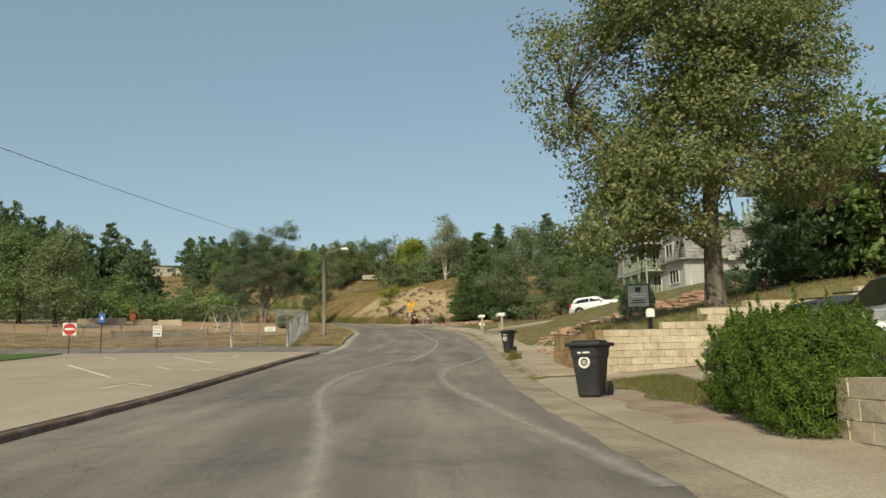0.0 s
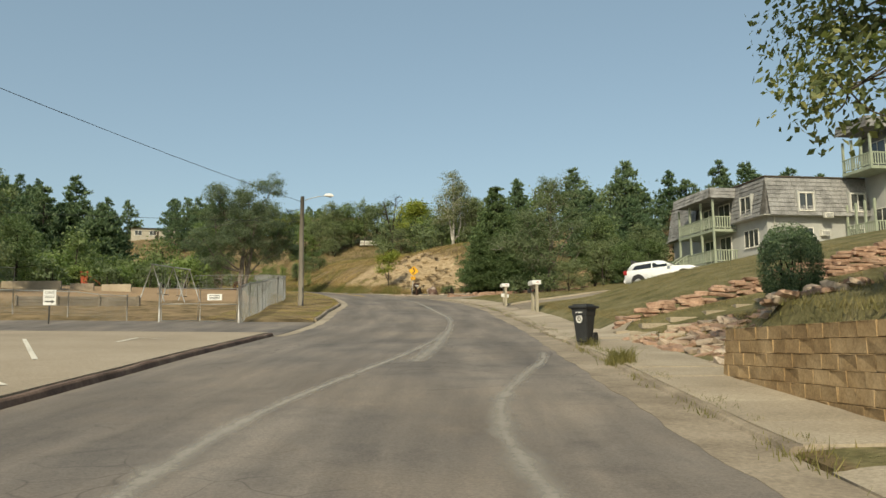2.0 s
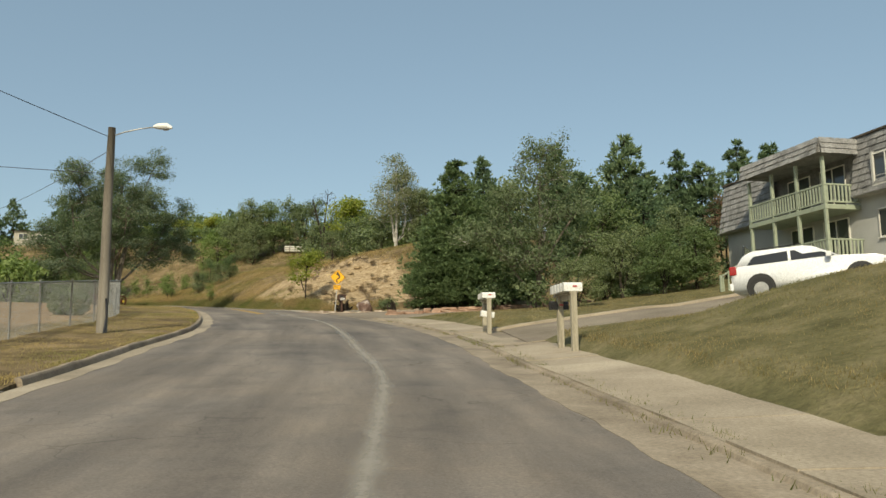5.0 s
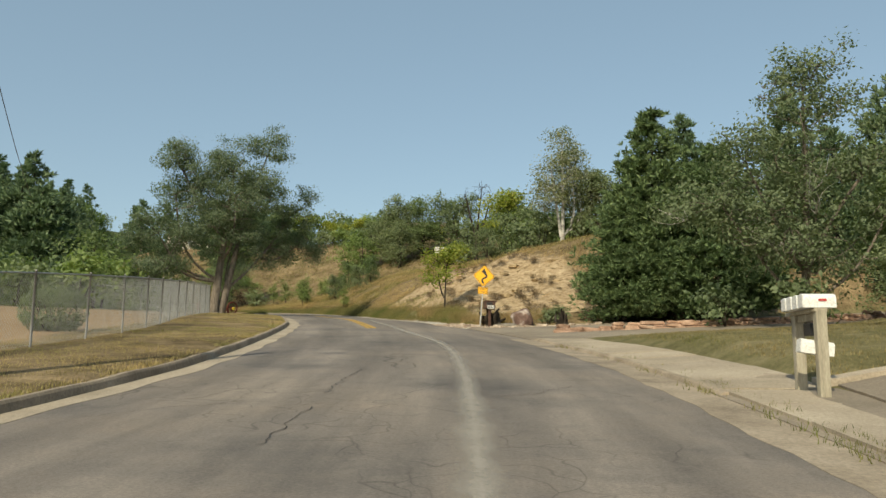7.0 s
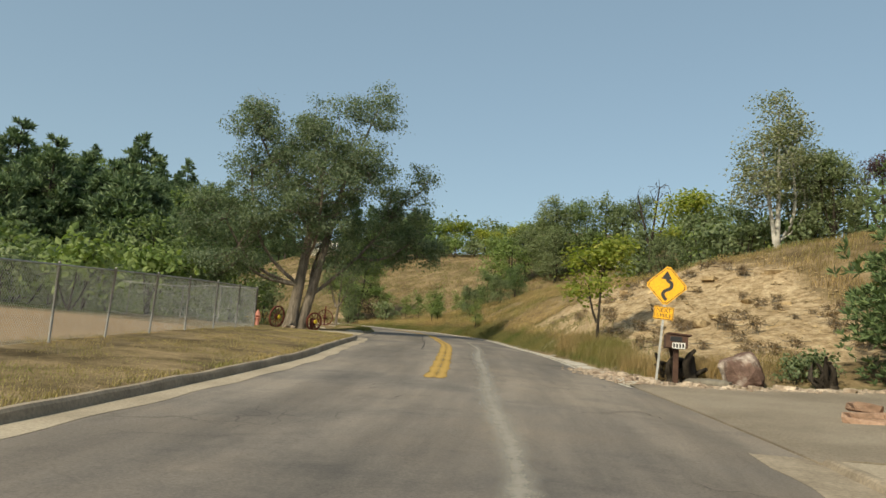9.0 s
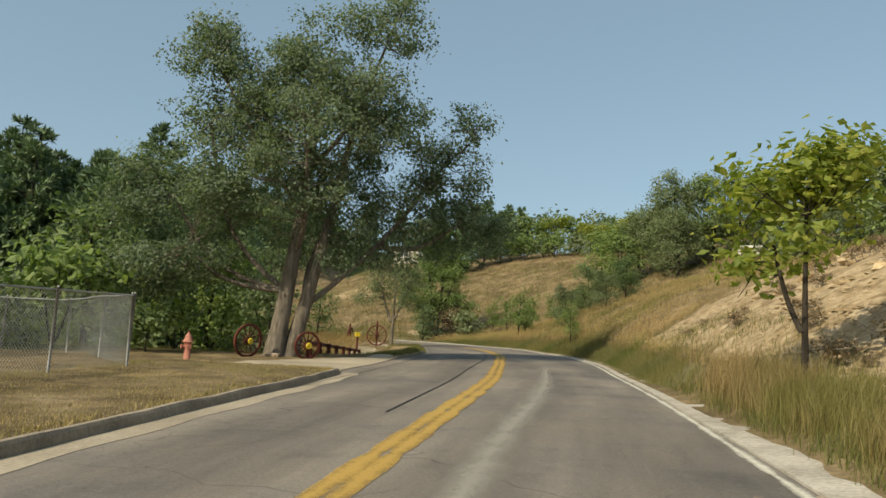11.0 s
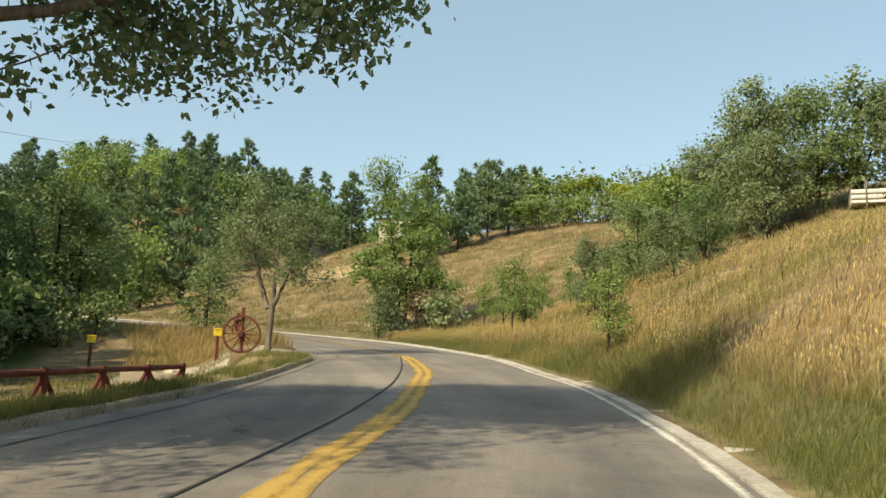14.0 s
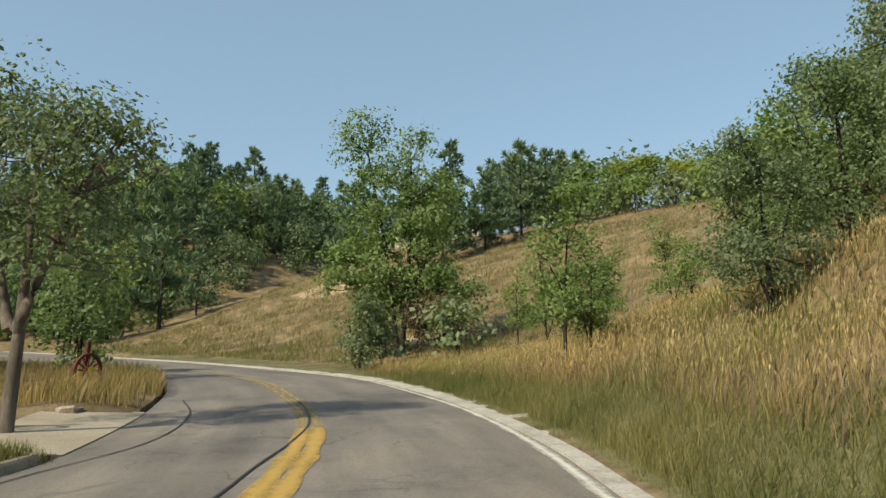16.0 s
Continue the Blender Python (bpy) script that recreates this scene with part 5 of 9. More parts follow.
# ---- wheeled bins ----
def wheeled_bin(x, y, turn, z, label, size=(1, 1, 1)):
    b = thing("wheelie_bin", label, "trash bin", pose(x, y, z, 0, 0, turn), "wheeled bins at the kerb")
    bm = bmesh.new()
    rows = [(0.0, 0.2, 0.2), (0.04, 0.225, 0.23), (0.78, 0.285, 0.32), (0.8, 0.3, 0.34), (0.98, 0.315, 0.36), (1.0, 0.33, 0.375), (1.04, 0.33, 0.375)]
    rings = []
    for zz, hx, hy in rows:
        ring = []
        for sx, sy in ((-1, -1), (1, -1), (1, 1), (-1, 1)):
            c = 0.05
            for dx, dy in (((0, 1), (1, 0)) if sx * sy > 0 else ((1, 0), (0, 1))):
                ring.append(bm.verts.new((sx * (hx - c * dx), sy * (hy - c * dy), zz)))
        rings.append(ring)
    for a, c in zip(rings, rings[1:]):
        for i in range(8):
            bm.faces.new((a[i], a[(i + 1) % 8], c[(i + 1) % 8], c[i]))
    bm.faces.new(list(reversed(rings[0])))
    bm.faces.new(rings[-1])
    bmesh.ops.recalc_face_normals(bm, faces=bm.faces)
    part("body", bm, BIN_PLASTIC, b)
    bm = boxed(-0.385, 0.385, -0.43, 0.46, 1.02, 1.1, bevel=0.03)
    box(bm, -0.28, 0.28, -0.33, 0.3, 1.1, 1.145, 0.02)
    part("lid", bm, BIN_PLASTIC, b)
    bm = bmesh.new()
    tube(bm, [(-0.2, 0.4, 0.98), (-0.2, 0.46, 1.03), (0.2, 0.46, 1.03), (0.2, 0.4, 0.98)], 0.016, 6)
    part("handle", bm, BIN_PLASTIC, b)
    for sx in (-1, 1):
        bm = bmesh.new()
        tube(bm, [(sx * 0.24, 0.3, 0.15), (sx * 0.31, 0.3, 0.15)], 0.155, 18)
        w = part("wheel", bm, RUBBER, b)
        bm = bmesh.new()
        tube(bm, [(sx * 0.235, 0.3, 0.15), (sx * 0.318, 0.3, 0.15)], 0.06, 10)
        part("hub", bm, BIN_PLASTIC, w)
    bm = bmesh.new()
    tube(bm, [(0, -0.29, 0.7), (0, -0.338, 0.7)], 0.125, 28)
    em = part("emblem", bm, SIGN_WHITE, b, "round white emblem")
    bm = bmesh.new()
    tube(bm, [(0, -0.32, 0.7), (0, -0.341, 0.7)], 0.078, 20)
    part("emblem_centre", bm, DARK_WALL, em)
    for k, w in ((-0.03, 0.045), (0.0, 0.05), (0.03, 0.035)):
        part("emblem_bar", boxed(-w, w, -0.344, -0.33, 0.695 + k, 0.71 + k), SIGN_WHITE, em)
    b.scale = size
    for x0, x1 in ((-0.13, -0.06), (-0.02, 0.13)):
        part("label_bar", boxed(x0, x1, -0.358, -0.33, 0.875, 0.91), SIGN_WHITE, b)
    return b


wheeled_bin(3.12, 17.75, -32, 1.04, "black plastic wheeled trash bin on a driveway", (1.03, 1.03, 1.05))
wheeled_bin(2.95, 38.5, -38, 2.62, "narrow black plastic wheeled trash bin on the pavement", (0.74, 0.8, 0.9))


# ---- roadside mailboxes ----
def letter_box(parent, m, material, name="letter_box"):
    bm = bmesh.new()
    sec = [(-0.1, 0.0), (0.1, 0.0), (0.1, 0.13)] + [(0.1 * math.cos(a), 0.13 + 0.09 * math.sin(a)) for a in np.linspace(0.3, math.pi - 0.3, 6)] + [(-0.1, 0.13)]
    a = [bm.verts.new((-0.25, u, v)) for u, v in sec]
    b = [bm.verts.new((0.25, u, v)) for u, v in sec]
    n = len(sec)
    for i in range(n):
        bm.faces.new((a[i], a[(i + 1) % n], b[(i + 1) % n], b[i]))
    bm.faces.new(list(reversed(a)))
    bm.faces.new(b)
    bmesh.ops.recalc_face_normals(bm, faces=bm.faces)
    bmesh.ops.transform(bm, matrix=m, verts=bm.verts)
    ob = part(name, bm, material, parent)
    part("flag", boxed(-0.02, 0.1, -0.112, -0.104, 0.1, 0.135, m=m), RED_PAINT, ob, "red signal flag")
    part("door", boxed(-0.262, -0.252, -0.095, 0.095, 0.005, 0.2, bevel=0.004, m=m), material, ob)
    return ob


def mailbox_row(x, y, turn, n, low, label, up):
    z = height_at(x, y) + up
    t = thing("mailbox_stand", label, "mailboxes", pose(x, y, z, 0, 0, turn), "mailbox stands by the driveway")
    L = 0.23 * n
    part("post", boxed(-0.08, 0.08, -0.12, 0.03, -0.5, 1.14, bevel=0.012), GREY_WOOD, t)
    part("post", boxed(-0.08, 0.08, L - 0.12, L + 0.03, -0.5, 1.1, bevel=0.012), GREY_WOOD, t)
    part("beam", boxed(-0.1, 0.1, -0.1, L + 0.25, 1.1, 1.16, bevel=0.008), GREY_WOOD, t)
    part("brace", boxed(-0.03, 0.03, 0.03, L - 0.1, 0.98, 1.1, bevel=0.005), GREY_WOOD, t)
    for i in range(n):
        letter_box(t, Matrix.Translation((0, 0.02 + 0.25 * i, 1.165)), WHITE_METAL)
    if low == "black":
        letter_box(t, Matrix.Translation((-0.02, L - 0.02, 0.78)), BLACK_METAL)
        part("bracket", boxed(-0.06, 0.06, L - 0.08, L + 0.02, 0.7, 0.78), BLACK_METAL, t)
    else:
        letter_box(t, Matrix.Translation((-0.05, 0.1, 0.45)) @ pose(0, 0, 0, 0, 8, 0), WHITE_METAL)
        part("hanging_tray", boxed(-0.02, 0.12, 0.3, 0.6, 0.75, 0.95, bevel=0.01), BLACK_METAL, t)
    return t


mailbox_row(4.36, 62.5, 6, 5, "black", "row of white mailboxes on grey timber posts", 0.32).scale = (1, 1, 1.08)
mailbox_row(3.3, 72.0, 4, 4, "white", "row of white mailboxes on grey timber posts beyond the driveway", 0.22)
t = thing("mailbox", "white mailbox on a short post behind the block wall", "mailbox", pose(6.2, 24.6, 2.95, 0, 0, 20))
part("post", boxed(-0.045, 0.045, -0.045, 0.045, -0.4, 0.2, bevel=0.006), BLACK_METAL, t)
letter_box(t, pose(0, 0, 0.2, 0, 0, 60) @ Matrix.Diagonal((1.1, 1.2, 1.2, 1)), WHITE_METAL)
t = thing("mailbox", "dark brown timber mailbox with a white plate on a post", "mailbox", pose(-3.78, 98.5, height_at(-3.78, 98.5), 0, 0, 12))
part("post", boxed(-0.065, 0.065, -0.065, 0.065, -0.3, 0.98, bevel=0.01), TIMBER_BROWN, t)
bm = boxed(-0.27, 0.27, -0.18, 0.3, 0.94, 1.28, bevel=0.012)
part("box", bm, TIMBER_BROWN, t)
part("roof", boxed(-0.29, 0.29, -0.22, 0.33, 1.27, 1.31, bevel=0.008, m=Matrix.Rotation(radians(3), 4, "Y")), TIMBER_BROWN, t)
# flat black panel: the shade of the open front is put into its colour
part("door", boxed(-0.17, 0.12, -0.192, -0.178, 1.1, 1.22, bevel=0.01), BLACK_METAL, t, "black panel in place of the shaded opening")
pl = part("number_plate", boxed(-0.12, 0.2, -0.2, -0.185, 0.92, 1.07, bevel=0.004), SIGN_WHITE, t, "white plate")
for k in range(4):
    part("plate_bar", boxed(-0.1 + k * 0.075, -0.055 + k * 0.075, -0.205, -0.199, 0.945, 1.045), SIGN_BLACK, pl)


# ---- road signs ----
def tilted_plate(size, thick, m):
    bm = boxed(-size / 2, size / 2, -thick / 2, thick / 2, -size / 2, size / 2)
    vert = [e for e in bm.edges if abs((e.verts[0].co - e.verts[1].co).y) > thick * 0.5]
    bmesh.ops.bevel(bm, geom=vert, offset=0.05, segments=3, affect="EDGES")
    bmesh.ops.transform(bm, matrix=m, verts=bm.verts)
    return bm


wz = height_at(-4.12, 98.64)
t = thing("warning_sign", "yellow diamond winding road sign with plaque on steel post", "road sign", pose(-4.26, 98.64, wz, 0, 4.5, 4))
top = 10.38 - wz
part("post", boxed(-0.03, 0.03, -0.025, 0.025, -0.4, top + 0.45, bevel=0.004), GALV, t)
di = part("diamond", tilted_plate(0.77, 0.006, Matrix.Translation((0, -0.034, top)) @ Matrix.Rotation(radians(45), 4, "Y")), SIGN_YELLOW, t)
part("border", tilted_plate(0.72, 0.004, Matrix.Translation((0, -0.038, top)) @ Matrix.Rotation(radians(45), 4, "Y")), SIGN_BLACK, di, "thin black border")
part("face", tilted_plate(0.69, 0.004, Matrix.Translation((0, -0.041, top)) @ Matrix.Rotation(radians(45), 4, "Y")), SIGN_YELLOW, di)
bm = bmesh.new()
px = spline([(0, -0.35, 0), (-0.07, -0.29, 0), (-0.105, -0.2, 0), (-0.06, -0.12, 0), (0.03, -0.07, 0), (0.09, 0, 0), (0.08, 0.09, 0), (0, 0.15, 0), (-0.05, 0.21, 0)], 0.02)[:, :2] + np.array([0.03, -0.02])
us = px[:, 0]
cen = np.array(px)
tg = np.gradient(cen, axis=0)
tg /= np.linalg.norm(tg, axis=1)[:, None]
va = [bm.verts.new((c[0] - g[1] * 0.045, -0.0445, top + c[1] + g[0] * 0.045)) for c, g in zip(cen, tg)]
vb = [bm.verts.new((c[0] + g[1] * 0.045, -0.0445, top + c[1] - g[0] * 0.045)) for c, g in zip(cen, tg)]
for i in range(len(us) - 1):
    bm.faces.new((va[i], va[i + 1], vb[i + 1], vb[i]))
e = cen[-1]
bm.faces.new([bm.verts.new((e[0] + dx, -0.0445, top + e[1] + dz)) for dx, dz in ((-0.14, -0.02), (0.14, -0.02), (0.0, 0.2))])
part("winding_arrow", bm, SIGN_BLACK, di)
pz = top - 0.72
pq = part("plaque", boxed(-0.25, 0.25, -0.036, -0.03, pz - 0.17, pz + 0.17), SIGN_YELLOW, t, "small yellow plaque")
part("plaque_border", boxed(-0.24, 0.24, -0.039, -0.035, pz - 0.16, pz + 0.16), SIGN_BLACK, pq)
part("plaque_face", boxed(-0.225, 0.225, -0.042, -0.037, pz - 0.145, pz + 0.145), SIGN_YELLOW, pq)
for text, size, dz, places in (("NEXT", 0.15, 0.068, (-0.14, -0.045, 0.05, 0.142)), ("\u00bdMILE", 0.14, -0.072, (-0.16, -0.04, 0.04, 0.09, 0.168))):
    for ch, dx in zip(text, places):
        words("letter", ch, size, SIGN_BLACK, pq, Matrix.Translation((dx, -0.045, pz + dz)) @ Matrix.Rotation(radians(90), 4, "X"))

t = thing("board_sign", "grey-white notice board on black legs", "sign", pose(6.55, 27.4, height_at(6.55, 27.4), 0, 0, -12))
for sx in (-0.36, 0.36):
    part("leg", boxed(sx - 0.02, sx + 0.02, -0.02, 0.02, -0.2, 1.25, bevel=0.004), BLACK_METAL, t)
part("crossbar", boxed(-0.36, 0.36, -0.015, 0.015, 1.2, 1.24), BLACK_METAL, t)
part("crossbar", boxed(-0.36, 0.36, -0.015, 0.015, 0.3, 0.34), BLACK_METAL, t)
pn = part("panel", boxed(-0.34, 0.34, -0.012, 0.012, 0.5, 1.2, bevel=0.004), BOARD_GREY, t)
part("mark", boxed(-0.09, 0.09, -0.018, -0.012, 0.98, 1.14, bevel=0.002), SIGN_BLACK, pn, "dark square mark")
for zz, w in ((0.9, 0.27), (0.82, 0.22), (0.7, 0.2), (0.62, 0.25)):
    part("text_bar", boxed(-w, w, -0.016, -0.012, zz - 0.018, zz + 0.018), SIGN_BLACK if zz < 0.75 else WHITE_METAL, pn)


def post_sign(x, y, turn, name, label, post_h, plate):
    z = height_at(x, y) + 0.02
    t = thing(name, label, "sign", pose(x, y, z, 0, 0, turn))
    part("post", boxed(-0.03, 0.03, -0.02, 0.02, -0.3, post_h, bevel=0.004), BLACK_METAL, t)
    plate(t)
    return t


def no_entry(t):
    pl = part("plate", boxed(-0.38, 0.38, -0.03, -0.022, 1.1, 1.86, bevel=0.003), SIGN_WHITE, t)
    bm = bmesh.new()
    tube(bm, [(0, -0.03, 1.48), (0, -0.036, 1.48)], 0.36, 32)
    dc = part("disc", bm, SIGN_RED, pl, "red disc")
    part("bar", boxed(-0.27, 0.27, -0.041, -0.036, 1.42, 1.54), SIGN_WHITE, dc)


def access(t):
    pl = part("plate", boxed(-0.16, 0.16, -0.03, -0.022, 1.9, 2.4, bevel=0.003), SIGN_BLUE, t)
    bm = bmesh.new()
    tube(bm, [(0.0, -0.03, 2.12), (0.0, -0.034, 2.12)], 0.07, 16)
    box(bm, -0.03, 0.02, -0.034, -0.03, 2.12, 2.28)
    part("symbol", bm, SIGN_WHITE, pl)


def one_way(t):
    pl = part("plate", boxed(-0.27, 0.27, -0.03, -0.022, 0.85, 1.55, bevel=0.003), SIGN_WHITE, t)
    words("lettering", "ONE", 0.2, SIGN_BLACK, pl, Matrix.Translation((0, -0.034, 1.42)) @ Matrix.Rotation(radians(90), 4, "X"))
    words("lettering", "WAY", 0.2, SIGN_BLACK, pl, Matrix.Translation((0, -0.034, 1.22)) @ Matrix.Rotation(radians(90), 4, "X"))
    bm = boxed(-0.2, 0.1, -0.035, -0.03, 0.98, 1.04)
    bm.faces.new([bm.verts.new(p) for p in ((0.08, -0.034, 0.92), (0.22, -0.034, 1.01), (0.08, -0.034, 1.1))])
    part("arrow", bm, SIGN_BLACK, pl)


post_sign(-22.7, 49.2, 18, "no_entry_sign", "red and white no entry sign by the drive", 1.9, no_entry)
post_sign(-19.8, 46.9, 18, "parking_sign", "blue accessible parking sign on a dark post", 2.45, access)
post_sign(-18.8, 53.2, 14, "one_way_sign", "white one way sign on the low fence", 1.6, one_way)


# ---- chain-link fence ----
def chain_fence(name, pts, tall, label, gap=3.0, pitch=0.11, wire=0.0035, lean=None, mid=False):
    """A wire fence through plan points: posts, rails and a net of crossing wires."""
    t = thing(name, label, "fence")
    p = spline([(x, y, 0) for x, y in pts], 0.5)[:, :2]
    run = np.concatenate([[0], np.cumsum(np.linalg.norm(np.diff(p, axis=0), axis=1))])
    L = run[-1]
    at = lambda u: (np.interp(u, run, p[:, 0]), np.interp(u, run, p[:, 1]))
    uu = np.linspace(0, L, int(L / 0.5) + 2)
    gx, gy = at(uu)
    gz = height(gx, gy)
    ground_z = lambda u: np.interp(u, uu, gz)
    n = max(1, round(L / gap))
    post_me = None
    for i in range(n + 1):
        u = L * i / n
        x, y = at(u)
        if post_me is None:
            bm = bmesh.new()
            tube(bm, [(0, 0, -0.4), (0, 0, tall + 0.04)], 0.03, 8)
            bmesh.ops.create_uvsphere(bm, u_segments=8, v_segments=4, radius=0.036, matrix=Matrix.Translation((0, 0, tall + 0.05)))
            post_me = bpy.data.meshes.new("post")
            bm.to_mesh(post_me)
            bm.free()
            post_me.materials.append(FENCE_POST)
        mesh_part("post", post_me, t, "", pose(float(x), float(y), float(ground_z(u)), random.Random(i).uniform(-1.5, 1.5), random.Random(i + 9).uniform(-1.5, 1.5), 0))
    for zz in ([tall] + ([tall * 0.72] if mid else [])):
        bm = bmesh.new()
        tube(bm, [(float(at(u)[0]), float(at(u)[1]), float(ground_z(u)) + zz) for u in np.linspace(0, L, max(2, int(L / 1.5)))], 0.022, 6)
        part("rail", bm, GALV, t)
    V, F = [], []
    h = tall - 0.06
    k = np.arange(-h, L, pitch)
    for sgn in (1, -1):
        a = np.clip(k, 0, L)
        b = np.clip(k + h, 0, L)
        za, zb = a - k, b - k
        if sgn < 0:
            za, zb = h - za, h - zb
        ax, ay = at(a)
        bx, by = at(b)
        A = np.stack([ax, ay, ground_z(a) + 0.04 + za], 1)
        B = np.stack([bx, by, ground_z(b) + 0.04 + zb], 1)
        up = np.array([0, 0, wire])
        hx = np.stack([by - ay, ax - bx, 0 * ax], 1)
        hx = hx / (np.linalg.norm(hx, axis=1)[:, None] + 1e-9) * wire
        base = sum(len(v) for v in V)
        v = np.stack([A - up, A + up, B + up, B - up, A - hx, A + hx, B + hx, B - hx], 1).reshape(-1, 3)
        V.append(v)
        i = base + np.arange(len(k))[:, None] * 8
        F.append(np.concatenate([i + np.array([[0, 1, 2, 3]]), i + np.array([[4, 5, 6, 7]])]))
    mesh_part("wire_net", mesh_of("wire_net", np.concatenate(V), np.concatenate(F), WIRE_GALV), t, "diamond mesh of galvanised wire")
    return t


chain_fence("chain_link_fence", [(-10.6, 55.0), (-11.3, 62), (-12.4, 69.5), (-12.9, 77), (-14.6, 85), (-18.2, 95.3), (-20.9, 103.6), (-22.6, 108.6)], 1.75, "tall galvanised chain-link fence on the dry verge", 3.0, 0.1)
chain_fence("chain_link_fence", [(-22.6, 108.6), (-30, 112), (-44, 110), (-60, 104)], 1.75, "galvanised chain-link fence behind the ball field", 3.6, 0.14)
chain_fence("low_fence", [(-16.2, 55.6), (-24, 58.5), (-34, 63), (-50, 70)], 1.25, "low galvanised fence round the playground", 3.6, 0.13)
chain_fence("chain_link_fence", [(-64, 100), (-52, 92), (-38, 86)], 1.7, "galvanised chain-link fence behind the playground", 3.6, 0.15)
chain_fence("hilltop_fence", [(-64, 200), (-57.5, 202), (-51, 206), (-43, 208)], 1.6, "thin wire fence along the hilltop", 3.5, 0.25)

t = thing("double_gate", "closed galvanised double gate across a dirt track", "gate", pose(0, 0, 0))
for x0, x1 in ((-12.55, -10.8), (-14.4, -12.65)):
    z = height_at((x0 + x1) / 2, 55.2)
    bm = bmesh.new()
    tube(bm, [(x0, 55.2, z + 0.1), (x1, 55.2, z + 0.1), (x1, 55.2, z + 1.65), (x0, 55.2, z + 1.65), (x0, 55.2, z + 0.1)], 0.025, 6)
    tube(bm, [(x0, 55.2, z + 0.9), (x1, 55.2, z + 0.9)], 0.02, 6)
    part("gate_leaf", bm, GALV, t)
for x in (-10.7, -14.5):
    z = height_at(x, 55.2)
    bm = bmesh.new()
    tube(bm, [(x, 55.2, z - 0.3), (x, 55.2, z + 1.9)], 0.045, 8)
    part("gate_post", bm, GALV, t)
gz = height_at(-11.7, 55.1)
nb = part("notice", boxed(-12.2, -11.5, 55.13, 55.16, gz + 1.1, gz + 1.4), SIGN_WHITE, t, "white notice")
for k in (1.32, 1.24, 1.17):
    part("notice_bar", boxed(-12.1, -11.6, 55.125, 55.129, gz + k - 0.015, gz + k + 0.015), SIGN_BLACK, nb)

# ---- street lamp and wires ----
pz = height_at(-10.5, 70.6)
t = thing("street_lamp", "leaning wooden pole with a cobra-head street lamp", "street lamp", pose(-10.5, 70.6, pz))
bm = bmesh.new()
tube(bm, [(0, 0, -0.5), (0.02, 0, 2.5), (0.02, 0, 5), (0.05, 0, 7.4)], [0.19, 0.175, 0.155, 0.13], 12)
part("pole", bm, POLE_WOOD, t)
bm = bmesh.new()
tube(bm, [(0.1, 0, 7.1), (0.5, 0.02, 7.25), (1.0, 0.05, 7.38), (1.6, 0.08, 7.47)], 0.025, 6)
part("arm", bm, GALV, t)
bm = bmesh.new()
tube(bm, [(1.5, 0.08, 7.47), (1.65, 0.08, 7.49), (1.95, 0.1, 7.5), (2.15, 0.11, 7.45)], [0.05, 0.11, 0.13, 0.05], 10)
hd = part("lamp_head", bm, WHITE_METAL, t, "white lamp head")
bm = bmesh.new()
bmesh.ops.create_uvsphere(bm, u_segments=10, v_segments=6, radius=0.12, matrix=Matrix.Translation((1.93, 0.1, 7.41)) @ Matrix.Diagonal((1.2, 0.9, 0.6, 1)))
part("lens", bm, GALV, hd)
bm = bmesh.new()
tube(bm, [(0.12, -0.16, 0.0), (0.2, -0.15, 0.6), (0.17, -0.16, 1.0), (0.15, -0.12, 1.2)], 0.035, 6)
part("conduit", bm, CABLE, t)


def wire(a, b, sag, label, r=0.012):
    a, b = Vector(a), Vector(b)
    pts = [a.lerp(b, u) - Vector((0, 0, sag * 4 * u * (1 - u))) for u in np.linspace(0, 1, 24)]
    bm = bmesh.new()
    tube(bm, pts, r, 5)
    return tagged(part("overhead_wire", bm, CABLE), label, "wire")


wire((-10.5, 70.6, pz + 7.05), (-28, -30, 12.5), 1.6, "thin black overhead wire from the lamp pole", 0.013)
wire((-10.5, 70.6, pz + 5.7), (-62, 40, 11.0), 0.8, "thin black overhead wire above the playground", 0.012)
wire((-10.45, 70.6, pz + 6.6), (-73, 167, 30), 3.0, "thin black overhead wire towards the hillside", 0.012)


# ---- stones and block walls ----
def stone_mesh(seed, sx, sy, sz, material, rough=0.16):
    """One rounded irregular stone, its base at z = 0."""
    r = random.Random(seed)
    bm = bmesh.new()
    bmesh.ops.create_cube(bm, size=1)
    bmesh.ops.bevel(bm, geom=list(bm.edges), offset=0.16, segments=1, affect="EDGES")
    for v in bm.verts:
        v.co += Vector([r.uniform(-rough, rough) for _ in range(3)]) * 0.5
        v.co = Vector((v.co.x * sx, v.co.y * sy, (v.co.z + 0.5) * sz))
    me = bpy.data.meshes.new("stone")
    bm.to_mesh(me)
    bm.free()
    me.materials.append(material)
    return me


FLAGS = [stone_mesh(100 + i, random.Random(i).uniform(0.4, 0.75), random.Random(i + 50).uniform(0.3, 0.45), random.Random(i + 90).uniform(0.1, 0.17), FLAGSTONE) for i in range(10)]
ROCKS = [stone_mesh(200 + i, random.Random(i).uniform(0.3, 0.7), random.Random(i + 50).uniform(0.3, 0.5), random.Random(i + 90).uniform(0.14, 0.3), ROCK, 0.25) for i in range(8)]


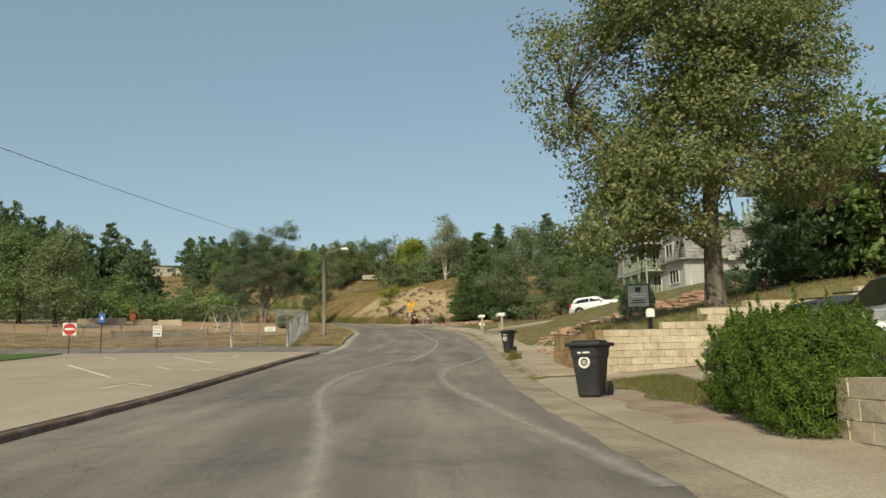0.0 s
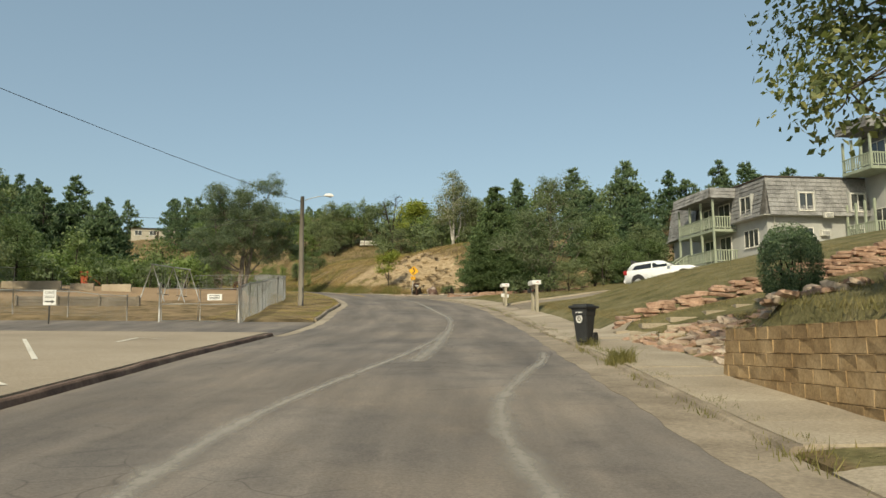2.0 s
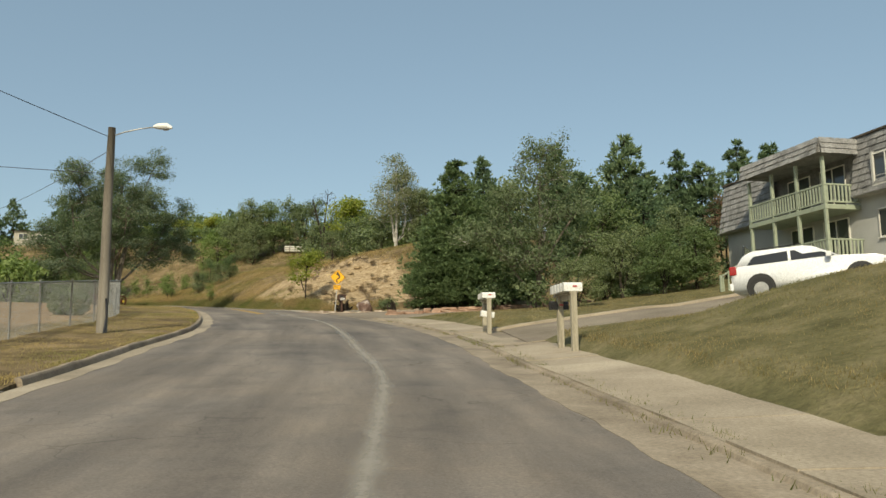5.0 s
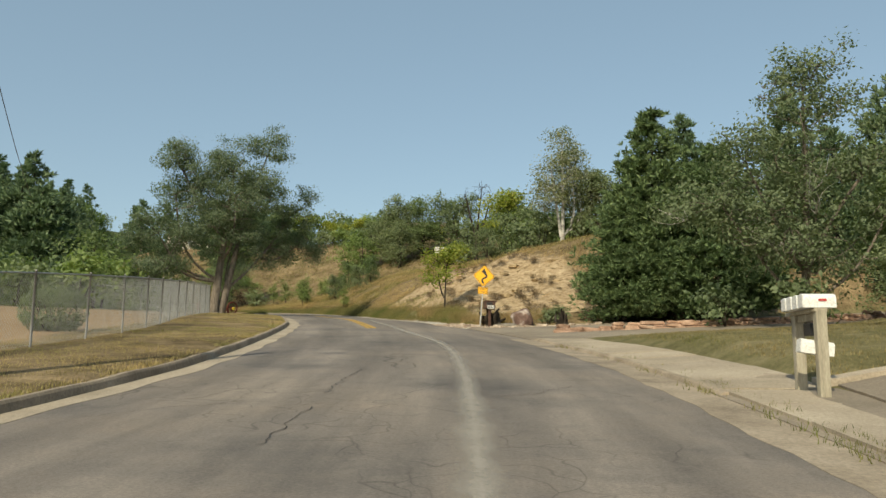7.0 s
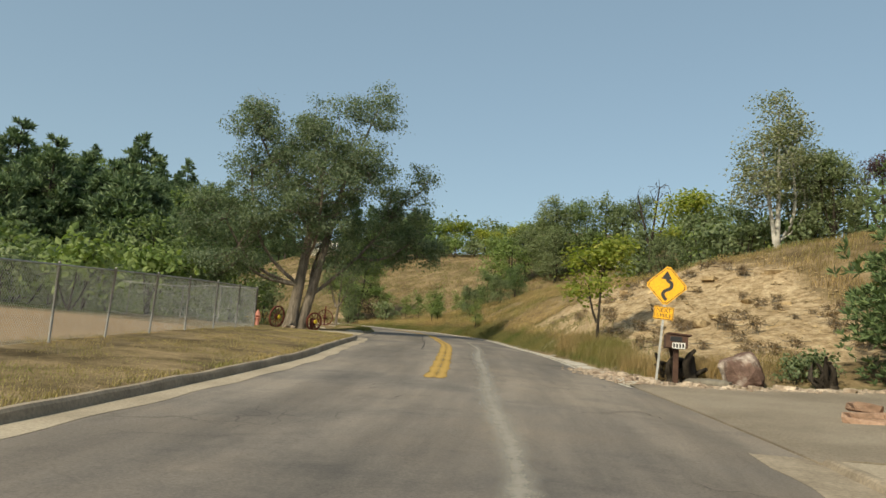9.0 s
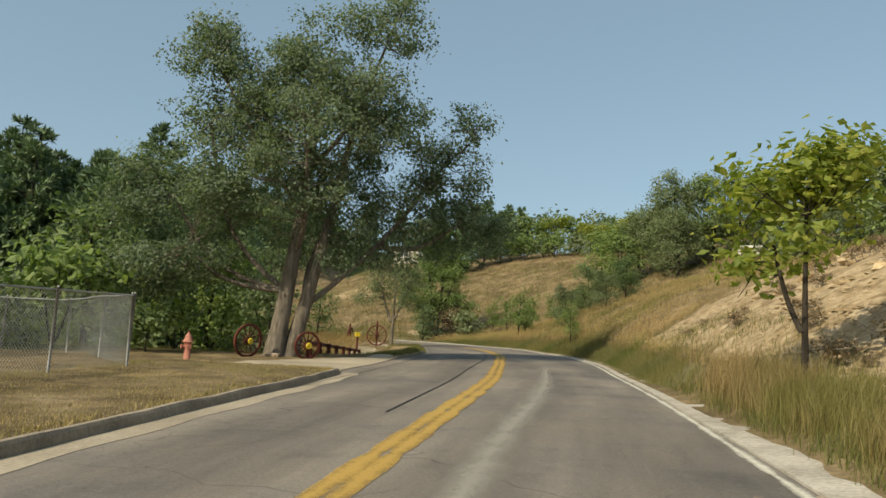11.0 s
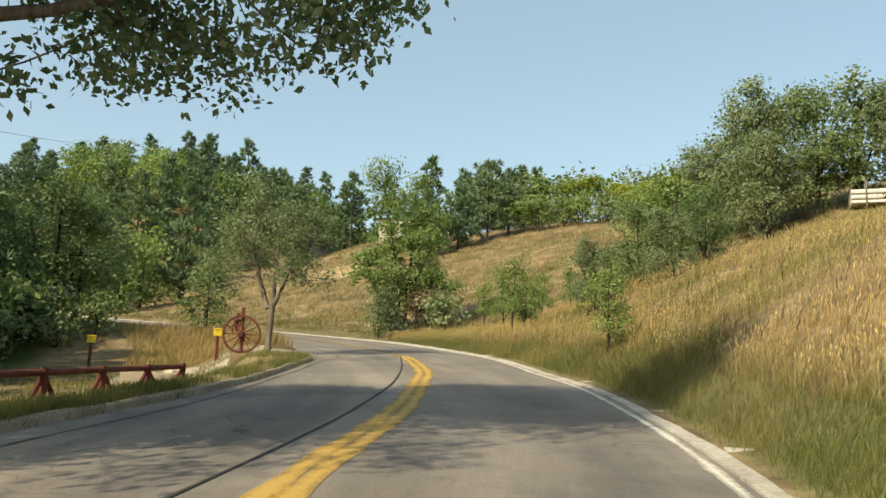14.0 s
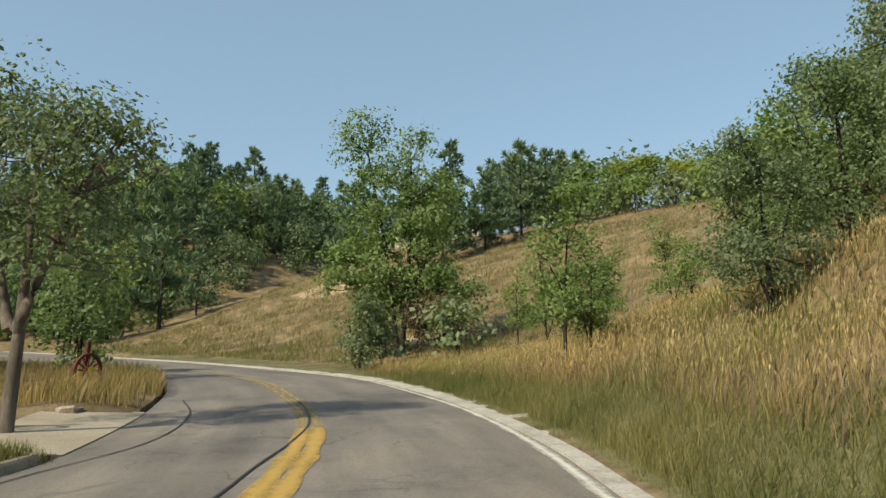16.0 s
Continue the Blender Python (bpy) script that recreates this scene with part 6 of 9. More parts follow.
def stacked_wall(name, a, b, high0, high1, label, mid=None, seed=1):
    """A dry wall of flat stones from a to b in plan, its courses following the ground."""
    t = thing(name, label, "stone wall")
    r = random.Random(seed)
    pts = spline([(*a, 0), *([(*mid, 0)] if mid else []), (*b, 0)], 0.3)[:, :2]
    run = np.concatenate([[0], np.cumsum(np.linalg.norm(np.diff(pts, axis=0), axis=1))])
    L = run[-1]
    way = math.degrees(math.atan2(b[1] - a[1], b[0] - a[0]))
    course, zz = 0, 0.0
    while zz < max(high0, high1):
        u = r.uniform(-0.3, 0.1)
        while u < L:
            w = r.uniform(0.35, 0.7)
            h = high0 + (high1 - high0) * u / L
            if zz < h * r.uniform(0.85, 1.1):
                x, y = np.interp(u, run, pts[:, 0]), np.interp(u, run, pts[:, 1])
                set_back = 0.1 * course
                mesh_part("stone", r.choice(FLAGS), t, "", pose(float(x) + r.uniform(-0.05, 0.05), float(y) + set_back + r.uniform(-0.08, 0.08), height_at(x, y) - 0.06 + zz + r.uniform(-0.02, 0.02), r.uniform(-5, 5), r.uniform(-5, 5), way + r.uniform(-14, 14)))
            u += w
        zz += 0.125
        course += 1
    return t


stacked_wall("flagstone_wall", (5.3, 44.75), (18.0, 44.5), 0.32, 1.0, "stacked pink flagstone wall on the lawn", (9.6, 45.0))
stacked_wall("flagstone_edging", (-0.3, 92.5), (14, 95.5), 0.26, 0.4, "low pink flagstone edging under the pines", None, 4)
t = thing("rock_bank", "tumbled pale flagstones on a weedy slope", "rocks")
r = random.Random(8)
for i in range(430):
    x, y = r.uniform(4.55, 8.8), 30.8 + 10.6 * r.random() ** 1.25
    if r.random() < (x - 4.3) / 8:
        continue
    me = r.choice(FLAGS + ROCKS[:3])
    mesh_part("stone", me, t, "", pose(x, y, height_at(x, y) - 0.01, r.uniform(-18, 18), r.uniform(-18, 18), r.uniform(0, 360)) @ Matrix.Scale(r.uniform(0.45, 0.95), 4))


t = thing("garden_path", "narrow broken concrete path below the flagstone wall", "path")
r = random.Random(12)
for k in range(7):
    x = 4.75 + 0.95 * k
    part("slab", boxed(x, x + 0.93, 43.05 + 0.05 * k, 43.6 + 0.05 * k, height_at(x + 0.5, 43.3) - 0.1, height_at(x + 0.5, 43.3) + 0.07, bevel=0.015, m=Matrix.Rotation(radians(r.uniform(-0.3, 0.3)), 4, "Z")), CONCRETE, t)
for x, y, a, k in ((4.9, 39.9, 12, 0.9), (5.5, 39.2, -8, 0.7), (5.2, 41.6, 30, 0.6), (6.3, 41.2, -20, 0.7)):
    o = tagged(part("concrete_block", boxed(-0.5 * k, 0.5 * k, -0.16, 0.16, -0.1, 0.13, bevel=0.02), CONCRETE), "old concrete block lying in weedy grass", "concrete block")
    o.matrix_basis = pose(x, y, height_at(x, y) + 0.02, 0, 0, a)
strip("broken_apron", 41.0, 46.8, lambda s: [edge_right(s) + 0.1 + 0.08 * np.sin(s * 3), edge_right(s) - 0.5, edge_right(s) - 1.2, edge_right(s) - 2.0, edge_right(s) - 2.6 - 0.25 * np.sin(s * 1.7) - 0.1 * np.sin(s * 4.1)], lambda s, d, x, y: np.maximum(height(x, y), road_z(s, np.clip(d, edge_right(s) - 0.3, 9))) + 0.065, CONCRETE, "structure", "broken pale concrete apron across the pavement", 0.35, "apron")


def block_wall(name, a, b, base, tops, material, label, length=0.42, course=0.205, thick=0.25):
    """A wall of split blocks from a to b. base: (z at a, z at b); tops: (fraction, z) marks of the top."""
    t = thing(name, label, "retaining wall", pose(a[0], a[1], 0, 0, 0, math.degrees(math.atan2(b[1] - a[1], b[0] - a[0]))), "", "structure")
    L = math.hypot(b[0] - a[0], b[1] - a[1])
    r = random.Random(5)
    shapes = []
    for k in range(6):
        bm = boxed(0.002, length - 0.002, -thick, 0, 0.002, course - 0.002, bevel=0.008)
        for v in bm.verts:
            if v.co.y < -thick + 0.05:
                v.co.y += r.uniform(-0.012, 0.012)
        me = bpy.data.meshes.new("block")
        bm.to_mesh(me)
        bm.free()
        me.materials.append(material)
        shapes.append(me)
    z, row = min(base) - course, 0
    while z < max(p[1] for p in tops):
        u = -length / 2 if row % 2 else 0.0
        while u < L - 0.05:
            f = (u + length / 2) / L
            top = [p[1] for p in tops if p[0] <= max(f, 0)][-1]
            if z + course * 0.6 < top and z + course > base[0] + (base[1] - base[0]) * f - 0.1:
                m = Matrix.Translation((max(u, 0), r.uniform(-0.008, 0.008) + 0.02 * row, z))
                if u < 0:
                    m = m @ Matrix.Diagonal((0.5, 1, 1, 1))
                mesh_part("block", shapes[r.randrange(6)], t, "", m)
            u += length
        z += course
        row += 1
    return t


block_wall("block_wall_drive", (4.55, 24.05), (15.5, 25.6), (1.55, 2.1), [(0, 2.85), (0.18, 3.05), (0.3, 3.45), (0.42, 3.65), (0.75, 4.05)], BLOCK_CREAM, "cream split-block retaining wall stepping up beside a driveway")
block_wall("block_wall_walk", (4.2, 30.6), (4.5, 24.02), (2.05, 1.55), [(0, 2.85)], BLOCK_TAN_SHADED, "tan block retaining wall along the pavement, shade put into its colour")
block_wall("block_wall_hedge", (5.15, 10.6), (5.2, 2.0), (0.55, 0.1), [(0, 1.55)], BLOCK_CREAM, "cream block wall beside a juniper hedge", 0.6, 0.26)


# ---- hedge and clipped bushes ----
def hedge(name, lobes, leaf, n, size, label, seed, z0, narrow=0.3, tufts=0.0, plumes=0):
    """A hedge or bush of rounded masses; plumes: upright feathery shoots that stand out of it."""
    rng = np.random.default_rng(seed)
    t = thing(name, label, "hedge")
    P, O = [], []
    vol = np.array([c[3] * c[4] + c[4] * c[5] + c[3] * c[5] for c in lobes])
    for c, m in zip(lobes, (n * vol / vol.sum()).astype(int)):
        u = rng.normal(size=(m, 3))
        u /= np.linalg.norm(u, axis=1)[:, None]
        q = np.sign(u) * np.abs(u) ** 0.7
        q /= np.maximum(np.linalg.norm(q, axis=1)[:, None], 0.85)
        p = np.array(c[:3]) + q * np.array(c[3:]) * (rng.uniform(0.78, 1.06, m) * (1 + tufts * np.sin(9 * u[:, 0] + 4 * u[:, 2]) * np.sin(8 * u[:, 1] - 5 * u[:, 2] + c[0])))[:, None]
        k = p[:, 2] > z0 - 0.1
        P.append(p[k])
        O.append(u[k])
        for j in range(int(plumes * len(q) / n)):
            foot, v = p[rng.integers(m)], rng.uniform(0, 1, (120, 1)) ** 0.8
            axis = (foot - np.array(c[:3])) / np.array(c[3:]) * 0.5 + np.array([0, 0, 0.95]) + rng.normal(size=3) * 0.22
            if foot[2] < z0 + 0.15:
                continue
            axis /= np.linalg.norm(axis)
            ring = rng.normal(size=(120, 3))
            P.append(foot - axis * 0.14 + axis * v * rng.uniform(0.28, 0.5) + ring * 0.034 * (1.15 - v))
            O.append(ring * 0.4 + axis * 0.3)
    bm = bmesh.new()
    r2 = np.random.default_rng(seed + 1)
    for c in lobes:
        for k in range(14):
            u = r2.normal(size=3)
            u /= np.linalg.norm(u)
            u[2] = abs(u[2])
            limb(bm, (c[0], c[1], z0 - 0.1), np.array(c[:3]) + u * np.array(c[3:]) * 0.85, 0.03, 0.008, r2, 4, 0.08, 3)
    part("stem", bm, BARK_DARK, t)
    mesh_part("foliage", leaf_mesh("foliage", np.concatenate(P), rng, size, leaf, narrow, 0.35, np.concatenate(O)), t)
    return t


hz = 0.75
hedge("juniper_hedge", [(5.0, 11.7, hz + 0.7, 0.85, 1.0, 0.88), (5.1, 13.3, hz + 0.78, 0.8, 1.3, 0.92), (5.75, 14.8, hz + 0.82, 0.8, 1.1, 0.88), (4.95, 11.0, hz + 0.35, 0.8, 0.8, 0.6), (5.6, 12.4, hz + 0.9, 0.8, 1.3, 0.8)], NEEDLE_JUNIPER, 60000, 0.085, "dense bright green juniper hedge with feathery shoots", 3, hz, 0.2, 0.15, 520)
hedge("juniper_hedge", [(7.4, 12.9, 1.65, 1.2, 0.75, 0.75), (9.2, 12.9, 1.7, 1.2, 0.7, 0.75)], NEEDLE_JUNIPER, 12000, 0.1, "spreading juniper hedge beside a parked car", 4, 1.2, 0.14, 0.13, 110)
bz = height_at(9.7, 41.0)
hedge("clipped_bush", [(9.7, 41.0, bz + 1.22, 0.92, 0.92, 1.3)], NEEDLE, 15000, 0.11, "tall rounded clipped evergreen bush on the lawn", 5, bz)
bz = height_at(15.9, 44.2)
hedge("clipped_bush", [(15.9, 44.2, bz + 0.7, 1.1, 1.1, 0.85)], NEEDLE, 8000, 0.12, "low rounded evergreen bush on the lawn", 6, bz)
bz = height_at(-16, 82)
hedge("fence_bush", [(-16, 82, bz + 0.65, 1.0, 0.9, 0.75)], LEAF_OLIVE, 3600, 0.14, "loose green bush behind the fence", 7, bz)


# ---- apartment buildings ----
def shingle_face(parent, a, b, z0, z1, lean, rows, w=0.42, seed=0):
    """Rows of shake shingles on a sloping mansard face from a to b in plan."""
    r = random.Random(seed)
    d = Vector((b[0] - a[0], b[1] - a[1], 0))
    L = d.length
    d.normalize()
    out = Vector((d.y, -d.x, 0))
    V, F = [], []
    for i in range(rows):
        f0, f1 = i / rows, (i + 1.15) / rows
        u = -r.uniform(0, w)
        while u < L:
            ww = w * r.uniform(0.6, 1.2)
            u0, u1 = max(u, 0) + 0.01, min(u + ww, L) - 0.01
            if u1 > u0:
                lip = r.uniform(0.02, 0.05)
                pts = []
                for uu, ff, o in ((u0, f0, lip + 0.02), (u1, f0, lip + 0.02), (u1, f1, 0.0), (u0, f1, 0.0), (u0, f0, 0.0), (u1, f0, 0.0)):
                    q = Vector((a[0], a[1], 0)) + d * uu + out * (lean * (1 - min(ff, 1.0)) + o)
                    pts.append((q.x, q.y, z0 + (z1 - z0) * min(ff, 1.0) - (r.uniform(0, 0.03) if ff == f0 else 0)))
                k = len(V)
                V += pts
                F += [(k, k + 1, k + 2, k + 3), (k, k + 4, k + 5, k + 1)]
            u += ww
    me = mesh_of("shingles", V, F, SHINGLE)
    return mesh_part("shingles", me, parent, "grey weathered shake shingles")


def window(parent, x0, x1, z0, z1, y, depth=0.06, panes=2):
    """A framed window on a wall that faces -y in the building's own axes."""
    bm = bmesh.new()
    fr = 0.06
    for bx in ((x0, x1, z0, z0 + fr), (x0, x1, z1 - fr, z1), (x0, x0 + fr, z0 + fr, z1 - fr), (x1 - fr, x1, z0 + fr, z1 - fr)):
        box(bm, bx[0], bx[1], y - depth, y + 0.02, bx[2], bx[3], 0.006)
    w = part("window", bm, FRAME_WHITE, parent, "white-framed window")
    marks = [x0 + fr - 0.03] + [x0 + (x1 - x0) * i / panes for i in range(1, panes)] + [x1 - fr + 0.03]
    for xm in marks[1:-1]:
        part("mullion", boxed(xm - 0.03, xm + 0.03, y - depth + 0.01, y + 0.02, z0 + fr, z1 - fr, bevel=0.004), FRAME_WHITE, w)
    for xa, xb in zip(marks, marks[1:]):
        part("pane", boxed(xa + 0.03, xb - 0.03, y - 0.025, y - 0.012, z0 + fr, z1 - fr), GLASS, w)
    part("sill", boxed(x0 - 0.05, x1 + 0.05, y - depth - 0.04, y - depth, z0 - 0.04, z0 + 0.01), FRAME_WHITE, w)
    return w


def side_window(parent, y0, y1, z0, z1, x, panes=2):
    """The same on a wall that faces -x."""
    w = window(parent, -y1, -y0, z0, z1, x, 0.06, panes)
    m = Matrix.Rotation(radians(-90), 4, "Z")
    for o in (w, *w.children):
        o.data.transform(m)
    return w


def railing(parent, a, b, z, h=0.95, step=0.2):
    """A balcony rail with flat balusters from a to b in the building's axes."""
    d = Vector((b[0] - a[0], b[1] - a[1], 0))
    L = d.length
    d.normalize()
    ang = math.degrees(math.atan2(d.y, d.x))
    base = pose(a[0], a[1], z, 0, 0, ang)
    rl = part("rail", boxed(0, L, -0.04, 0.04, h - 0.08, h, bevel=0.01, m=base), GREEN_RAIL, parent, "pale green balcony rail")
    part("bottom_rail", boxed(0, L, -0.03, 0.03, 0.08, 0.16, bevel=0.008, m=base), GREEN_RAIL, rl)
    me = None
    for i in range(int(L / step)):
        if me is None:
            bm = boxed(-0.045, 0.045, -0.02, 0.02, 0.16, h - 0.08, bevel=0.008)
            for v in bm.verts:
                if 0.35 < v.co.z < 0.6:
                    v.co.x *= 0.5
            me = bpy.data.meshes.new("baluster")
            bm.to_mesh(me)
            bm.free()
            me.materials.append(GREEN_RAIL)
        mesh_part("baluster", me, rl, "", base @ Matrix.Translation((0.12 + i * step, 0, 0)))


def cooler(parent, x, z, y):
    c = part("window_cooler", boxed(x - 0.32, x + 0.32, y - 0.28, y, z, z + 0.38, bevel=0.02), FRAME_WHITE, parent, "boxy air conditioner")
    bm = bmesh.new()
    for k in range(6):
        box(bm, x - 0.27, x + 0.27, y - 0.295, y - 0.275, z + 0.04 + k * 0.05, z + 0.06 + k * 0.05)
    part("grille", bm, GALV, c)


def apartment(name, label, m, wide, deep, h1, h2, balcony_from, balcony_to, storeys=2, stair=False):
    """Stucco block with a shingled mansard upper storey. Own axes: near face along +x at y = 0, road side along +y at x = 0."""
    t = thing(name, label, "apartment building", m)
    part("wall", boxed(0, wide, 0, deep, -1.5, h2 - 0.3, bevel=0.02), STUCCO, t)
    up = h1 + 0.35
    # upper storey leaning outwards at its foot
    mn = part("mansard", boxed(-0.02, wide + 0.02, -0.02, deep + 0.02, up + 0.25, h2 - 0.02), SHINGLE, t)
    part("roof_edge", boxed(-0.12, wide + 0.12, -0.12, deep + 0.12, h2 - 0.02, h2 + 0.08, bevel=0.02), DARK_WALL, t)
    part("eave", boxed(-0.5, wide + 0.5, -0.5, balcony_from, up + 0.2, up + 0.28), STUCCO, t)
    part("eave", boxed(-0.5, 0.4, balcony_to, deep + 0.5, up + 0.2, up + 0.28), STUCCO, t)
    shingle_face(mn, (-0.05, -0.02), (wide + 0.05, -0.02), up + 0.25, h2, 0.5, 9, 0.42, 1)
    shingle_face(mn, (-0.02, balcony_from), (-0.02, -0.05), up + 0.25, h2, 0.5, 9, 0.42, 2)
    shingle_face(mn, (-0.02, deep), (-0.02, balcony_to), up + 0.25, h2, 0.5, 9, 0.42, 3)
    # windows with dormer cheeks
    for x0 in (2.2, 6.2):
        if x0 + 1.4 < wide:
            window(t, x0, x0 + 1.3, 1.0, 2.2, -0.002)
            window(t, x0, x0 + 1.15, up + 0.55, up + 1.85, -0.42, 0.1)
            for sx in (x0 - 0.12, x0 + 1.15):
                part("dormer_cheek", boxed(sx, sx + 0.12, -0.5, 0.1, up + 0.35, up + 2.0), STUCCO, t)
            part("dormer_back", boxed(x0, x0 + 1.15, -0.4, 0.05, up + 0.3, up + 1.95), STUCCO, t)
    y0 = balcony_from - 2.9
    side_window(t, y0, y0 + 1.9, 1.0, 2.3, -0.002, 3)
    side_window(t, y0 + 0.1, y0 + 1.5, up + 0.5, up + 1.9, -0.42, 2)
    for yy in (y0, y0 + 1.5):
        part("dormer_cheek", boxed(-0.5, 0.1, yy, yy + 0.1, up + 0.35, up + 2.0), STUCCO, t)
    part("dormer_back", boxed(-0.4, 0.05, y0 + 0.1, y0 + 1.5, up + 0.3, up + 1.95), STUCCO, t)
    cooler(t, 4.3, up + 0.05, -0.5)
    cooler(t, 4.3, 1.6, 0.0)
    bm = bmesh.new()
    tube(bm, [(0.5, -0.08, -0.8), (0.5, -0.08, up + 0.2)], 0.05, 8)
    part("downpipe", bm, FRAME_WHITE, t)
    # balconies on the road side
    for k, zf in enumerate((0.15, up - 0.1)):
        part("balcony_floor", boxed(-1.9, 0.0, balcony_from, balcony_to, zf - 0.22, zf, bevel=0.02), GREEN_RAIL, t)
        railing(t, (-1.85, balcony_to), (-1.85, balcony_from), zf)
        railing(t, (-1.85, balcony_from + 0.03), (0, balcony_from + 0.03), zf)
        for yy in np.linspace(balcony_from + 0.1, balcony_to - 0.1, 4):
            part("balcony_post", boxed(-1.88, -1.74, yy - 0.07, yy + 0.07, zf - (1.5 if k == 0 else 0), zf + 2.45 if k == 0 else zf + 2.2, bevel=0.01), GREEN_RAIL, t)
        for yy in (balcony_from + 0.8, balcony_from + 3.2):
            if yy + 1.6 < balcony_to:
                side_window(t, yy, yy + 1.7, zf + 0.1, zf + 2.1, -0.004, 2)
    cn = part("canopy", boxed(-2.1, 0.0, balcony_from - 0.1, balcony_to + 0.1, h2 - 0.75, h2 - 0.1), SHINGLE, t)
    shingle_face(cn, (-2.1, balcony_to + 0.1), (-2.1, balcony_from - 0.1), h2 - 0.8, h2 - 0.05, 0.12, 3, 0.42, 4)
    shingle_face(cn, (-2.1, balcony_from - 0.1), (0, balcony_from - 0.1), h2 - 0.8, h2 - 0.05, 0.12, 3, 0.42, 5)
    return t


bz = 8.45
apartment("apartment_building", "grey stucco apartment block with shingled mansard and green balconies", pose(21.6, 72.3, bz, 0, 0, 10), 13, 14.5, 2.4, 5.75, 4.0, 9.7)
t = apartment("apartment_building", "taller grey stucco apartment block with mansard and balconies", pose(30.3, 67.4, 9.6, 0, 0, 10), 12, 6.2, 4.6, 8.3, 3.0, 6.0)


def outdoor_stair(m, steps):
    st = thing("outdoor_stair", "pale green timber stair with balusters", "stair", m)
    for k in range(steps):
        part("tread", boxed(0.3 * k, 0.3 * k + 0.32, 0, 1.2, 0.18 * k, 0.18 * k + 0.06), GREEN_RAIL, st)
    for yy in (0.0, 1.2):
        bm = bmesh.new()
        tube(bm, [(0, yy, 0.95), (0.3 * steps, yy, 0.95 + 0.18 * steps)], 0.05, 6)
        part("rail", bm, GREEN_RAIL, st)
        part("newel", boxed(-0.05, 0.05, yy - 0.05, yy + 0.05, -0.6, 1.05, bevel=0.01), GREEN_RAIL, st)
        for k in range(steps):
            part("baluster", boxed(0.3 * k + 0.1, 0.3 * k + 0.17, yy - 0.02, yy + 0.02, 0.18 * k, 0.18 * k + 1.0), GREEN_RAIL, st)


outdoor_stair(pose(27.0, 64.2, 8.9, 0, 0, 10), 9)
outdoor_stair(pose(16.2, 79.4, 7.35, 0, 0, 10), 7)


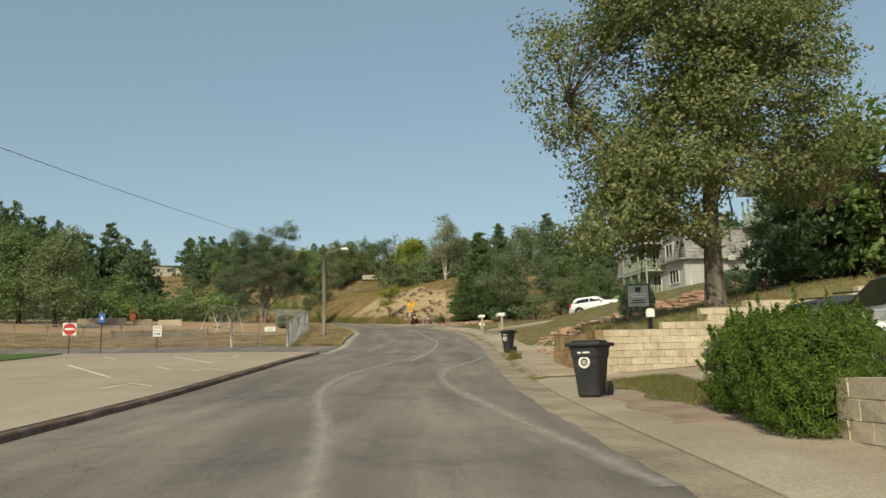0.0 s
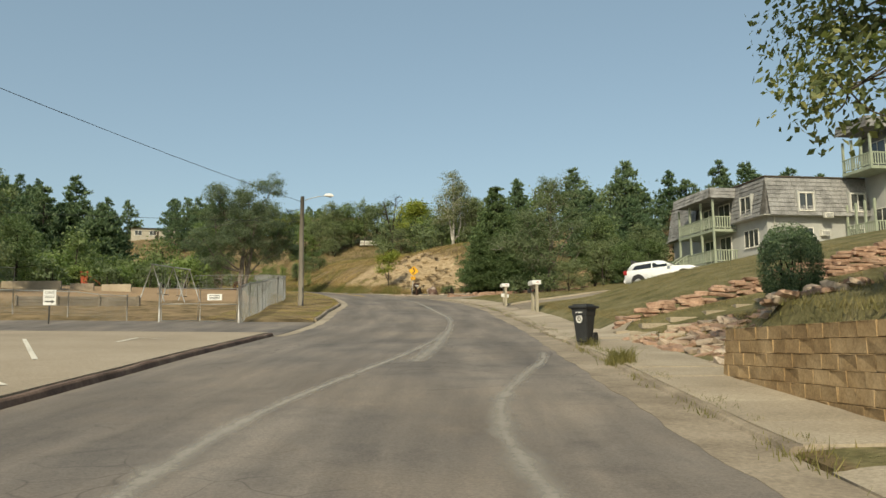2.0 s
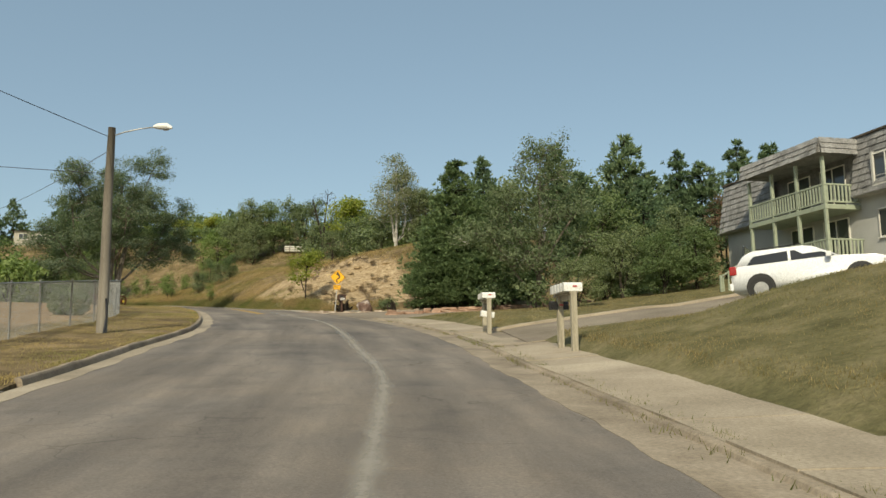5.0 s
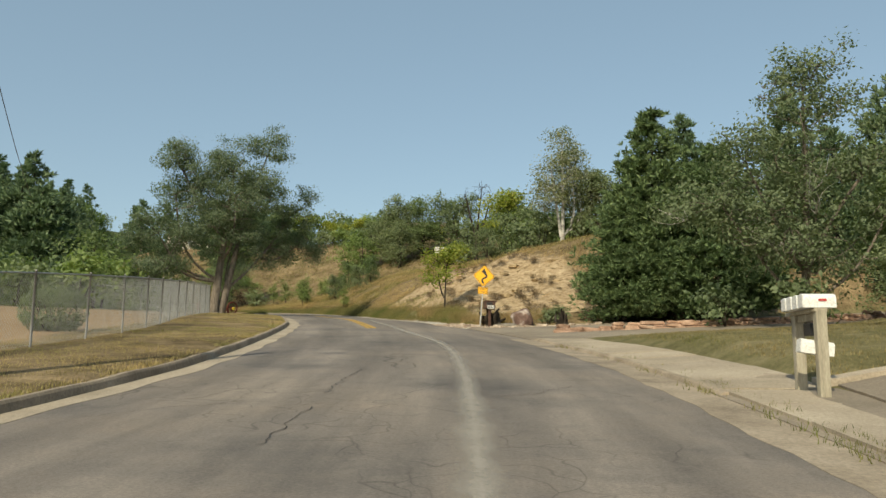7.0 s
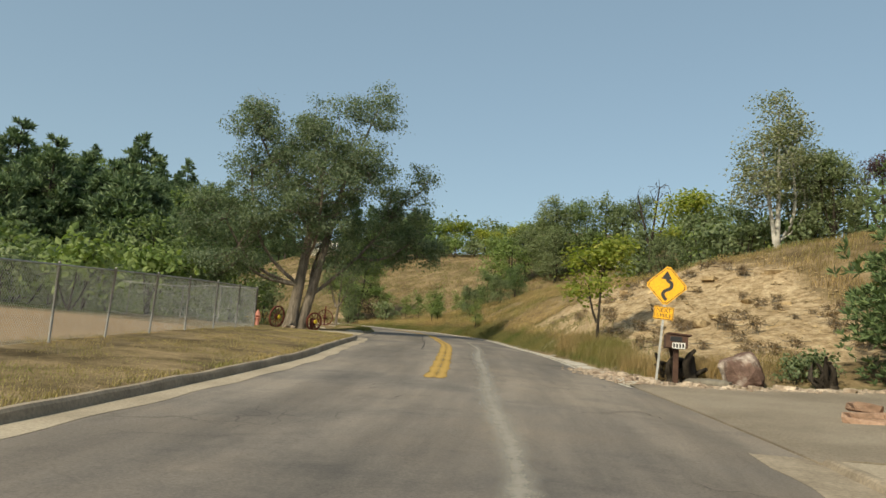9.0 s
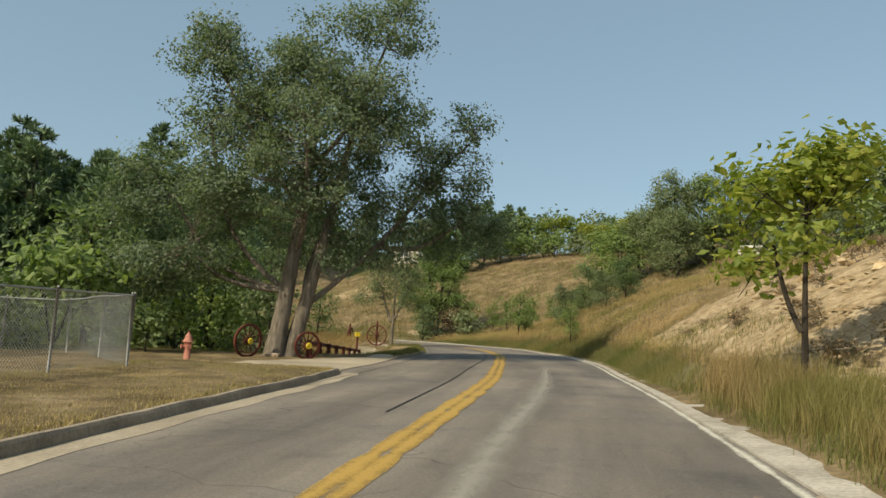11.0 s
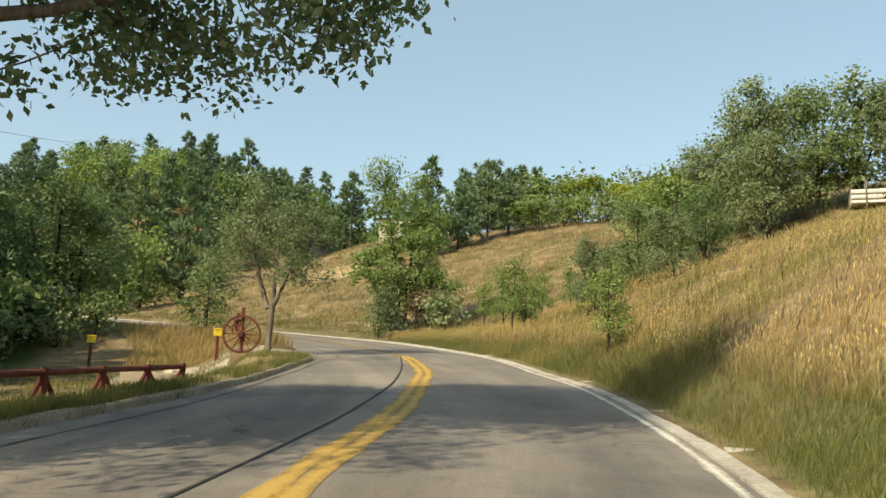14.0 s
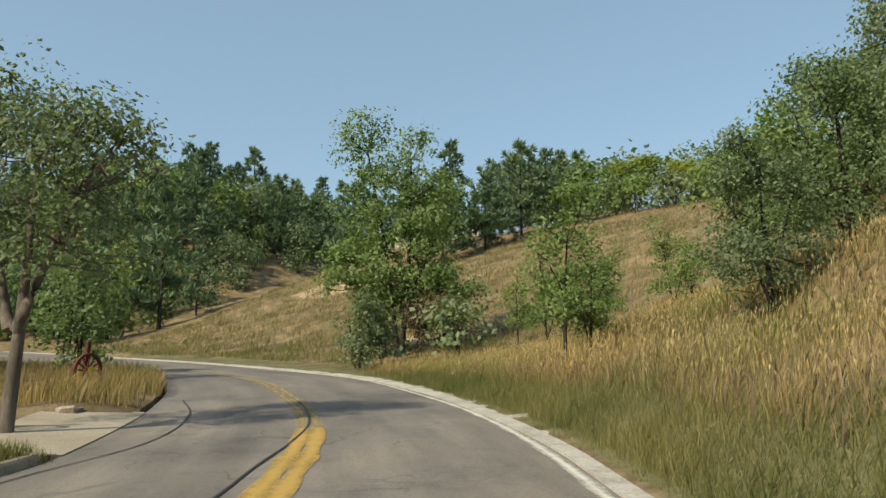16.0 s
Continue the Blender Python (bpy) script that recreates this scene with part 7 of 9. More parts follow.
# ---- cars ----
def car(name, label, m, paint_material, L=4.6, W=1.85, H=1.68):
    """A boxy sport utility vehicle, nose towards +x, standing on z = 0."""
    t = thing(name, label, "car", m)
    w = W / 2
    def shell(profile, half):
        bm = bmesh.new()
        rows = []
        for x, z, ins in profile:
            rows.append((x, z, ins))
        left = [bm.verts.new((x, -half + ins, z)) for x, z, ins in rows]
        right = [bm.verts.new((x, half - ins, z)) for x, z, ins in rows]
        n = len(rows)
        for i in range(n):
            j = (i + 1) % n
            bm.faces.new((left[i], left[j], right[j], right[i]))
        bm.faces.new(list(reversed(left)))
        bm.faces.new(right)
        bmesh.ops.recalc_face_normals(bm, faces=bm.faces)
        bmesh.ops.bevel(bm, geom=[e for e in bm.edges if e.is_manifold and e.calc_face_angle(0) > 0.5], offset=0.05, segments=3, affect="EDGES")
        for f in bm.faces:
            f.smooth = True
        return bm
    low = [(-L / 2, 0.4, 0.06), (-L / 2 + 0.08, 0.28, 0.04), (L / 2 - 0.15, 0.28, 0.06), (L / 2, 0.45, 0.1), (L / 2 - 0.05, 0.85, 0.1), (L / 2 - 0.45, 0.98, 0.04), (L / 2 - 1.35, 1.07, 0.0), (-L / 2 + 0.2, 1.1, 0.0), (-L / 2 + 0.02, 0.95, 0.02)]
    part("body", shell(low, w), paint_material, t)
    cab = [(-L / 2 + 0.12, 1.02, 0.06), (L / 2 - 1.3, 1.02, 0.06), (L / 2 - 2.1, H - 0.08, 0.2), (L / 2 - 2.4, H - 0.02, 0.22), (-L / 2 + 0.7, H, 0.22), (-L / 2 + 0.42, H - 0.1, 0.2)]
    cabin = part("cabin", shell(cab, w), paint_material, t)
    for sy in (-1, 1):
        bm = bmesh.new()
        q = [(-L / 2 + 0.5, 1.1, 0.095), (-L / 2 + 0.72, H - 0.18, 0.19), (-0.55, H - 0.14, 0.2), (-0.55, 1.1, 0.095)]
        bm.faces.new([bm.verts.new((x, sy * (w - i + 0.02), z)) for x, z, i in q])
        q = [(-0.47, 1.1, 0.095), (-0.47, H - 0.14, 0.2), (L / 2 - 2.15, H - 0.17, 0.2), (L / 2 - 1.5, 1.1, 0.095)]
        bm.faces.new([bm.verts.new((x, sy * (w - i + 0.02), z)) for x, z, i in q])
        part("side_glass", bm, CAR_GLASS, cabin)
        part("mirror", boxed(L / 2 - 1.75, L / 2 - 1.6, min(sy * (w + 0.02), sy * (w + 0.2)), max(sy * (w + 0.02), sy * (w + 0.2)), 1.05, 1.2, bevel=0.03), paint_material, t)
        part("tail_lamp", boxed(-L / 2 - 0.01, -L / 2 + 0.2, min(sy * (w - 0.22), sy * (w + 0.012)), max(sy * (w - 0.22), sy * (w + 0.012)), 0.85, 1.12, bevel=0.03), TAIL_RED, t, "red tail lamp")
        for x in (-L / 2 + 0.85, L / 2 - 0.9):
            bm = bmesh.new()
            tube(bm, [(x, sy * (w - 0.24), 0.35), (x, sy * (w + 0.01), 0.35)], 0.35, 22)
            wh = part("wheel", bm, RUBBER, t)
            bm = bmesh.new()
            tube(bm, [(x, sy * (w - 0.2), 0.35), (x, sy * (w + 0.02), 0.35)], [0.22, 0.21], 16)
            part("rim", bm, GALV, wh)
            bm = bmesh.new()
            tube(bm, [(x, sy * (w - 0.3), 0.4), (x, sy * (w + 0.004), 0.4)], 0.42, 22)
            part("wheel_arch", bm, SIGN_BLACK, t)
    bm = bmesh.new()
    up = Vector((H - 1.1, 0, 0.8)).normalized() * 0.02
    quad = []
    for k, sy in ((0.14, -1), (0.14, 1), (0.92, 1), (0.92, -1)):
        quad.append(bm.verts.new(Vector((L / 2 - 1.3 - 0.8 * k, sy * (w - 0.15 - 0.13 * k), 1.02 + (H - 1.1) * k)) + up))
    bm.faces.new(quad)
    part("windscreen", bm, CAR_GLASS, cabin)
    for sy in (-1, 1):
        part("headlamp", boxed(L / 2 - 0.3, L / 2 - 0.02, min(sy * (w - 0.48), sy * (w - 0.085)), max(sy * (w - 0.48), sy * (w - 0.085)), 0.72, 0.86, bevel=0.025), GALV, t, "clear glass headlamp")
    part("grille", boxed(L / 2 - 0.2, L / 2 - 0.0, -w + 0.55, w - 0.55, 0.6, 0.84, bevel=0.03), SIGN_BLACK, t)
    part("front_bumper", boxed(L / 2 - 0.25, L / 2 + 0.03, -w + 0.12, w - 0.12, 0.36, 0.54, bevel=0.05), SIGN_BLACK, t)
    part("number_plate", boxed(L / 2 + 0.03, L / 2 + 0.045, -0.16, 0.16, 0.4, 0.52), SIGN_WHITE, t)
    part("rear_glass", boxed(-L / 2 + 0.1, -L / 2 + 0.16, -w + 0.25, w - 0.25, 1.12, 1.48, bevel=0.02, m=Matrix.Translation((0.12, 0, 0)) @ Matrix.Rotation(radians(8), 4, "Y")), CAR_GLASS, cabin)
    part("rear_bumper", boxed(-L / 2 - 0.06, -L / 2 + 0.2, -w + 0.05, w - 0.05, 0.38, 0.62, bevel=0.04), paint_material if paint_material is CAR_WHITE else SIGN_BLACK, t)
    part("number_plate", boxed(-L / 2 - 0.075, -L / 2 - 0.06, -0.26, 0.26, 0.68, 0.82), SIGN_WHITE, t)
    for sy in (-1, 1):
        bm = bmesh.new()
        tube(bm, [(-L / 2 + 0.8, sy * (w - 0.3), H + 0.04), (L / 2 - 2.4, sy * (w - 0.3), H + 0.04)], 0.02, 6)
        part("roof_rail", bm, SIGN_BLACK, cabin)
    return t


cz = height_at(12.4, 65.9) - 0.12
CAR_SILVER = paint("car_silver", (0.42, 0.43, 0.44), 0.3, 0.6, 0.5, 0.1)
car("parked_car", "white sport utility car parked on the sloping driveway", pose(12.5, 65.3, cz + 0.2, 0, -4, -32), CAR_WHITE, 4.5, 1.82, 1.55)
cz = height_at(8.0, 18.0) + 0.03
car("parked_car", "dark grey sport utility car parked beside the block wall", pose(8.3, 18.0, cz, 0, 3, 184), CAR_GREY, 4.7, 1.9, 1.75)
car("parked_car", "silver sport utility car parked behind a juniper hedge", pose(9.0, 15.7, 1.52, 0, 1, 182), CAR_SILVER, 4.7, 1.9, 1.85)
p = strip("lawn_patch", 14.5, 21.6, lambda s: [-4.9 + 0.2 * np.sin(s * 2), -5.5, -6.1, np.interp(s, [14.5, 16.6, 17.2, 21.6], [-9, -9, -6.7, -6.9])], lambda s, d, x, y: height(x, y) + 0.05, GROUND, "structure", "patch of yellowing grass beside the driveway", 0.4, "grass patch")
for nm, val in (("lawn", 1.0), ("sand", 0.0), ("wood", 0.0), ("soil", 0.0)):
    a = p.data.attributes.new(nm, "FLOAT", "POINT")
    a.data.foreach_set("value", np.full(len(p.data.vertices), val, np.float32))
strip("gravel_patch", 12.4, 17.6, lambda s: [edge_right(s) - 0.75 + 0.15 * np.sin(s * 2.2), edge_right(s) - 1.3, edge_right(s) - 1.9, edge_right(s) - 2.5 + 0.25 * np.sin(s * 1.7 + 1)], lambda s, d, x, y: height(x, y) + 0.045, GRAVEL, "structure", "pinkish gravel and bare dirt beside the driveway", 0.35, "gravel")
strip("watered_lawn", 35, 46, lambda s: [40, 30, 19.6 + (s - 35) * 0.15], lambda s, d, x, y: road_z(s, edge_left(s)) + 0.2 + 0.018 * (d - edge_left(s)), GREEN_FIELD, "structure", "bright green watered lawn beyond the parking lot", 1.0, "lawn")


# ---- houses on the hills ----
def bungalow(x, y, turn, wide, deep, high, wall, roof, label, pitch=0.9, z=None, over=0.5):
    t = thing("house", label, "house", pose(x, y, (height_at(x, y) if z is None else z), 0, 0, turn))
    part("wall", boxed(-wide / 2, wide / 2, 0, deep, -2.0, high, bevel=0.02), wall, t)
    bm = bmesh.new()
    o = over
    v = [bm.verts.new(c) for c in ((-wide / 2 - o, -o, high), (wide / 2 + o, -o, high), (wide / 2 + o, deep + o, high), (-wide / 2 - o, deep + o, high), (-wide / 2 - o, deep / 2, high + pitch), (wide / 2 + o, deep / 2, high + pitch))]
    for f in ((0, 1, 5, 4), (2, 3, 4, 5), (0, 4, 3), (1, 2, 5), (3, 2, 1, 0)):
        bm.faces.new([v[i] for i in f])
    part("roof", bm, roof, t)
    n = max(2, int(wide / 3))
    for i in range(n):
        x0 = -wide / 2 + wide * (i + 0.25) / n
        window(t, x0, x0 + wide / n * 0.5, 0.9, min(2.1, high - 0.2), -0.002)
    part("door", boxed(wide * 0.04, wide * 0.04 + 0.95, -0.05, 0.01, 0.0, 2.05, bevel=0.01), DARK_WALL, t)
    return t


bungalow(-72, 212, 18, 10, 7, 2.7, STUCCO_CREAM, DARK_WALL, "low white bungalow with dark roof on the hillside", 0.5)
bungalow(-27, 215, 6, 15, 8, 4.6, DARK_WALL, ROOF_BROWN, "dark brown house above the trees", 1.6, 29.5, 0.9)
bungalow(-40, 232, 10, 11, 7, 3.0, STUCCO_CREAM, ROOF_BROWN, "pale house half hidden by trees", 1.0)
bungalow(25, 36, 25, 9, 7, 2.5, DARK_WALL, ROOF_BROWN, "dark house with a rusty brown roof behind trees", 1.8, None, 1.2)
wz = height_at(-16.0, 176.2) + 0.1
t = thing("white_trailer", "low weathered white trailer behind the hilltop grass", "trailer", pose(-16.0, 176.2, wz, 0, 0, 8))
part("body", boxed(-1.7, 1.7, 0, 2.0, 0.25, 1.15, bevel=0.05), FRAME_WHITE, t)
for k in range(5):
    part("slat", boxed(-1.7, 1.7, -0.04, 0.0, 0.3 + k * 0.17, 0.4 + k * 0.17, bevel=0.008), OLD_PLANK if k % 2 else FRAME_WHITE, t)
part("stake", boxed(-0.9, -0.8, -0.12, -0.04, 0, 1.75), OLD_PLANK, t)


# ---- wagon wheels, farm fence, boxes, hydrant ----
def wagon_wheel(x, y, turn, r, label, z=None, tilt=8, hub=HUB_YELLOW, stand=False):
    z = (height_at(x, y) if z is None else z)
    t = thing("wagon_wheel", label, "wagon wheel", pose(x, y, z - 0.03, tilt, 0, turn), "old wagon wheels")
    bm = bmesh.new()
    n = 36
    for i in range(n):
        a0, a1 = 2 * math.pi * i / n, 2 * math.pi * (i + 1) / n
        q = [(ra * math.cos(a), d, r + ra * math.sin(a)) for a in (a0, a1) for ra in (r, r - 0.08) for d in (-0.04, 0.04)]
        v = [bm.verts.new(p) for p in q]
        for f in ((0, 1, 5, 4), (2, 6, 7, 3), (0, 4, 6, 2), (1, 3, 7, 5)):
            bm.faces.new([v[k] for k in f])
    bmesh.ops.remove_doubles(bm, verts=bm.verts, dist=0.002)
    bmesh.ops.recalc_face_normals(bm, faces=bm.faces)
    part("rim", bm, BARN_RED, t)
    for i in range(12):
        a = 2 * math.pi * i / 12
        bm = bmesh.new()
        tube(bm, [(0.08 * math.cos(a), 0, r + 0.08 * math.sin(a)), ((r - 0.06) * math.cos(a), 0, r + (r - 0.06) * math.sin(a))], [0.026, 0.02], 6)
        part("spoke", bm, BARN_RED, t)
    bm = bmesh.new()
    tube(bm, [(0, -0.16, r), (0, -0.1, r), (0, 0.12, r)], [0.08, 0.11, 0.11], 14)
    part("hub", bm, BARN_RED, t)
    if hub:
        bm = bmesh.new()
        tube(bm, [(0, -0.19, r), (0, -0.15, r)], [0.1, 0.13], 16)
        part("hub_cap", bm, hub, t, "yellow painted hub cap")
    if stand:
        part("stake", boxed(-0.06, 0.06, 0.06, 0.16, -0.2, 2 * r + 0.3, bevel=0.01), BARN_RED, t)
    return t


wagon_wheel(-27.3, 118.3, face_to(-27.75, 118.3, -12, 104) + 32, 0.64, "dark red wagon wheel with yellow hub by the drive")
wagon_wheel(-25.7, 119.9, face_to(-25.7, 119.9, -14, 108) + 20, 0.54, "dark red wagon wheel with yellow hub beside the cottonwood", None, 8)
wagon_wheel(-37.0, 143.0, face_to(-37.0, 143.0, -29, 131), 0.72, "large dark red wagon wheel against a small tree", None, 4, None, True)
wagon_wheel(-44.24, 150.35, face_to(-44.24, 150.35, -30, 143) + 35, 0.5, "dark red wagon wheel with pale hub at the roadside", None, 6, HUB_YELLOW, True)

t = thing("rail_fence", "low dark red timber rail fence with crossed braces", "fence")
A, B = Vector((-26.4, 121.0, 0)), Vector((-35.9, 139.2, 0))
nb = 7
pz = lambda u: height_at(A.x + (B.x - A.x) * u, A.y + (B.y - A.y) * u)
tz = lambda u: 10.68 + 0.6 * u
for i in range(nb + 1):
    q = A.lerp(B, i / nb)
    g = tz(i / nb) - 0.62
    part("post", boxed(q.x - 0.07, q.x + 0.07, q.y - 0.07, q.y + 0.07, min(pz(i / nb), g) - 0.3, g + 0.72, bevel=0.012), BARN_RED, t)
    if i < nb:
        q2, g2 = A.lerp(B, (i + 1) / nb), tz((i + 1) / nb) - 0.62
        bm = bmesh.new()
        tube(bm, [(q.x, q.y, g + 0.62), (q2.x, q2.y, g2 + 0.62)], 0.085, 6)
        part("rail", bm, BARN_RED, t)
    for k in (-1, 1):
        e = A.lerp(B, min(max((i + k * 0.28) / nb, 0), 1))
        if (e - q).length > 0.1:
            bm = bmesh.new()
            tube(bm, [(q.x, q.y, g + 0.6), (e.x, e.y, height_at(e.x, e.y) + 0.02)], 0.06, 5)
            part("brace", bm, BARN_RED, t)
for x, y, h in ((-45.0, 142.6, 12.14), (-39.4, 144.2, 12.55)):
    g = height_at(x, y)
    h = h - g
    t = thing("yellow_box", "yellow box on a dark red post", "post box", pose(x, y, g, 0, 0, face_to(x, y, -20, 125)), "yellow boxes on posts")
    part("post", boxed(-0.06, 0.06, -0.06, 0.06, -0.3, h, bevel=0.01), BARN_RED, t)
    bm = boxed(-0.17, 0.17, -0.15, 0.25, h, h + 0.28, bevel=0.03)
    part("box", bm, HUB_YELLOW, t)
    part("box_lid", boxed(-0.19, 0.19, -0.18, 0.27, h + 0.25, h + 0.31, bevel=0.02), HUB_YELLOW, t)
g = height_at(-25.5, 113.5)
t = thing("fire_hydrant", "faded red fire hydrant on the dry verge", "fire hydrant", pose(-25.5, 113.5, g, 0, 0, -30))
bm = bmesh.new()
tube(bm, [(0, 0, -0.1), (0, 0, 0.06), (0, 0, 0.08), (0, 0, 0.5), (0, 0, 0.62)], [0.15, 0.15, 0.105, 0.1, 0.12], 14)
part("barrel", bm, HYDRANT_RED, t)
bm = bmesh.new()
tube(bm, [(0, 0, 0.62), (0, 0, 0.66), (0, 0, 0.7), (0, 0, 0.82), (0, 0, 0.88), (0, 0, 0.96)], [0.17, 0.17, 0.13, 0.1, 0.05, 0.03], 14)
part("bonnet", bm, HYDRANT_RED, t)
for a in (-90, 0, 180):
    bm = bmesh.new()
    c, s_ = math.cos(radians(a)), math.sin(radians(a))
    tube(bm, [(0, 0, 0.48), (0.16 * c, 0.16 * s_, 0.48), (0.21 * c, 0.21 * s_, 0.48)], [0.06, 0.06, 0.075], 10)
    part("nozzle", bm, HYDRANT_RED, t)
for x, y, k, sc in ((-26.9, 119.4, 0, 1.0), (-28.2, 121.4, 2, 1.0), (-38.6, 146.2, 1, 1.2), (-45.4, 149.4, 3, 0.9), (-40.6, 143.2, 2, 0.9), (-31.2, 127.5, 4, 1.1)):
    o = tagged(new("border_stone", ROCKS[k]), "pale rough stone beside the drive", "stone")
    o.matrix_basis = pose(x, y, height_at(x, y) - 0.04, 0, 0, 40 * k)
    o.scale = (sc, sc, sc)
t = thing("concrete_slabs", "old pale concrete slabs in the grass", "slabs", pose(-37.5, 139.5, height_at(-37.5, 139.5), 0, 0, 30))
part("slab", boxed(-1.0, 1.0, -0.5, 0.5, -0.1, 0.4, bevel=0.03), CONCRETE, t)
part("slab", boxed(-1.4, 0.2, 0.7, 1.3, -0.1, 0.25, bevel=0.03), CONCRETE, t)

# ---- boulder, stumps and rubble at the bank's foot ----
bm = bmesh.new()
bmesh.ops.create_icosphere(bm, subdivisions=3, radius=1.0)
r = random.Random(9)
for v in bm.verts:
    k = 1 + 0.3 * noise.noise(v.co * 1.1 + Vector((3, 1, 0))) + 0.16 * noise.noise(v.co * 2.7) + 0.07 * noise.noise(v.co * 7.0)
    v.co = Vector((v.co.x * 0.53 * k, v.co.y * 0.48 * k, max(v.co.z, -0.6) * 0.56 * k))
ob = tagged(part("boulder", bm, BOULDER), "rugged dark reddish boulder with white lichen at the bank foot", "boulder")
ob.matrix_basis = pose(-2.15, 98.85, height_at(-2.15, 98.85) + 0.28, 0, 0, 20)
for x, y, s_ in ((-3.5, 99.2, 1.0), (-0.15, 99.1, 0.8), (-3.95, 99.2, 0.8)):
    bm = bmesh.new()
    rr = np.random.default_rng(int(y * 10))
    for k in range(7):
        a = rr.uniform(0, 6.28)
        limb(bm, (0, 0, 0), (math.cos(a) * 0.5 * s_, math.sin(a) * 0.5 * s_, rr.uniform(0.3, 1.0) * s_), 0.13 * s_, 0.05 * s_, rr, 6, 0.25, 5)
    tube(bm, [(0, 0, -0.2), (0, 0, 0.4 * s_), (0.05, 0, 0.7 * s_)], [0.28 * s_, 0.2 * s_, 0.1 * s_], 8)
    ob = tagged(part("tree_stump", bm, BARK_DARK), "gnarled dark tree stump beside the side street", "stump")
    ob.matrix_basis = pose(x, y, height_at(x, y))
for x, y, a, L in ((-3.0, 98.35, -14, 1.1), (-2.95, 98.75, -24, 1.2)):
    bm = bmesh.new()
    tube(bm, [(-L / 2, 0, 0.08), (0, 0.03, 0.1), (L / 2, 0, 0.08)], [0.09, 0.1, 0.08], 8)
    ob = tagged(part("log", bm, POLE_WOOD), "short weathered log on the ground", "log")
    ob.matrix_basis = pose(x, y, height_at(x, y), 0, 0, a)


def scatter_stones(name, spots, size, material, label, seed, up=-0.02):
    """Uncounted small stones as one sheet of real geometry."""
    rng = np.random.default_rng(seed)
    base = np.array([(-1, -1, 0), (1, -1, 0), (1, 1, 0), (-1, 1, 0), (-0.6, -0.7, 1), (0.7, -0.5, 0.9), (0.5, 0.7, 1.1), (-0.7, 0.5, 0.8)], float)
    quads = np.array([(0, 1, 5, 4), (1, 2, 6, 5), (2, 3, 7, 6), (3, 0, 4, 7), (4, 5, 6, 7)])
    x, y = spots
    z = height(x, y)
    n = len(x)
    s_ = size * rng.uniform(0.4, 1.6, n)
    a = rng.uniform(0, 6.28, n)
    v = base[None] * np.stack([s_ * rng.uniform(0.7, 1.4, n), s_, s_ * rng.uniform(0.35, 0.8, n)], 1)[:, None, :] * rng.uniform(0.75, 1.25, (n, 8, 1))
    vx = v[..., 0] * np.cos(a)[:, None] - v[..., 1] * np.sin(a)[:, None] + x[:, None]
    vy = v[..., 0] * np.sin(a)[:, None] + v[..., 1] * np.cos(a)[:, None] + y[:, None]
    vz = v[..., 2] + z[:, None] + up
    V = np.stack([vx, vy, vz], -1).reshape(-1, 3)
    F = (quads[None] + np.arange(n)[:, None, None] * 8).reshape(-1, 4)
    return tagged(new(name, mesh_of(name, V, F, material)), label, "stones", "", "stuff")


rg = np.random.default_rng(4)
n = 1500
edge_of_street = np.array([(-6.6, 102.3), (-5.6, 100.3), (-4.5, 98.5), (-2.4, 98.0), (1.0, 98.7), (6.0, 99.8)])
u = rg.uniform(0, 5, n) ** 1.0
bx, by = np.interp(u, range(6), edge_of_street[:, 0]), np.interp(u, range(6), edge_of_street[:, 1])
scatter_stones("rubble", (bx + rg.normal(0, 0.36, n), by + rg.normal(0, 0.3, n)), 0.042, ROCK, "pale rubble along the foot of the bank", 1, 0.015)
shapes = [stone_mesh(700 + i, 0.24, 0.17, 0.09, ROCK, 0.3) for i in range(4)]
for i in range(46):
    u = rg.uniform(0.6, 4.4)
    x, y = float(np.interp(u, range(6), edge_of_street[:, 0]) + rg.normal(0, 0.25)), float(np.interp(u, range(6), edge_of_street[:, 1]) + rg.normal(0, 0.16))
    o = tagged(new("stone", shapes[i % 4]), "pale flat stone at the edge of the side street", "stone", "stones edging the side street")
    o.matrix_basis = pose(x, y, height_at(x, y), 0, 0, rg.uniform(0, 360)) @ Matrix.Scale(rg.uniform(0.6, 1.4), 4)
n = 2600
s_, e_ = rg.uniform(102, 128, n), rg.uniform(1.5, 12, n)
xy = spot(s_, edge_right(s_) - e_)
scatter_stones("bank_stones", xy, 0.05, ROCK_TAN, "loose tan stones on the cut bank", 2)
n = 500
s_ = rg.uniform(24, 86, n)
scatter_stones("gutter_grit", spot(s_, edge_right(s_) + rg.normal(0.15, 0.25, n)), 0.018, KERB_BROWN, "dark grit and leaf litter in the gutter", 3)
# rock ledges that stand out of the bank
for i in range(22):
    s0, e0 = rg.uniform(106, 125), rg.uniform(5.0, 10.5)
    x, y = (float(v) for v in spot(s0, float(edge_right(s0)) - e0))
    o = tagged(new("rock_ledge", stone_mesh(400 + i, rg.uniform(0.4, 1.1), rg.uniform(0.3, 0.7), rg.uniform(0.15, 0.35), ROCK_TAN, 0.3)), "tan sandstone ledge jutting from the bank", "rock")
    o.matrix_basis = pose(x, y, height_at(x, y) - 0.14, rg.uniform(-8, 8), rg.uniform(-8, 8), rg.uniform(20, 70))

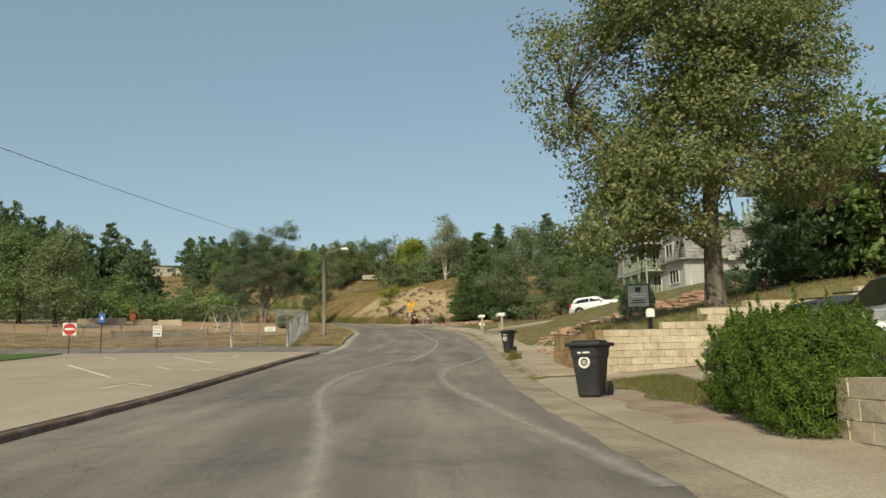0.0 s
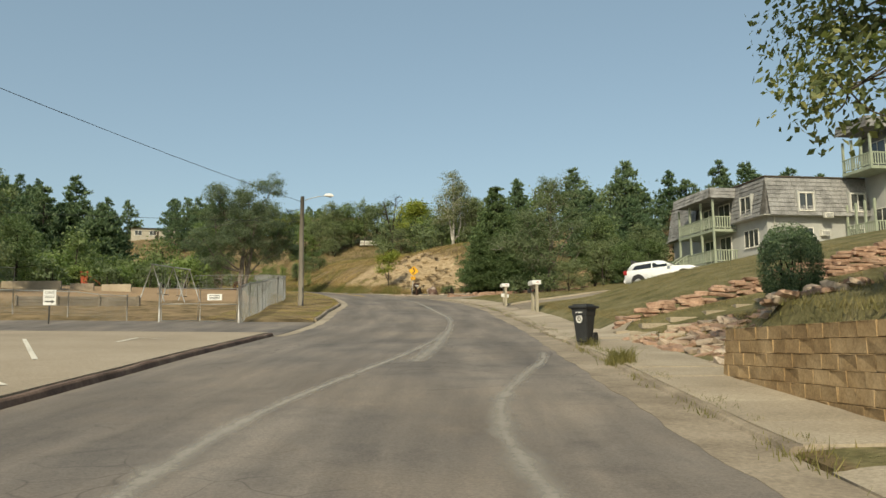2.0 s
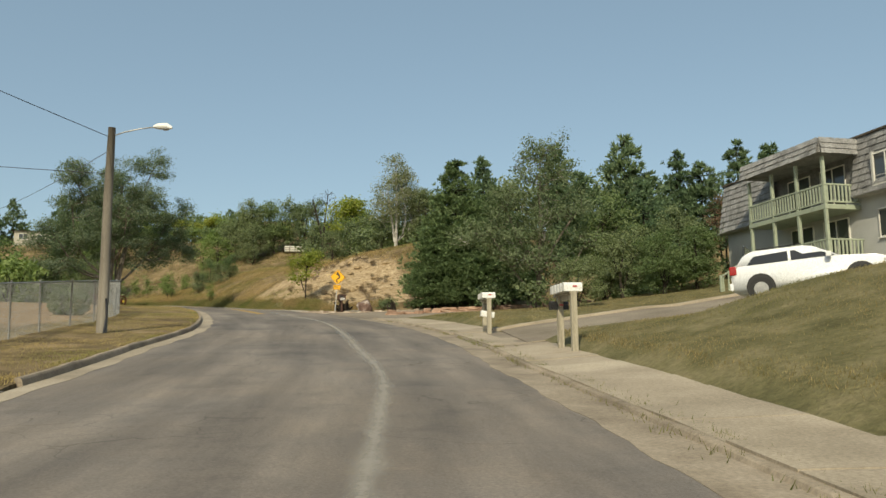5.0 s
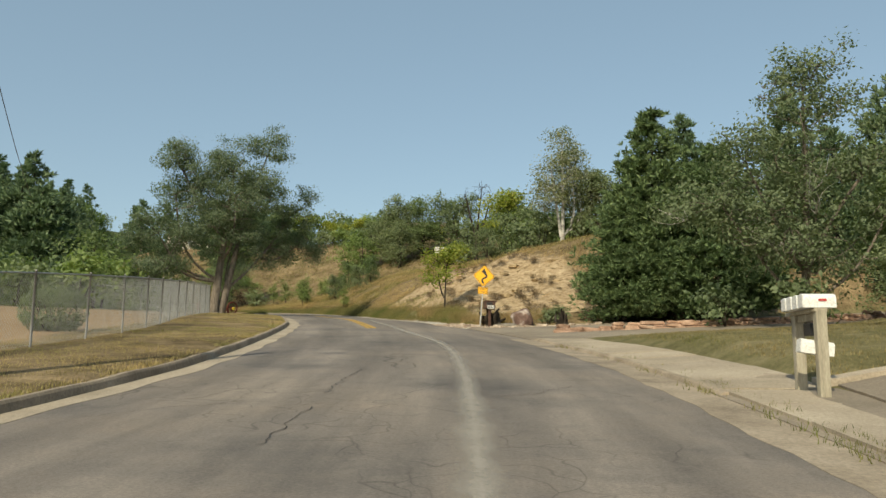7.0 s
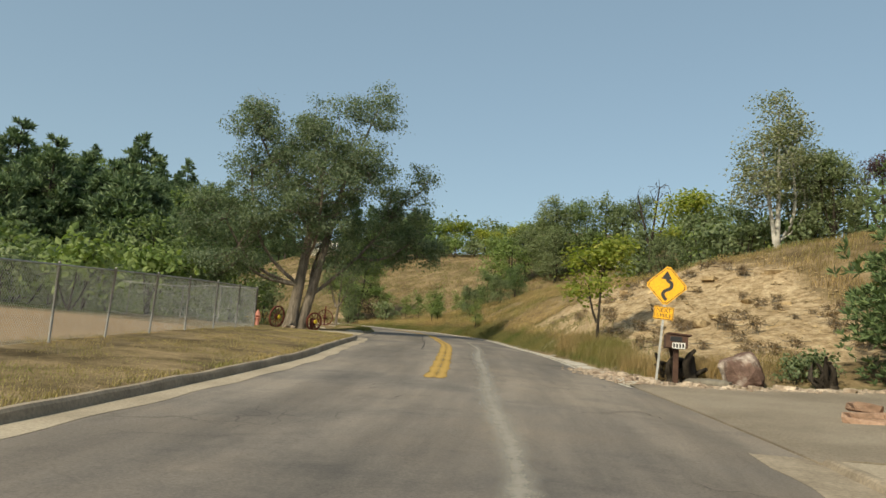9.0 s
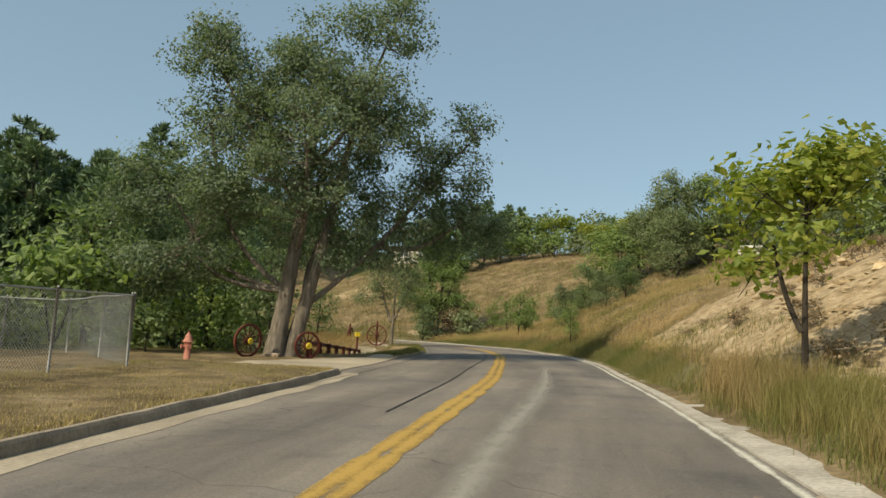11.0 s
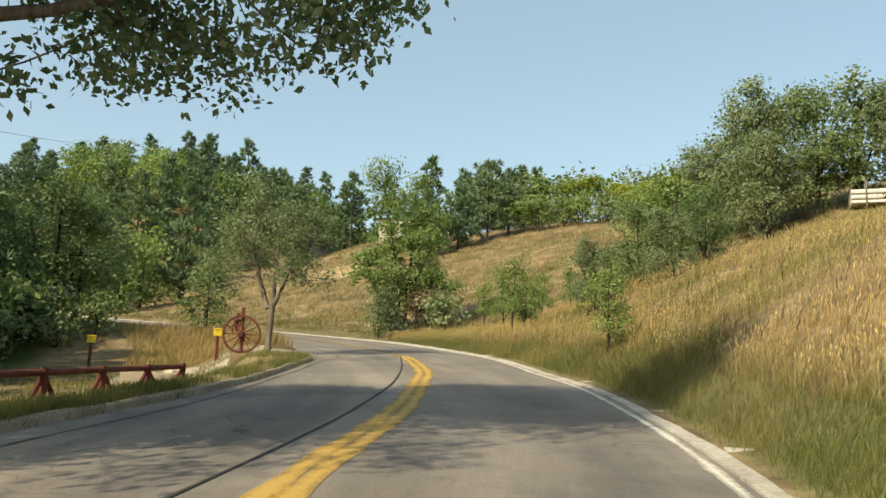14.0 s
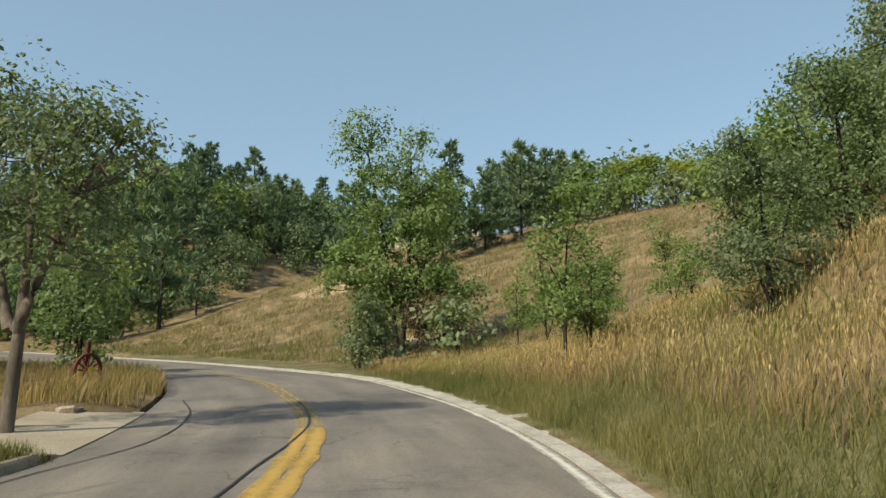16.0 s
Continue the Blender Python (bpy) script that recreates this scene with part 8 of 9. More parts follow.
# ---- playground ----
g = height_at(-19.5, 71.5)
t = thing("swing_set", "grey steel swing set on sand", "swing set", pose(-19.5, 71.5, g, 0, 0, 72))
for x in (-2.0, 0.2, 2.0):
    for k in (-1, 1):
        bm = bmesh.new()
        tube(bm, [(x, k * 1.0, -0.1), (x, 0, 2.4)], 0.035, 6)
        part("leg", bm, GALV, t)
bm = bmesh.new()
tube(bm, [(-2.1, 0, 2.4), (2.1, 0, 2.4)], 0.04, 8)
part("top_bar", bm, GALV, t)
for x in (-1.2, -0.5, 0.9, 1.5):
    bm = bmesh.new()
    for k in (-0.2, 0.2):
        tube(bm, [(x + k, 0, 2.4), (x + k, 0, 0.5)], 0.01, 4)
    ch = part("chain", bm, GALV, t)
    part("swing_seat", boxed(x - 0.23, x + 0.23, -0.08, 0.08, 0.47, 0.5, bevel=0.01), RUBBER, ch)
g = height_at(-23.2, 66.5)
t = thing("timber_planter", "long low box of weathered grey timbers", "planter", pose(-23.5, 66.5, g, 0, 0, 14))
for k in range(3):
    part("timber", boxed(-3.6, 3.6, -0.1, 0.1, 0.2 * k, 0.2 * k + 0.185, bevel=0.02), OLD_PLANK, t)
for x in (-3.5, -1.2, 1.2, 3.5):
    part("stake", boxed(x - 0.06, x + 0.06, -0.2, -0.1, -0.2, 0.66, bevel=0.01), OLD_PLANK, t)
t = thing("playground_slide", "small orange-red playground slide with steps", "slide", pose(-40, 104.0, height_at(-40, 104.0), 0, 0, 20))
t.scale = (0.6, 0.6, 0.6)
part("chute", boxed(-0.4, 0.4, -2.4, 0.3, 0.0, 0.1, bevel=0.03, m=Matrix.Translation((0.8, 0, 1.7)) @ Matrix.Rotation(radians(38), 4, "Y") @ Matrix.Rotation(radians(90), 4, "Z")), SLIDE_ORANGE, t)
part("tower", boxed(-0.6, 0.6, -0.6, 0.6, 0, 1.7, bevel=0.03), SLIDE_ORANGE, t)
part("canopy", boxed(-0.7, 0.7, -0.7, 0.7, 2.3, 2.5, bevel=0.03), SLIDE_ORANGE, t)
for a in (-0.55, 0.55):
    for b in (-0.55, 0.55):
        part("pole", boxed(a - 0.04, a + 0.04, b - 0.04, b + 0.04, 1.7, 2.3), SLIDE_ORANGE, t)
t = thing("dugout_wall", "pale low concrete wall beyond the playground", "wall")
for x0, x1, y, mt in ((-38, -33, 84, CONCRETE), (-32.5, -30.5, 84.6, KERB), (-30, -27.5, 85, CONCRETE)):
    gg = height_at(x0, y)
    part("panel", boxed(x0, x1, y, y + 0.2, gg - 0.3, gg + 0.55, bevel=0.02), mt, t)

# ---- trees, by place ----
rng = random.Random(17)
turn = lambda: rng.uniform(0, 360)
# pines and shrubs behind the mailboxes
for x, y, sc, w in ((4.6, 101.5, 1.2, 1.12), (2.8, 99.6, 0.66, 1.35), (7.5, 100.0, 0.98, 1.25)):
    plant(NEAR_PINE, x, y, sc, turn(), None, w)
for x, y, k, sc, w in ((7.9, 111.6, 0, 1.10, 0.83), (14.7, 112.4, 1, 1.08, 0.99), (20.5, 110.7, 2, 1.52, 0.84), (26.7, 114.8, 0, 1.11, 0.94), (34.1, 118.1, 1, 1.08, 0.99), (37.8, 118.4, 2, 1.31, 0.93), (15.8, 108.0, 0, 1.04, 1.04), (22.5, 110.0, 1, 0.92, 1.10), (28.7, 114.0, 2, 1.16, 1.04), (19.4, 102.7, 0, 1.04, 1.10), (35.1, 108.5, 1, 1.21, 1.04), (38.9, 108.5, 2, 1.56, 0.87), (40.5, 104.9, 0, 1.26, 1.10), (42.3, 101.0, 1, 1.09, 1.10), (43.8, 97.1, 2, 0.68, 1.10), (6.7, 117.8, 0, 0.59, 1.09)):
    plant(PINE[k], x, y, sc, turn(), None, w)
for x, y, k, sc, w in ((13.1, 92.1, 0, 1.02, 1.00), (13.2, 87.9, 1, 0.61, 1.20), (14.7, 85.2, 0, 0.54, 1.25), (16.4, 84.8, 0, 0.5, 1.30), (17.4, 89.5, 1, 0.7, 1.1), (9.3, 82.8, 1, 0.40, 1.30)):
    plant(ELM[k], x, y, sc, turn(), None, w)
place(broadleaf("willow_tree", 33, "tall wind-blown willow with fine grey-green leaves and dead twigs", "tree",
                [(0.8, 0, 10.0, 0.9, 0.9, 0.7), (-0.6, 0, 9.0, 1.0, 1.1, 0.8), (1.5, 0, 8.7, 0.9, 1.1, 0.7), (0, 0, 7.6, 1.7, 1.7, 1.1), (-1.9, 0, 6.4, 1.4, 1.5, 1.0), (2.9, 0, 6.3, 1.2, 1.4, 0.8), (1.2, -0.4, 5.5, 1.9, 1.8, 1.2), (-3.0, 0, 4.9, 1.3, 1.4, 1.0), (-0.4, -0.6, 4.0, 1.9, 1.9, 1.2), (3.5, 0, 4.2, 1.4, 1.4, 1.0), (-2.2, -0.6, 2.8, 1.5, 1.4, 0.9), (1.6, -0.8, 2.4, 1.6, 1.4, 0.9)],
                LEAF_WILLOW, BARK, 0.2, [(0.5, 0, 9.4, 0.04), (-1.8, 0, 6.4, 0.05, 0.3), (2.8, 0, 6.2, 0.05, 0.3), (-2.8, 0, 4.8, 0.04, 0.2), (3.2, 0, 4.2, 0.04, 0.2)], 190, 0.6, 110, 0.15, 0.2, 60, dead=8, boughs=60, spread=0.7), 8.56, 90.8)
for x, y, k, sc in ((6.2, 93.0, 1, 0.9), (8.2, 89.6, 1, 0.9), (12.8, 90, 1, 1.0), (16.4, 88, 0, 1.1), (19, 89.5, 1, 1.2), (24, 90.5, 0, 1.3)):
    plant(BUSH[k], x, y, sc, turn())
rust = broadleaf("bare_shrub", 81, "leafless pinkish-brown twiggy tree", "tree", [(0, 0, 3.0, 1.1, 1.0, 1.9), (0.2, 0, 4.4, 0.8, 0.8, 1.0)], LEAF_RUST, BARK_DARK, 0.08, [(0.2, 0, 4.6, 0.02), (-0.5, 0, 4.0, 0.02), (0.6, 0.2, 4.0, 0.02)], 60, 0.4, 50, 0.09, 0.1, 60)
place(rust, 20.3, 90.0)
# dark trees round the house behind the maple
plant(PINE[2], 17.5, 38.5, 1.0, turn(), None, 1.1)
plant(PINE[0], 21.5, 42, 0.95, turn(), None, 1.2)
plant(PINE[1], 26.5, 42, 1.0, turn(), None, 1.3)
for x, y, k, sc in ((18.6, 33.0, 2, 1.2), (22, 30, 2, 1.2), (25, 27, 1, 1.3)):
    plant(SHADE[k], x, y, sc, turn())
# the top of the cut bank
plant(BIRCH, 0.3, 132, 1.12, 40, None, 1.3)
plant(BIRCH, 1.7, 134.5, 0.95, 140, None, 1.3)
plant(ELM[1], 3.6, 133.5, 1.0, 60)
for x, y, k, sc in ((-1.4, 133.2, 1, 1.3), (0.9, 133.4, 0, 1.3), (-2.8, 135, 1, 1.5), (2.2, 132.6, 1, 1.1)):
    plant(BUSH[k], x, y, sc, turn())
plum = broadleaf("plum_tree", 82, "dark purple-leaved plum tree on the hilltop", "tree", [(0, 0, 4.0, 1.6, 1.6, 1.7), (0.6, 0.2, 5.2, 1.1, 1.1, 1.1)], LEAF_PLUM, BARK_DARK, 0.12, [(0.2, 0, 4.6, 0.03), (-0.7, 0.2, 4.2, 0.03)], 60, 0.5, 60, 0.13, 0.3, 30)
place(plum, 6.6, 134.5)
for x, y, k, sc in ((2.8, 137, 0, 1.0), (-1.8, 137, 1, 0.7), (-4.5, 141, 1, 0.8), (9, 131, 0, 0.9)):
    plant(SHADE[k], x, y, sc, turn())
snag = broadleaf("dead_snag", 83, "leafless dead tree with crooked grey branches", "dead tree", [(0, 0, 4.5, 1.3, 1.3, 1.4)], TWIG_GREY, BARK_DARK, 0.12, [(0.4, 0, 5.2, 0.03), (-0.8, 0.1, 4.8, 0.03), (0.9, 0.3, 4.4, 0.03)], 26, 0.3, 3, 0.06, 0.4, 20)
snag = place(snag, -10.9, 169.5)
snag.scale = (2.0, 2.0, 2.0)
plant(YELLOW, -6.4, 166.5, 1.9, 70, None, 1.2)
plant(ELM[1], -9.0, 164, 0.75, 30)
plant(BUSH[1], -11.5, 160, 1.4, 30)
# young trees in the meadow and at the road edge
plant(YELLOW, -7.4, 109.3, 0.84, 20, None, 1.2)
for x, y, sc in ((-21.9, 140.3, 0.6), (-30.1, 152.3, 0.9), (-29.5, 152.2, 0.65), (-28.9, 156.4, 0.6), (-34.4, 166.0, 0.8), (-36.2, 164.5, 0.85), (-32.5, 160.5, 0.62), (-30.5, 164, 0.7), (-39, 167.5, 0.75), (-27, 158, 0.7)):
    plant(SAPLING, x, y, sc, turn())
for x, y, k, sc in ((-25.2, 149.0, 1, 0.42), (-24.2, 151.3, 0, 0.52), (-22.7, 150.4, 1, 0.42), (-22.2, 153.6, 0, 0.5)):
    plant(ELM[k], x, y, sc, turn(), None, 0.95)
for x, y, k, sc in ((-23.0, 176.4, 1, 1.4), (-14.2, 177, 1, 1.3), (-22.4, 172.9, 1, 1.05), (-19.6, 177.5, 0, 1.35), (-27.0, 178.0, 1, 1.15)):
    plant(ELM[k], x, y, sc, turn())
for x, y, k, sc in ((-17.2, 179.5, 1, 1.25), (-28.6, 176, 2, 1.0), (-31.5, 179, 2, 0.9), (-44.8, 163.8, 1, 0.5)):
    plant(SHADE[k], x, y, sc, turn())
for x, y, k, sc in ((-40.4, 164.8, 1, 1.2), (-44.6, 165.2, 1, 1.0), (-47, 168.5, 0, 0.8)):
    plant(BUSH[k], x, y, sc, turn())
dry = broadleaf("dry_bush", 92, "dense grey-brown twiggy bush in the dry grass", "shrub", [(0, 0, 0.9, 1.3, 1.2, 0.8), (0.7, 0.2, 1.4, 0.8, 0.8, 0.6)], WEED_BROWN, BARK_DARK, 0.05, [(0.1, 0, 1.5, 0.02), (-0.6, 0.2, 1.3, 0.02), (0.7, -0.2, 1.2, 0.02)], 60, 0.4, 40, 0.09, 0.1, 60)
PROTOS.append(dry)
for x, y, sc in ((-42.8, 167.4, 1.3), (-43.9, 168.6, 1.1)):
    plant(dry, x, y, sc, turn())
# the tree with low boughs behind the rail fence and its neighbours
for x, y, k, sc in ((-38.8, 130.2, 0, 0.62), (-34.0, 127.5, 1, 0.7), (-50.2, 154.0, 0, 0.62), (-43.5, 135.5, 0, 0.75), (-33.2, 122.5, 2, 0.8), (-36.5, 118.5, 0, 0.95), (-40.0, 124.0, 2, 0.95)):
    plant(SHADE[k], x, y, sc, turn())
for x, y, k, sc in ((-30.6, 116.5, 0, 0.9), (-32.5, 119.8, 2, 1.0), (-34.8, 124.8, 1, 0.9), (-39.8, 131.5, 2, 0.9), (-47.5, 139.0, 0, 0.9), (-51.6, 145.6, 0, 0.9)):
    plant(BUSH[k], x, y, sc, turn())

# pines that stand over the left-hand wood
for i in range(16):
    a, d = radians(41.8 + i * 0.65 + rng.uniform(-0.3, 0.3)), rng.uniform(66, 86)
    plant(PINE[i % 3], -3.3 - d * math.sin(a), 81.3 + d * math.cos(a), rng.uniform(1.35, 1.75), turn(), None, rng.uniform(0.9, 1.15))
taken = []


def woods(tries, s0, s1, d0, d1, side, gap, kinds, size, shrubs=0.12, most=200):
    """Mixed trees in a band beside the road. kinds: plants and their weights."""
    edge = edge_left if side > 0 else edge_right
    made = 0
    for i in range(tries):
        s = rng.uniform(s0, s1)
        x, y = (float(v) for v in spot(s, float(edge(s)) + side * rng.uniform(d0, d1)))
        sx, dx, _ = (float(v[0]) for v in near(x, y))
        if side > 0 and dx - float(edge_left(sx)) < min(d0, 11) or side < 0 and float(edge_right(sx)) - dx < min(d0, 13):
            continue
        if -76 < x < -50 and 168 < y < 207 or 165 < y < 212 and 0.31 < -(x + 0.4) / (y - 8) < 0.43 or 115 < y < 212 and 0.35 < -(x + 0.7) / (y - 29) < 0.44:
            continue
        if side < 0 and 186 < sx < 219 + 0.52 * (float(edge_right(sx)) - dx - 10):
            continue
        if any((x - a) ** 2 + (y - b) ** 2 < gap * gap for a, b in taken):
            continue
        taken.append((x, y))
        if rng.random() < shrubs:
            plant(BUSH[rng.randrange(3)], x, y, rng.uniform(1.0, 1.8), turn())
        else:
            plant(rng.choice(kinds), x, y, rng.uniform(*size), turn())
        made += 1
        if made >= most:
            return


G, O, B = FAR_TREE
woods(900, 40, 120, 44, 66, 1, 4.0, [G, O, O, B, B], (0.9, 1.5), 0.2, 48)
woods(500, 62, 122, 62, 92, 1, 4.6, FAR_PINE + [O], (1.4, 1.9), 0.0, 32)
for x, y, k, sc in ((-36.7, 76.8, 1, 1.35), (-43, 82, 0, 1.5), (-49, 76, 1, 1.5), (-54, 86, 0, 1.6), (-40, 90, 0, 1.0), (-58, 78, 1, 1.6)):
    plant(ELM[k], x, y, sc, turn())
woods(500, -10, 50, 36, 60, 1, 4.4, [G, O, B], (1.0, 1.6), 0.1, 18)
woods(900, 118, 200, 12, 40, 1, 3.6, [G, O, B, B], (0.6, 1.0), 0.35, 58)
woods(900, 112, 175, 12, 30, 1, 2.4, BUSH, (1.0, 1.8), 0.0, 48)
woods(500, 120, 205, 40, 75, 1, 4.6, [G, O, *FAR_PINE[:2]], (0.9, 1.35), 0.05, 36)
woods(700, 190, 245, 16, 62, -1, 4.2, [G, O, O, FAR_PINE[1]], (0.7, 1.15), 0.25, 44)
woods(800, 138, 192, 44, 62, -1, 3.8, [*SHADE, SHADE[2], SHADE[1], YELLOW], (0.65, 0.95), 0.3, 56)
woods(300, 112, 160, 27, 48, -1, 4.5, [G, O, O, B], (0.75, 1.15), 0.2, 26)
woods(500, 125, 240, 62, 120, -1, 6.0, [FAR_PINE[0], FAR_PINE[2], O, G, B, O], (0.6, 0.9), 0.0, 36)
woods(700, 196, 262, 9, 60, -1, 4.4, [*FAR_PINE, O, B, G], (1.1, 1.5), 0.05, 36)
woods(900, 205, 300, 6, 80, -1, 4.6, [*FAR_PINE, O, G, B, B], (1.0, 1.45), 0.1, 84)
woods(400, 200, 290, 8, 40, 1, 4.8, [*FAR_PINE, O, B], (0.9, 1.2), 0.15, 30)
for x, y, k, sc in ((-84, 214, 1, 1.15), (-86.5, 216, 0, 1.2), (-81, 219, 2, 1.15), (-66, 219, 2, 1.15), (-63, 218, 0, 1.1), (-60, 220, 2, 1.1), (-69.5, 221, 2, 1.15), (-57, 218, 0, 0.95), (-36.0, 224, 0, 1.0), (-33.5, 226, 2, 1.05)):
    plant(FAR_PINE[k], x, y, sc, turn())

for x, y, k, sc in ((-61.5, 197, 0, 0.95), (-64.5, 203, 1, 1.1), (-58.8, 200, 2, 0.9), (-56.6, 203, 1, 0.95), (-54.4, 204, 0, 0.85)):
    plant(FAR_PINE[k], x, y, sc, turn())

# the wooded rim of the hill behind the meadow
for x, y, k, sc in ((-63.5, 219, 1, 1.15), (-60.2, 221, 0, 1.25), (-57.0, 217, 1, 1.05), (-53.9, 215.5, 2, 1.0), (-51.4, 217, 1, 1.2), (-46.8, 216, 2, 0.95), (-44.4, 218, 1, 1.15), (-41.5, 215.5, 0, 1.0), (-39.2, 218, 2, 1.1), (-35.4, 216, 1, 1.05), (-32.6, 217.5, 0, 1.15), (-30.0, 215, 1, 0.95), (-33.4, 207, 1, 0.7), (-28.2, 205, 0, 0.8)):
    plant(FAR_TREE[k], x, y, sc, turn(), None, 1.15)
for x, y, sc in ((-49.2, 214.5, 1.25), (-38.0, 213.5, 1.2), (-43.0, 212.0, 1.0)):
    plant(YELLOW, x, y, sc, turn(), None, 1.5)
for x, y, k, sc in ((-53.0, 205, 2, 1.5), (-50.3, 203.5, 2, 1.9), (-47.6, 204, 0, 1.8), (-45.2, 202, 2, 1.6), (-42.0, 203, 1, 1.7), (-38.6, 203, 2, 1.5), (-35.2, 201, 0, 1.6), (-31.8, 199, 1, 1.5), (-53.2, 145.6, 0, 1.3), (-55.0, 144.6, 1, 1.5), (-52.6, 148.6, 0, 1.1), (-57.5, 146.0, 2, 1.4)):
    plant(BUSH[k], x, y, sc, turn())
for x, y, k, sc in ((-56.0, 148.5, 0, 1.25), (-60.0, 152.5, 1, 1.2), (-62.5, 147.5, 0, 1.35)):
    plant(ELM[k], x, y, sc, turn())

# grey-brown scrub on the bare bank
scrub = broadleaf("dry_scrub", 91, "low grey-brown dry scrub on the bare bank", "shrub", [(0, 0, 0.28, 0.34, 0.34, 0.26)], WEED_BROWN, TWIG_GREY, 0.015, [(0.1, 0, 0.4, 0.006), (-0.15, 0.1, 0.35, 0.006), (0.1, -0.15, 0.3, 0.006)], 14, 0.16, 30, 0.075, 0.1, 10, 3)
PROTOS.append(scrub)
for x, y, sc in ((-0.9, 99.6, 0.4), (-0.3, 99.9, 0.45)):
    plant(BUSH[1], x, y, sc, turn())
for i in range(84):
    s0 = rng.uniform(100.5, 126)
    x, y = (float(v) for v in spot(s0, float(edge_right(s0)) - rng.uniform(2.4, 10)))
    plant(scrub, x, y, rng.uniform(0.4, 1.0), turn())


# ---- grass ----
def blades(name, x, y, tall, material, label, seed, wide=0.012, lean=0.35, heads=False):
    """Uncounted grass blades: one thin bent strip each."""
    rng = np.random.default_rng(seed)
    n = len(x)
    z = height(x, y)
    a = rng.uniform(0, 6.283, n)
    h = tall * rng.uniform(0.55, 1.3, n)
    w = wide * rng.uniform(0.7, 1.4, n)
    tx, ty = np.cos(a) * w, np.sin(a) * w
    b = rng.uniform(0, 6.283, n)
    k = lean * h * rng.uniform(0.2, 1.0, n)
    dx, dy = np.cos(b) * k + 0.12 * h, np.sin(b) * k
    P = [np.stack([x - tx, y - ty, z - 0.02], 1), np.stack([x + tx, y + ty, z - 0.02], 1),
         np.stack([x + tx * 0.9 + dx * 0.35, y + ty * 0.9 + dy * 0.35, z + h * 0.6], 1), np.stack([x - tx * 0.9 + dx * 0.35, y - ty * 0.9 + dy * 0.35, z + h * 0.6], 1),
         np.stack([x + tx * (1.3 if heads else 0.15) + dx, y + ty * (1.3 if heads else 0.15) + dy, z + h], 1), np.stack([x - tx * (1.3 if heads else 0.15) + dx, y - ty * (1.3 if heads else 0.15) + dy, z + h], 1)]
    if tall < 0.2:
        V = np.stack([P[0], P[1], P[4]], 1).reshape(-1, 3)
        return tagged(new(name, mesh_of(name, V, np.arange(3 * n).reshape(n, 3), material)), label, "grass", "", "stuff")
    V = np.stack(P, 1).reshape(-1, 3)
    i = np.arange(n)[:, None] * 6
    F = np.concatenate([i + np.array([[0, 1, 2, 3]]), i + np.array([[3, 2, 4, 5]])])
    return tagged(new(name, mesh_of(name, V, F, material)), label, "grass", "", "stuff")


def seed_heads(name, x, y, tall, material, label, seed):
    """Stalks that carry a narrow seed head each."""
    rng = np.random.default_rng(seed)
    n = len(x)
    z = height(x, y)
    h = tall * rng.uniform(0.6, 1.25, n)
    b, k = rng.uniform(0, 6.283, n), 0.45 * h * rng.uniform(0.1, 1.0, n)
    tip = np.stack([x + np.cos(b) * k + 0.1 * h, y + np.sin(b) * k, z + h], 1)
    foot = np.stack([x, y, z], 1)
    way = tip - foot
    way /= np.linalg.norm(way, axis=1)[:, None]
    side = np.cross(way, rng.normal(size=(n, 3)))
    side /= np.linalg.norm(side, axis=1)[:, None]
    L, w = (0.085 * rng.uniform(0.7, 1.4, n))[:, None], (0.0085 * rng.uniform(0.7, 1.4, n))[:, None]
    V = np.stack([tip - way * L * 0.5, tip + side * w, tip + way * L * 0.5, tip - side * w, foot - side * 0.0015, foot + side * 0.0015, tip + side * 0.001, tip - side * 0.001], 1).reshape(-1, 3)
    i = np.arange(n)[:, None] * 8
    F = np.concatenate([i + np.array([[0, 1, 2, 3]]), i + np.array([[4, 5, 6, 7]])])
    return tagged(new(name, mesh_of(name, V, F, material)), label, "grass", "", "stuff")


def sow(n, s0, s1, d0, d1, edge, side, seed, clump=0.0, power=1.0, keep=None):
    """Seeds between two stations, d0 to d1 metres outside an edge, thinner outwards, in clumps."""
    rng = np.random.default_rng(seed)
    s = rng.uniform(s0, s1, n)
    d = d0 + (d1 - d0) * rng.uniform(0, 1, n) ** power
    x, y = spot(s, edge(s) + side * d)
    if clump:
        x, y = x + rng.normal(0, 0.1, n), y + rng.normal(0, 0.1, n)
        k = lumps(x, y, 0.9, seed) + 0.6 * lumps(x, y, 3.1, seed + 1) + rng.normal(0, 0.35, n) > clump - 0.7
        x, y = x[k], y[k]
    if keep is not None:
        k = keep(x, y)
        x, y = x[k], y[k]
    return x, y


def grassy(x, y):
    s, d, _ = near(x, y)
    return bare_bank(x, y, s, edge_right(s) - d) < np.random.default_rng(1).uniform(0.1, 0.6, len(x))


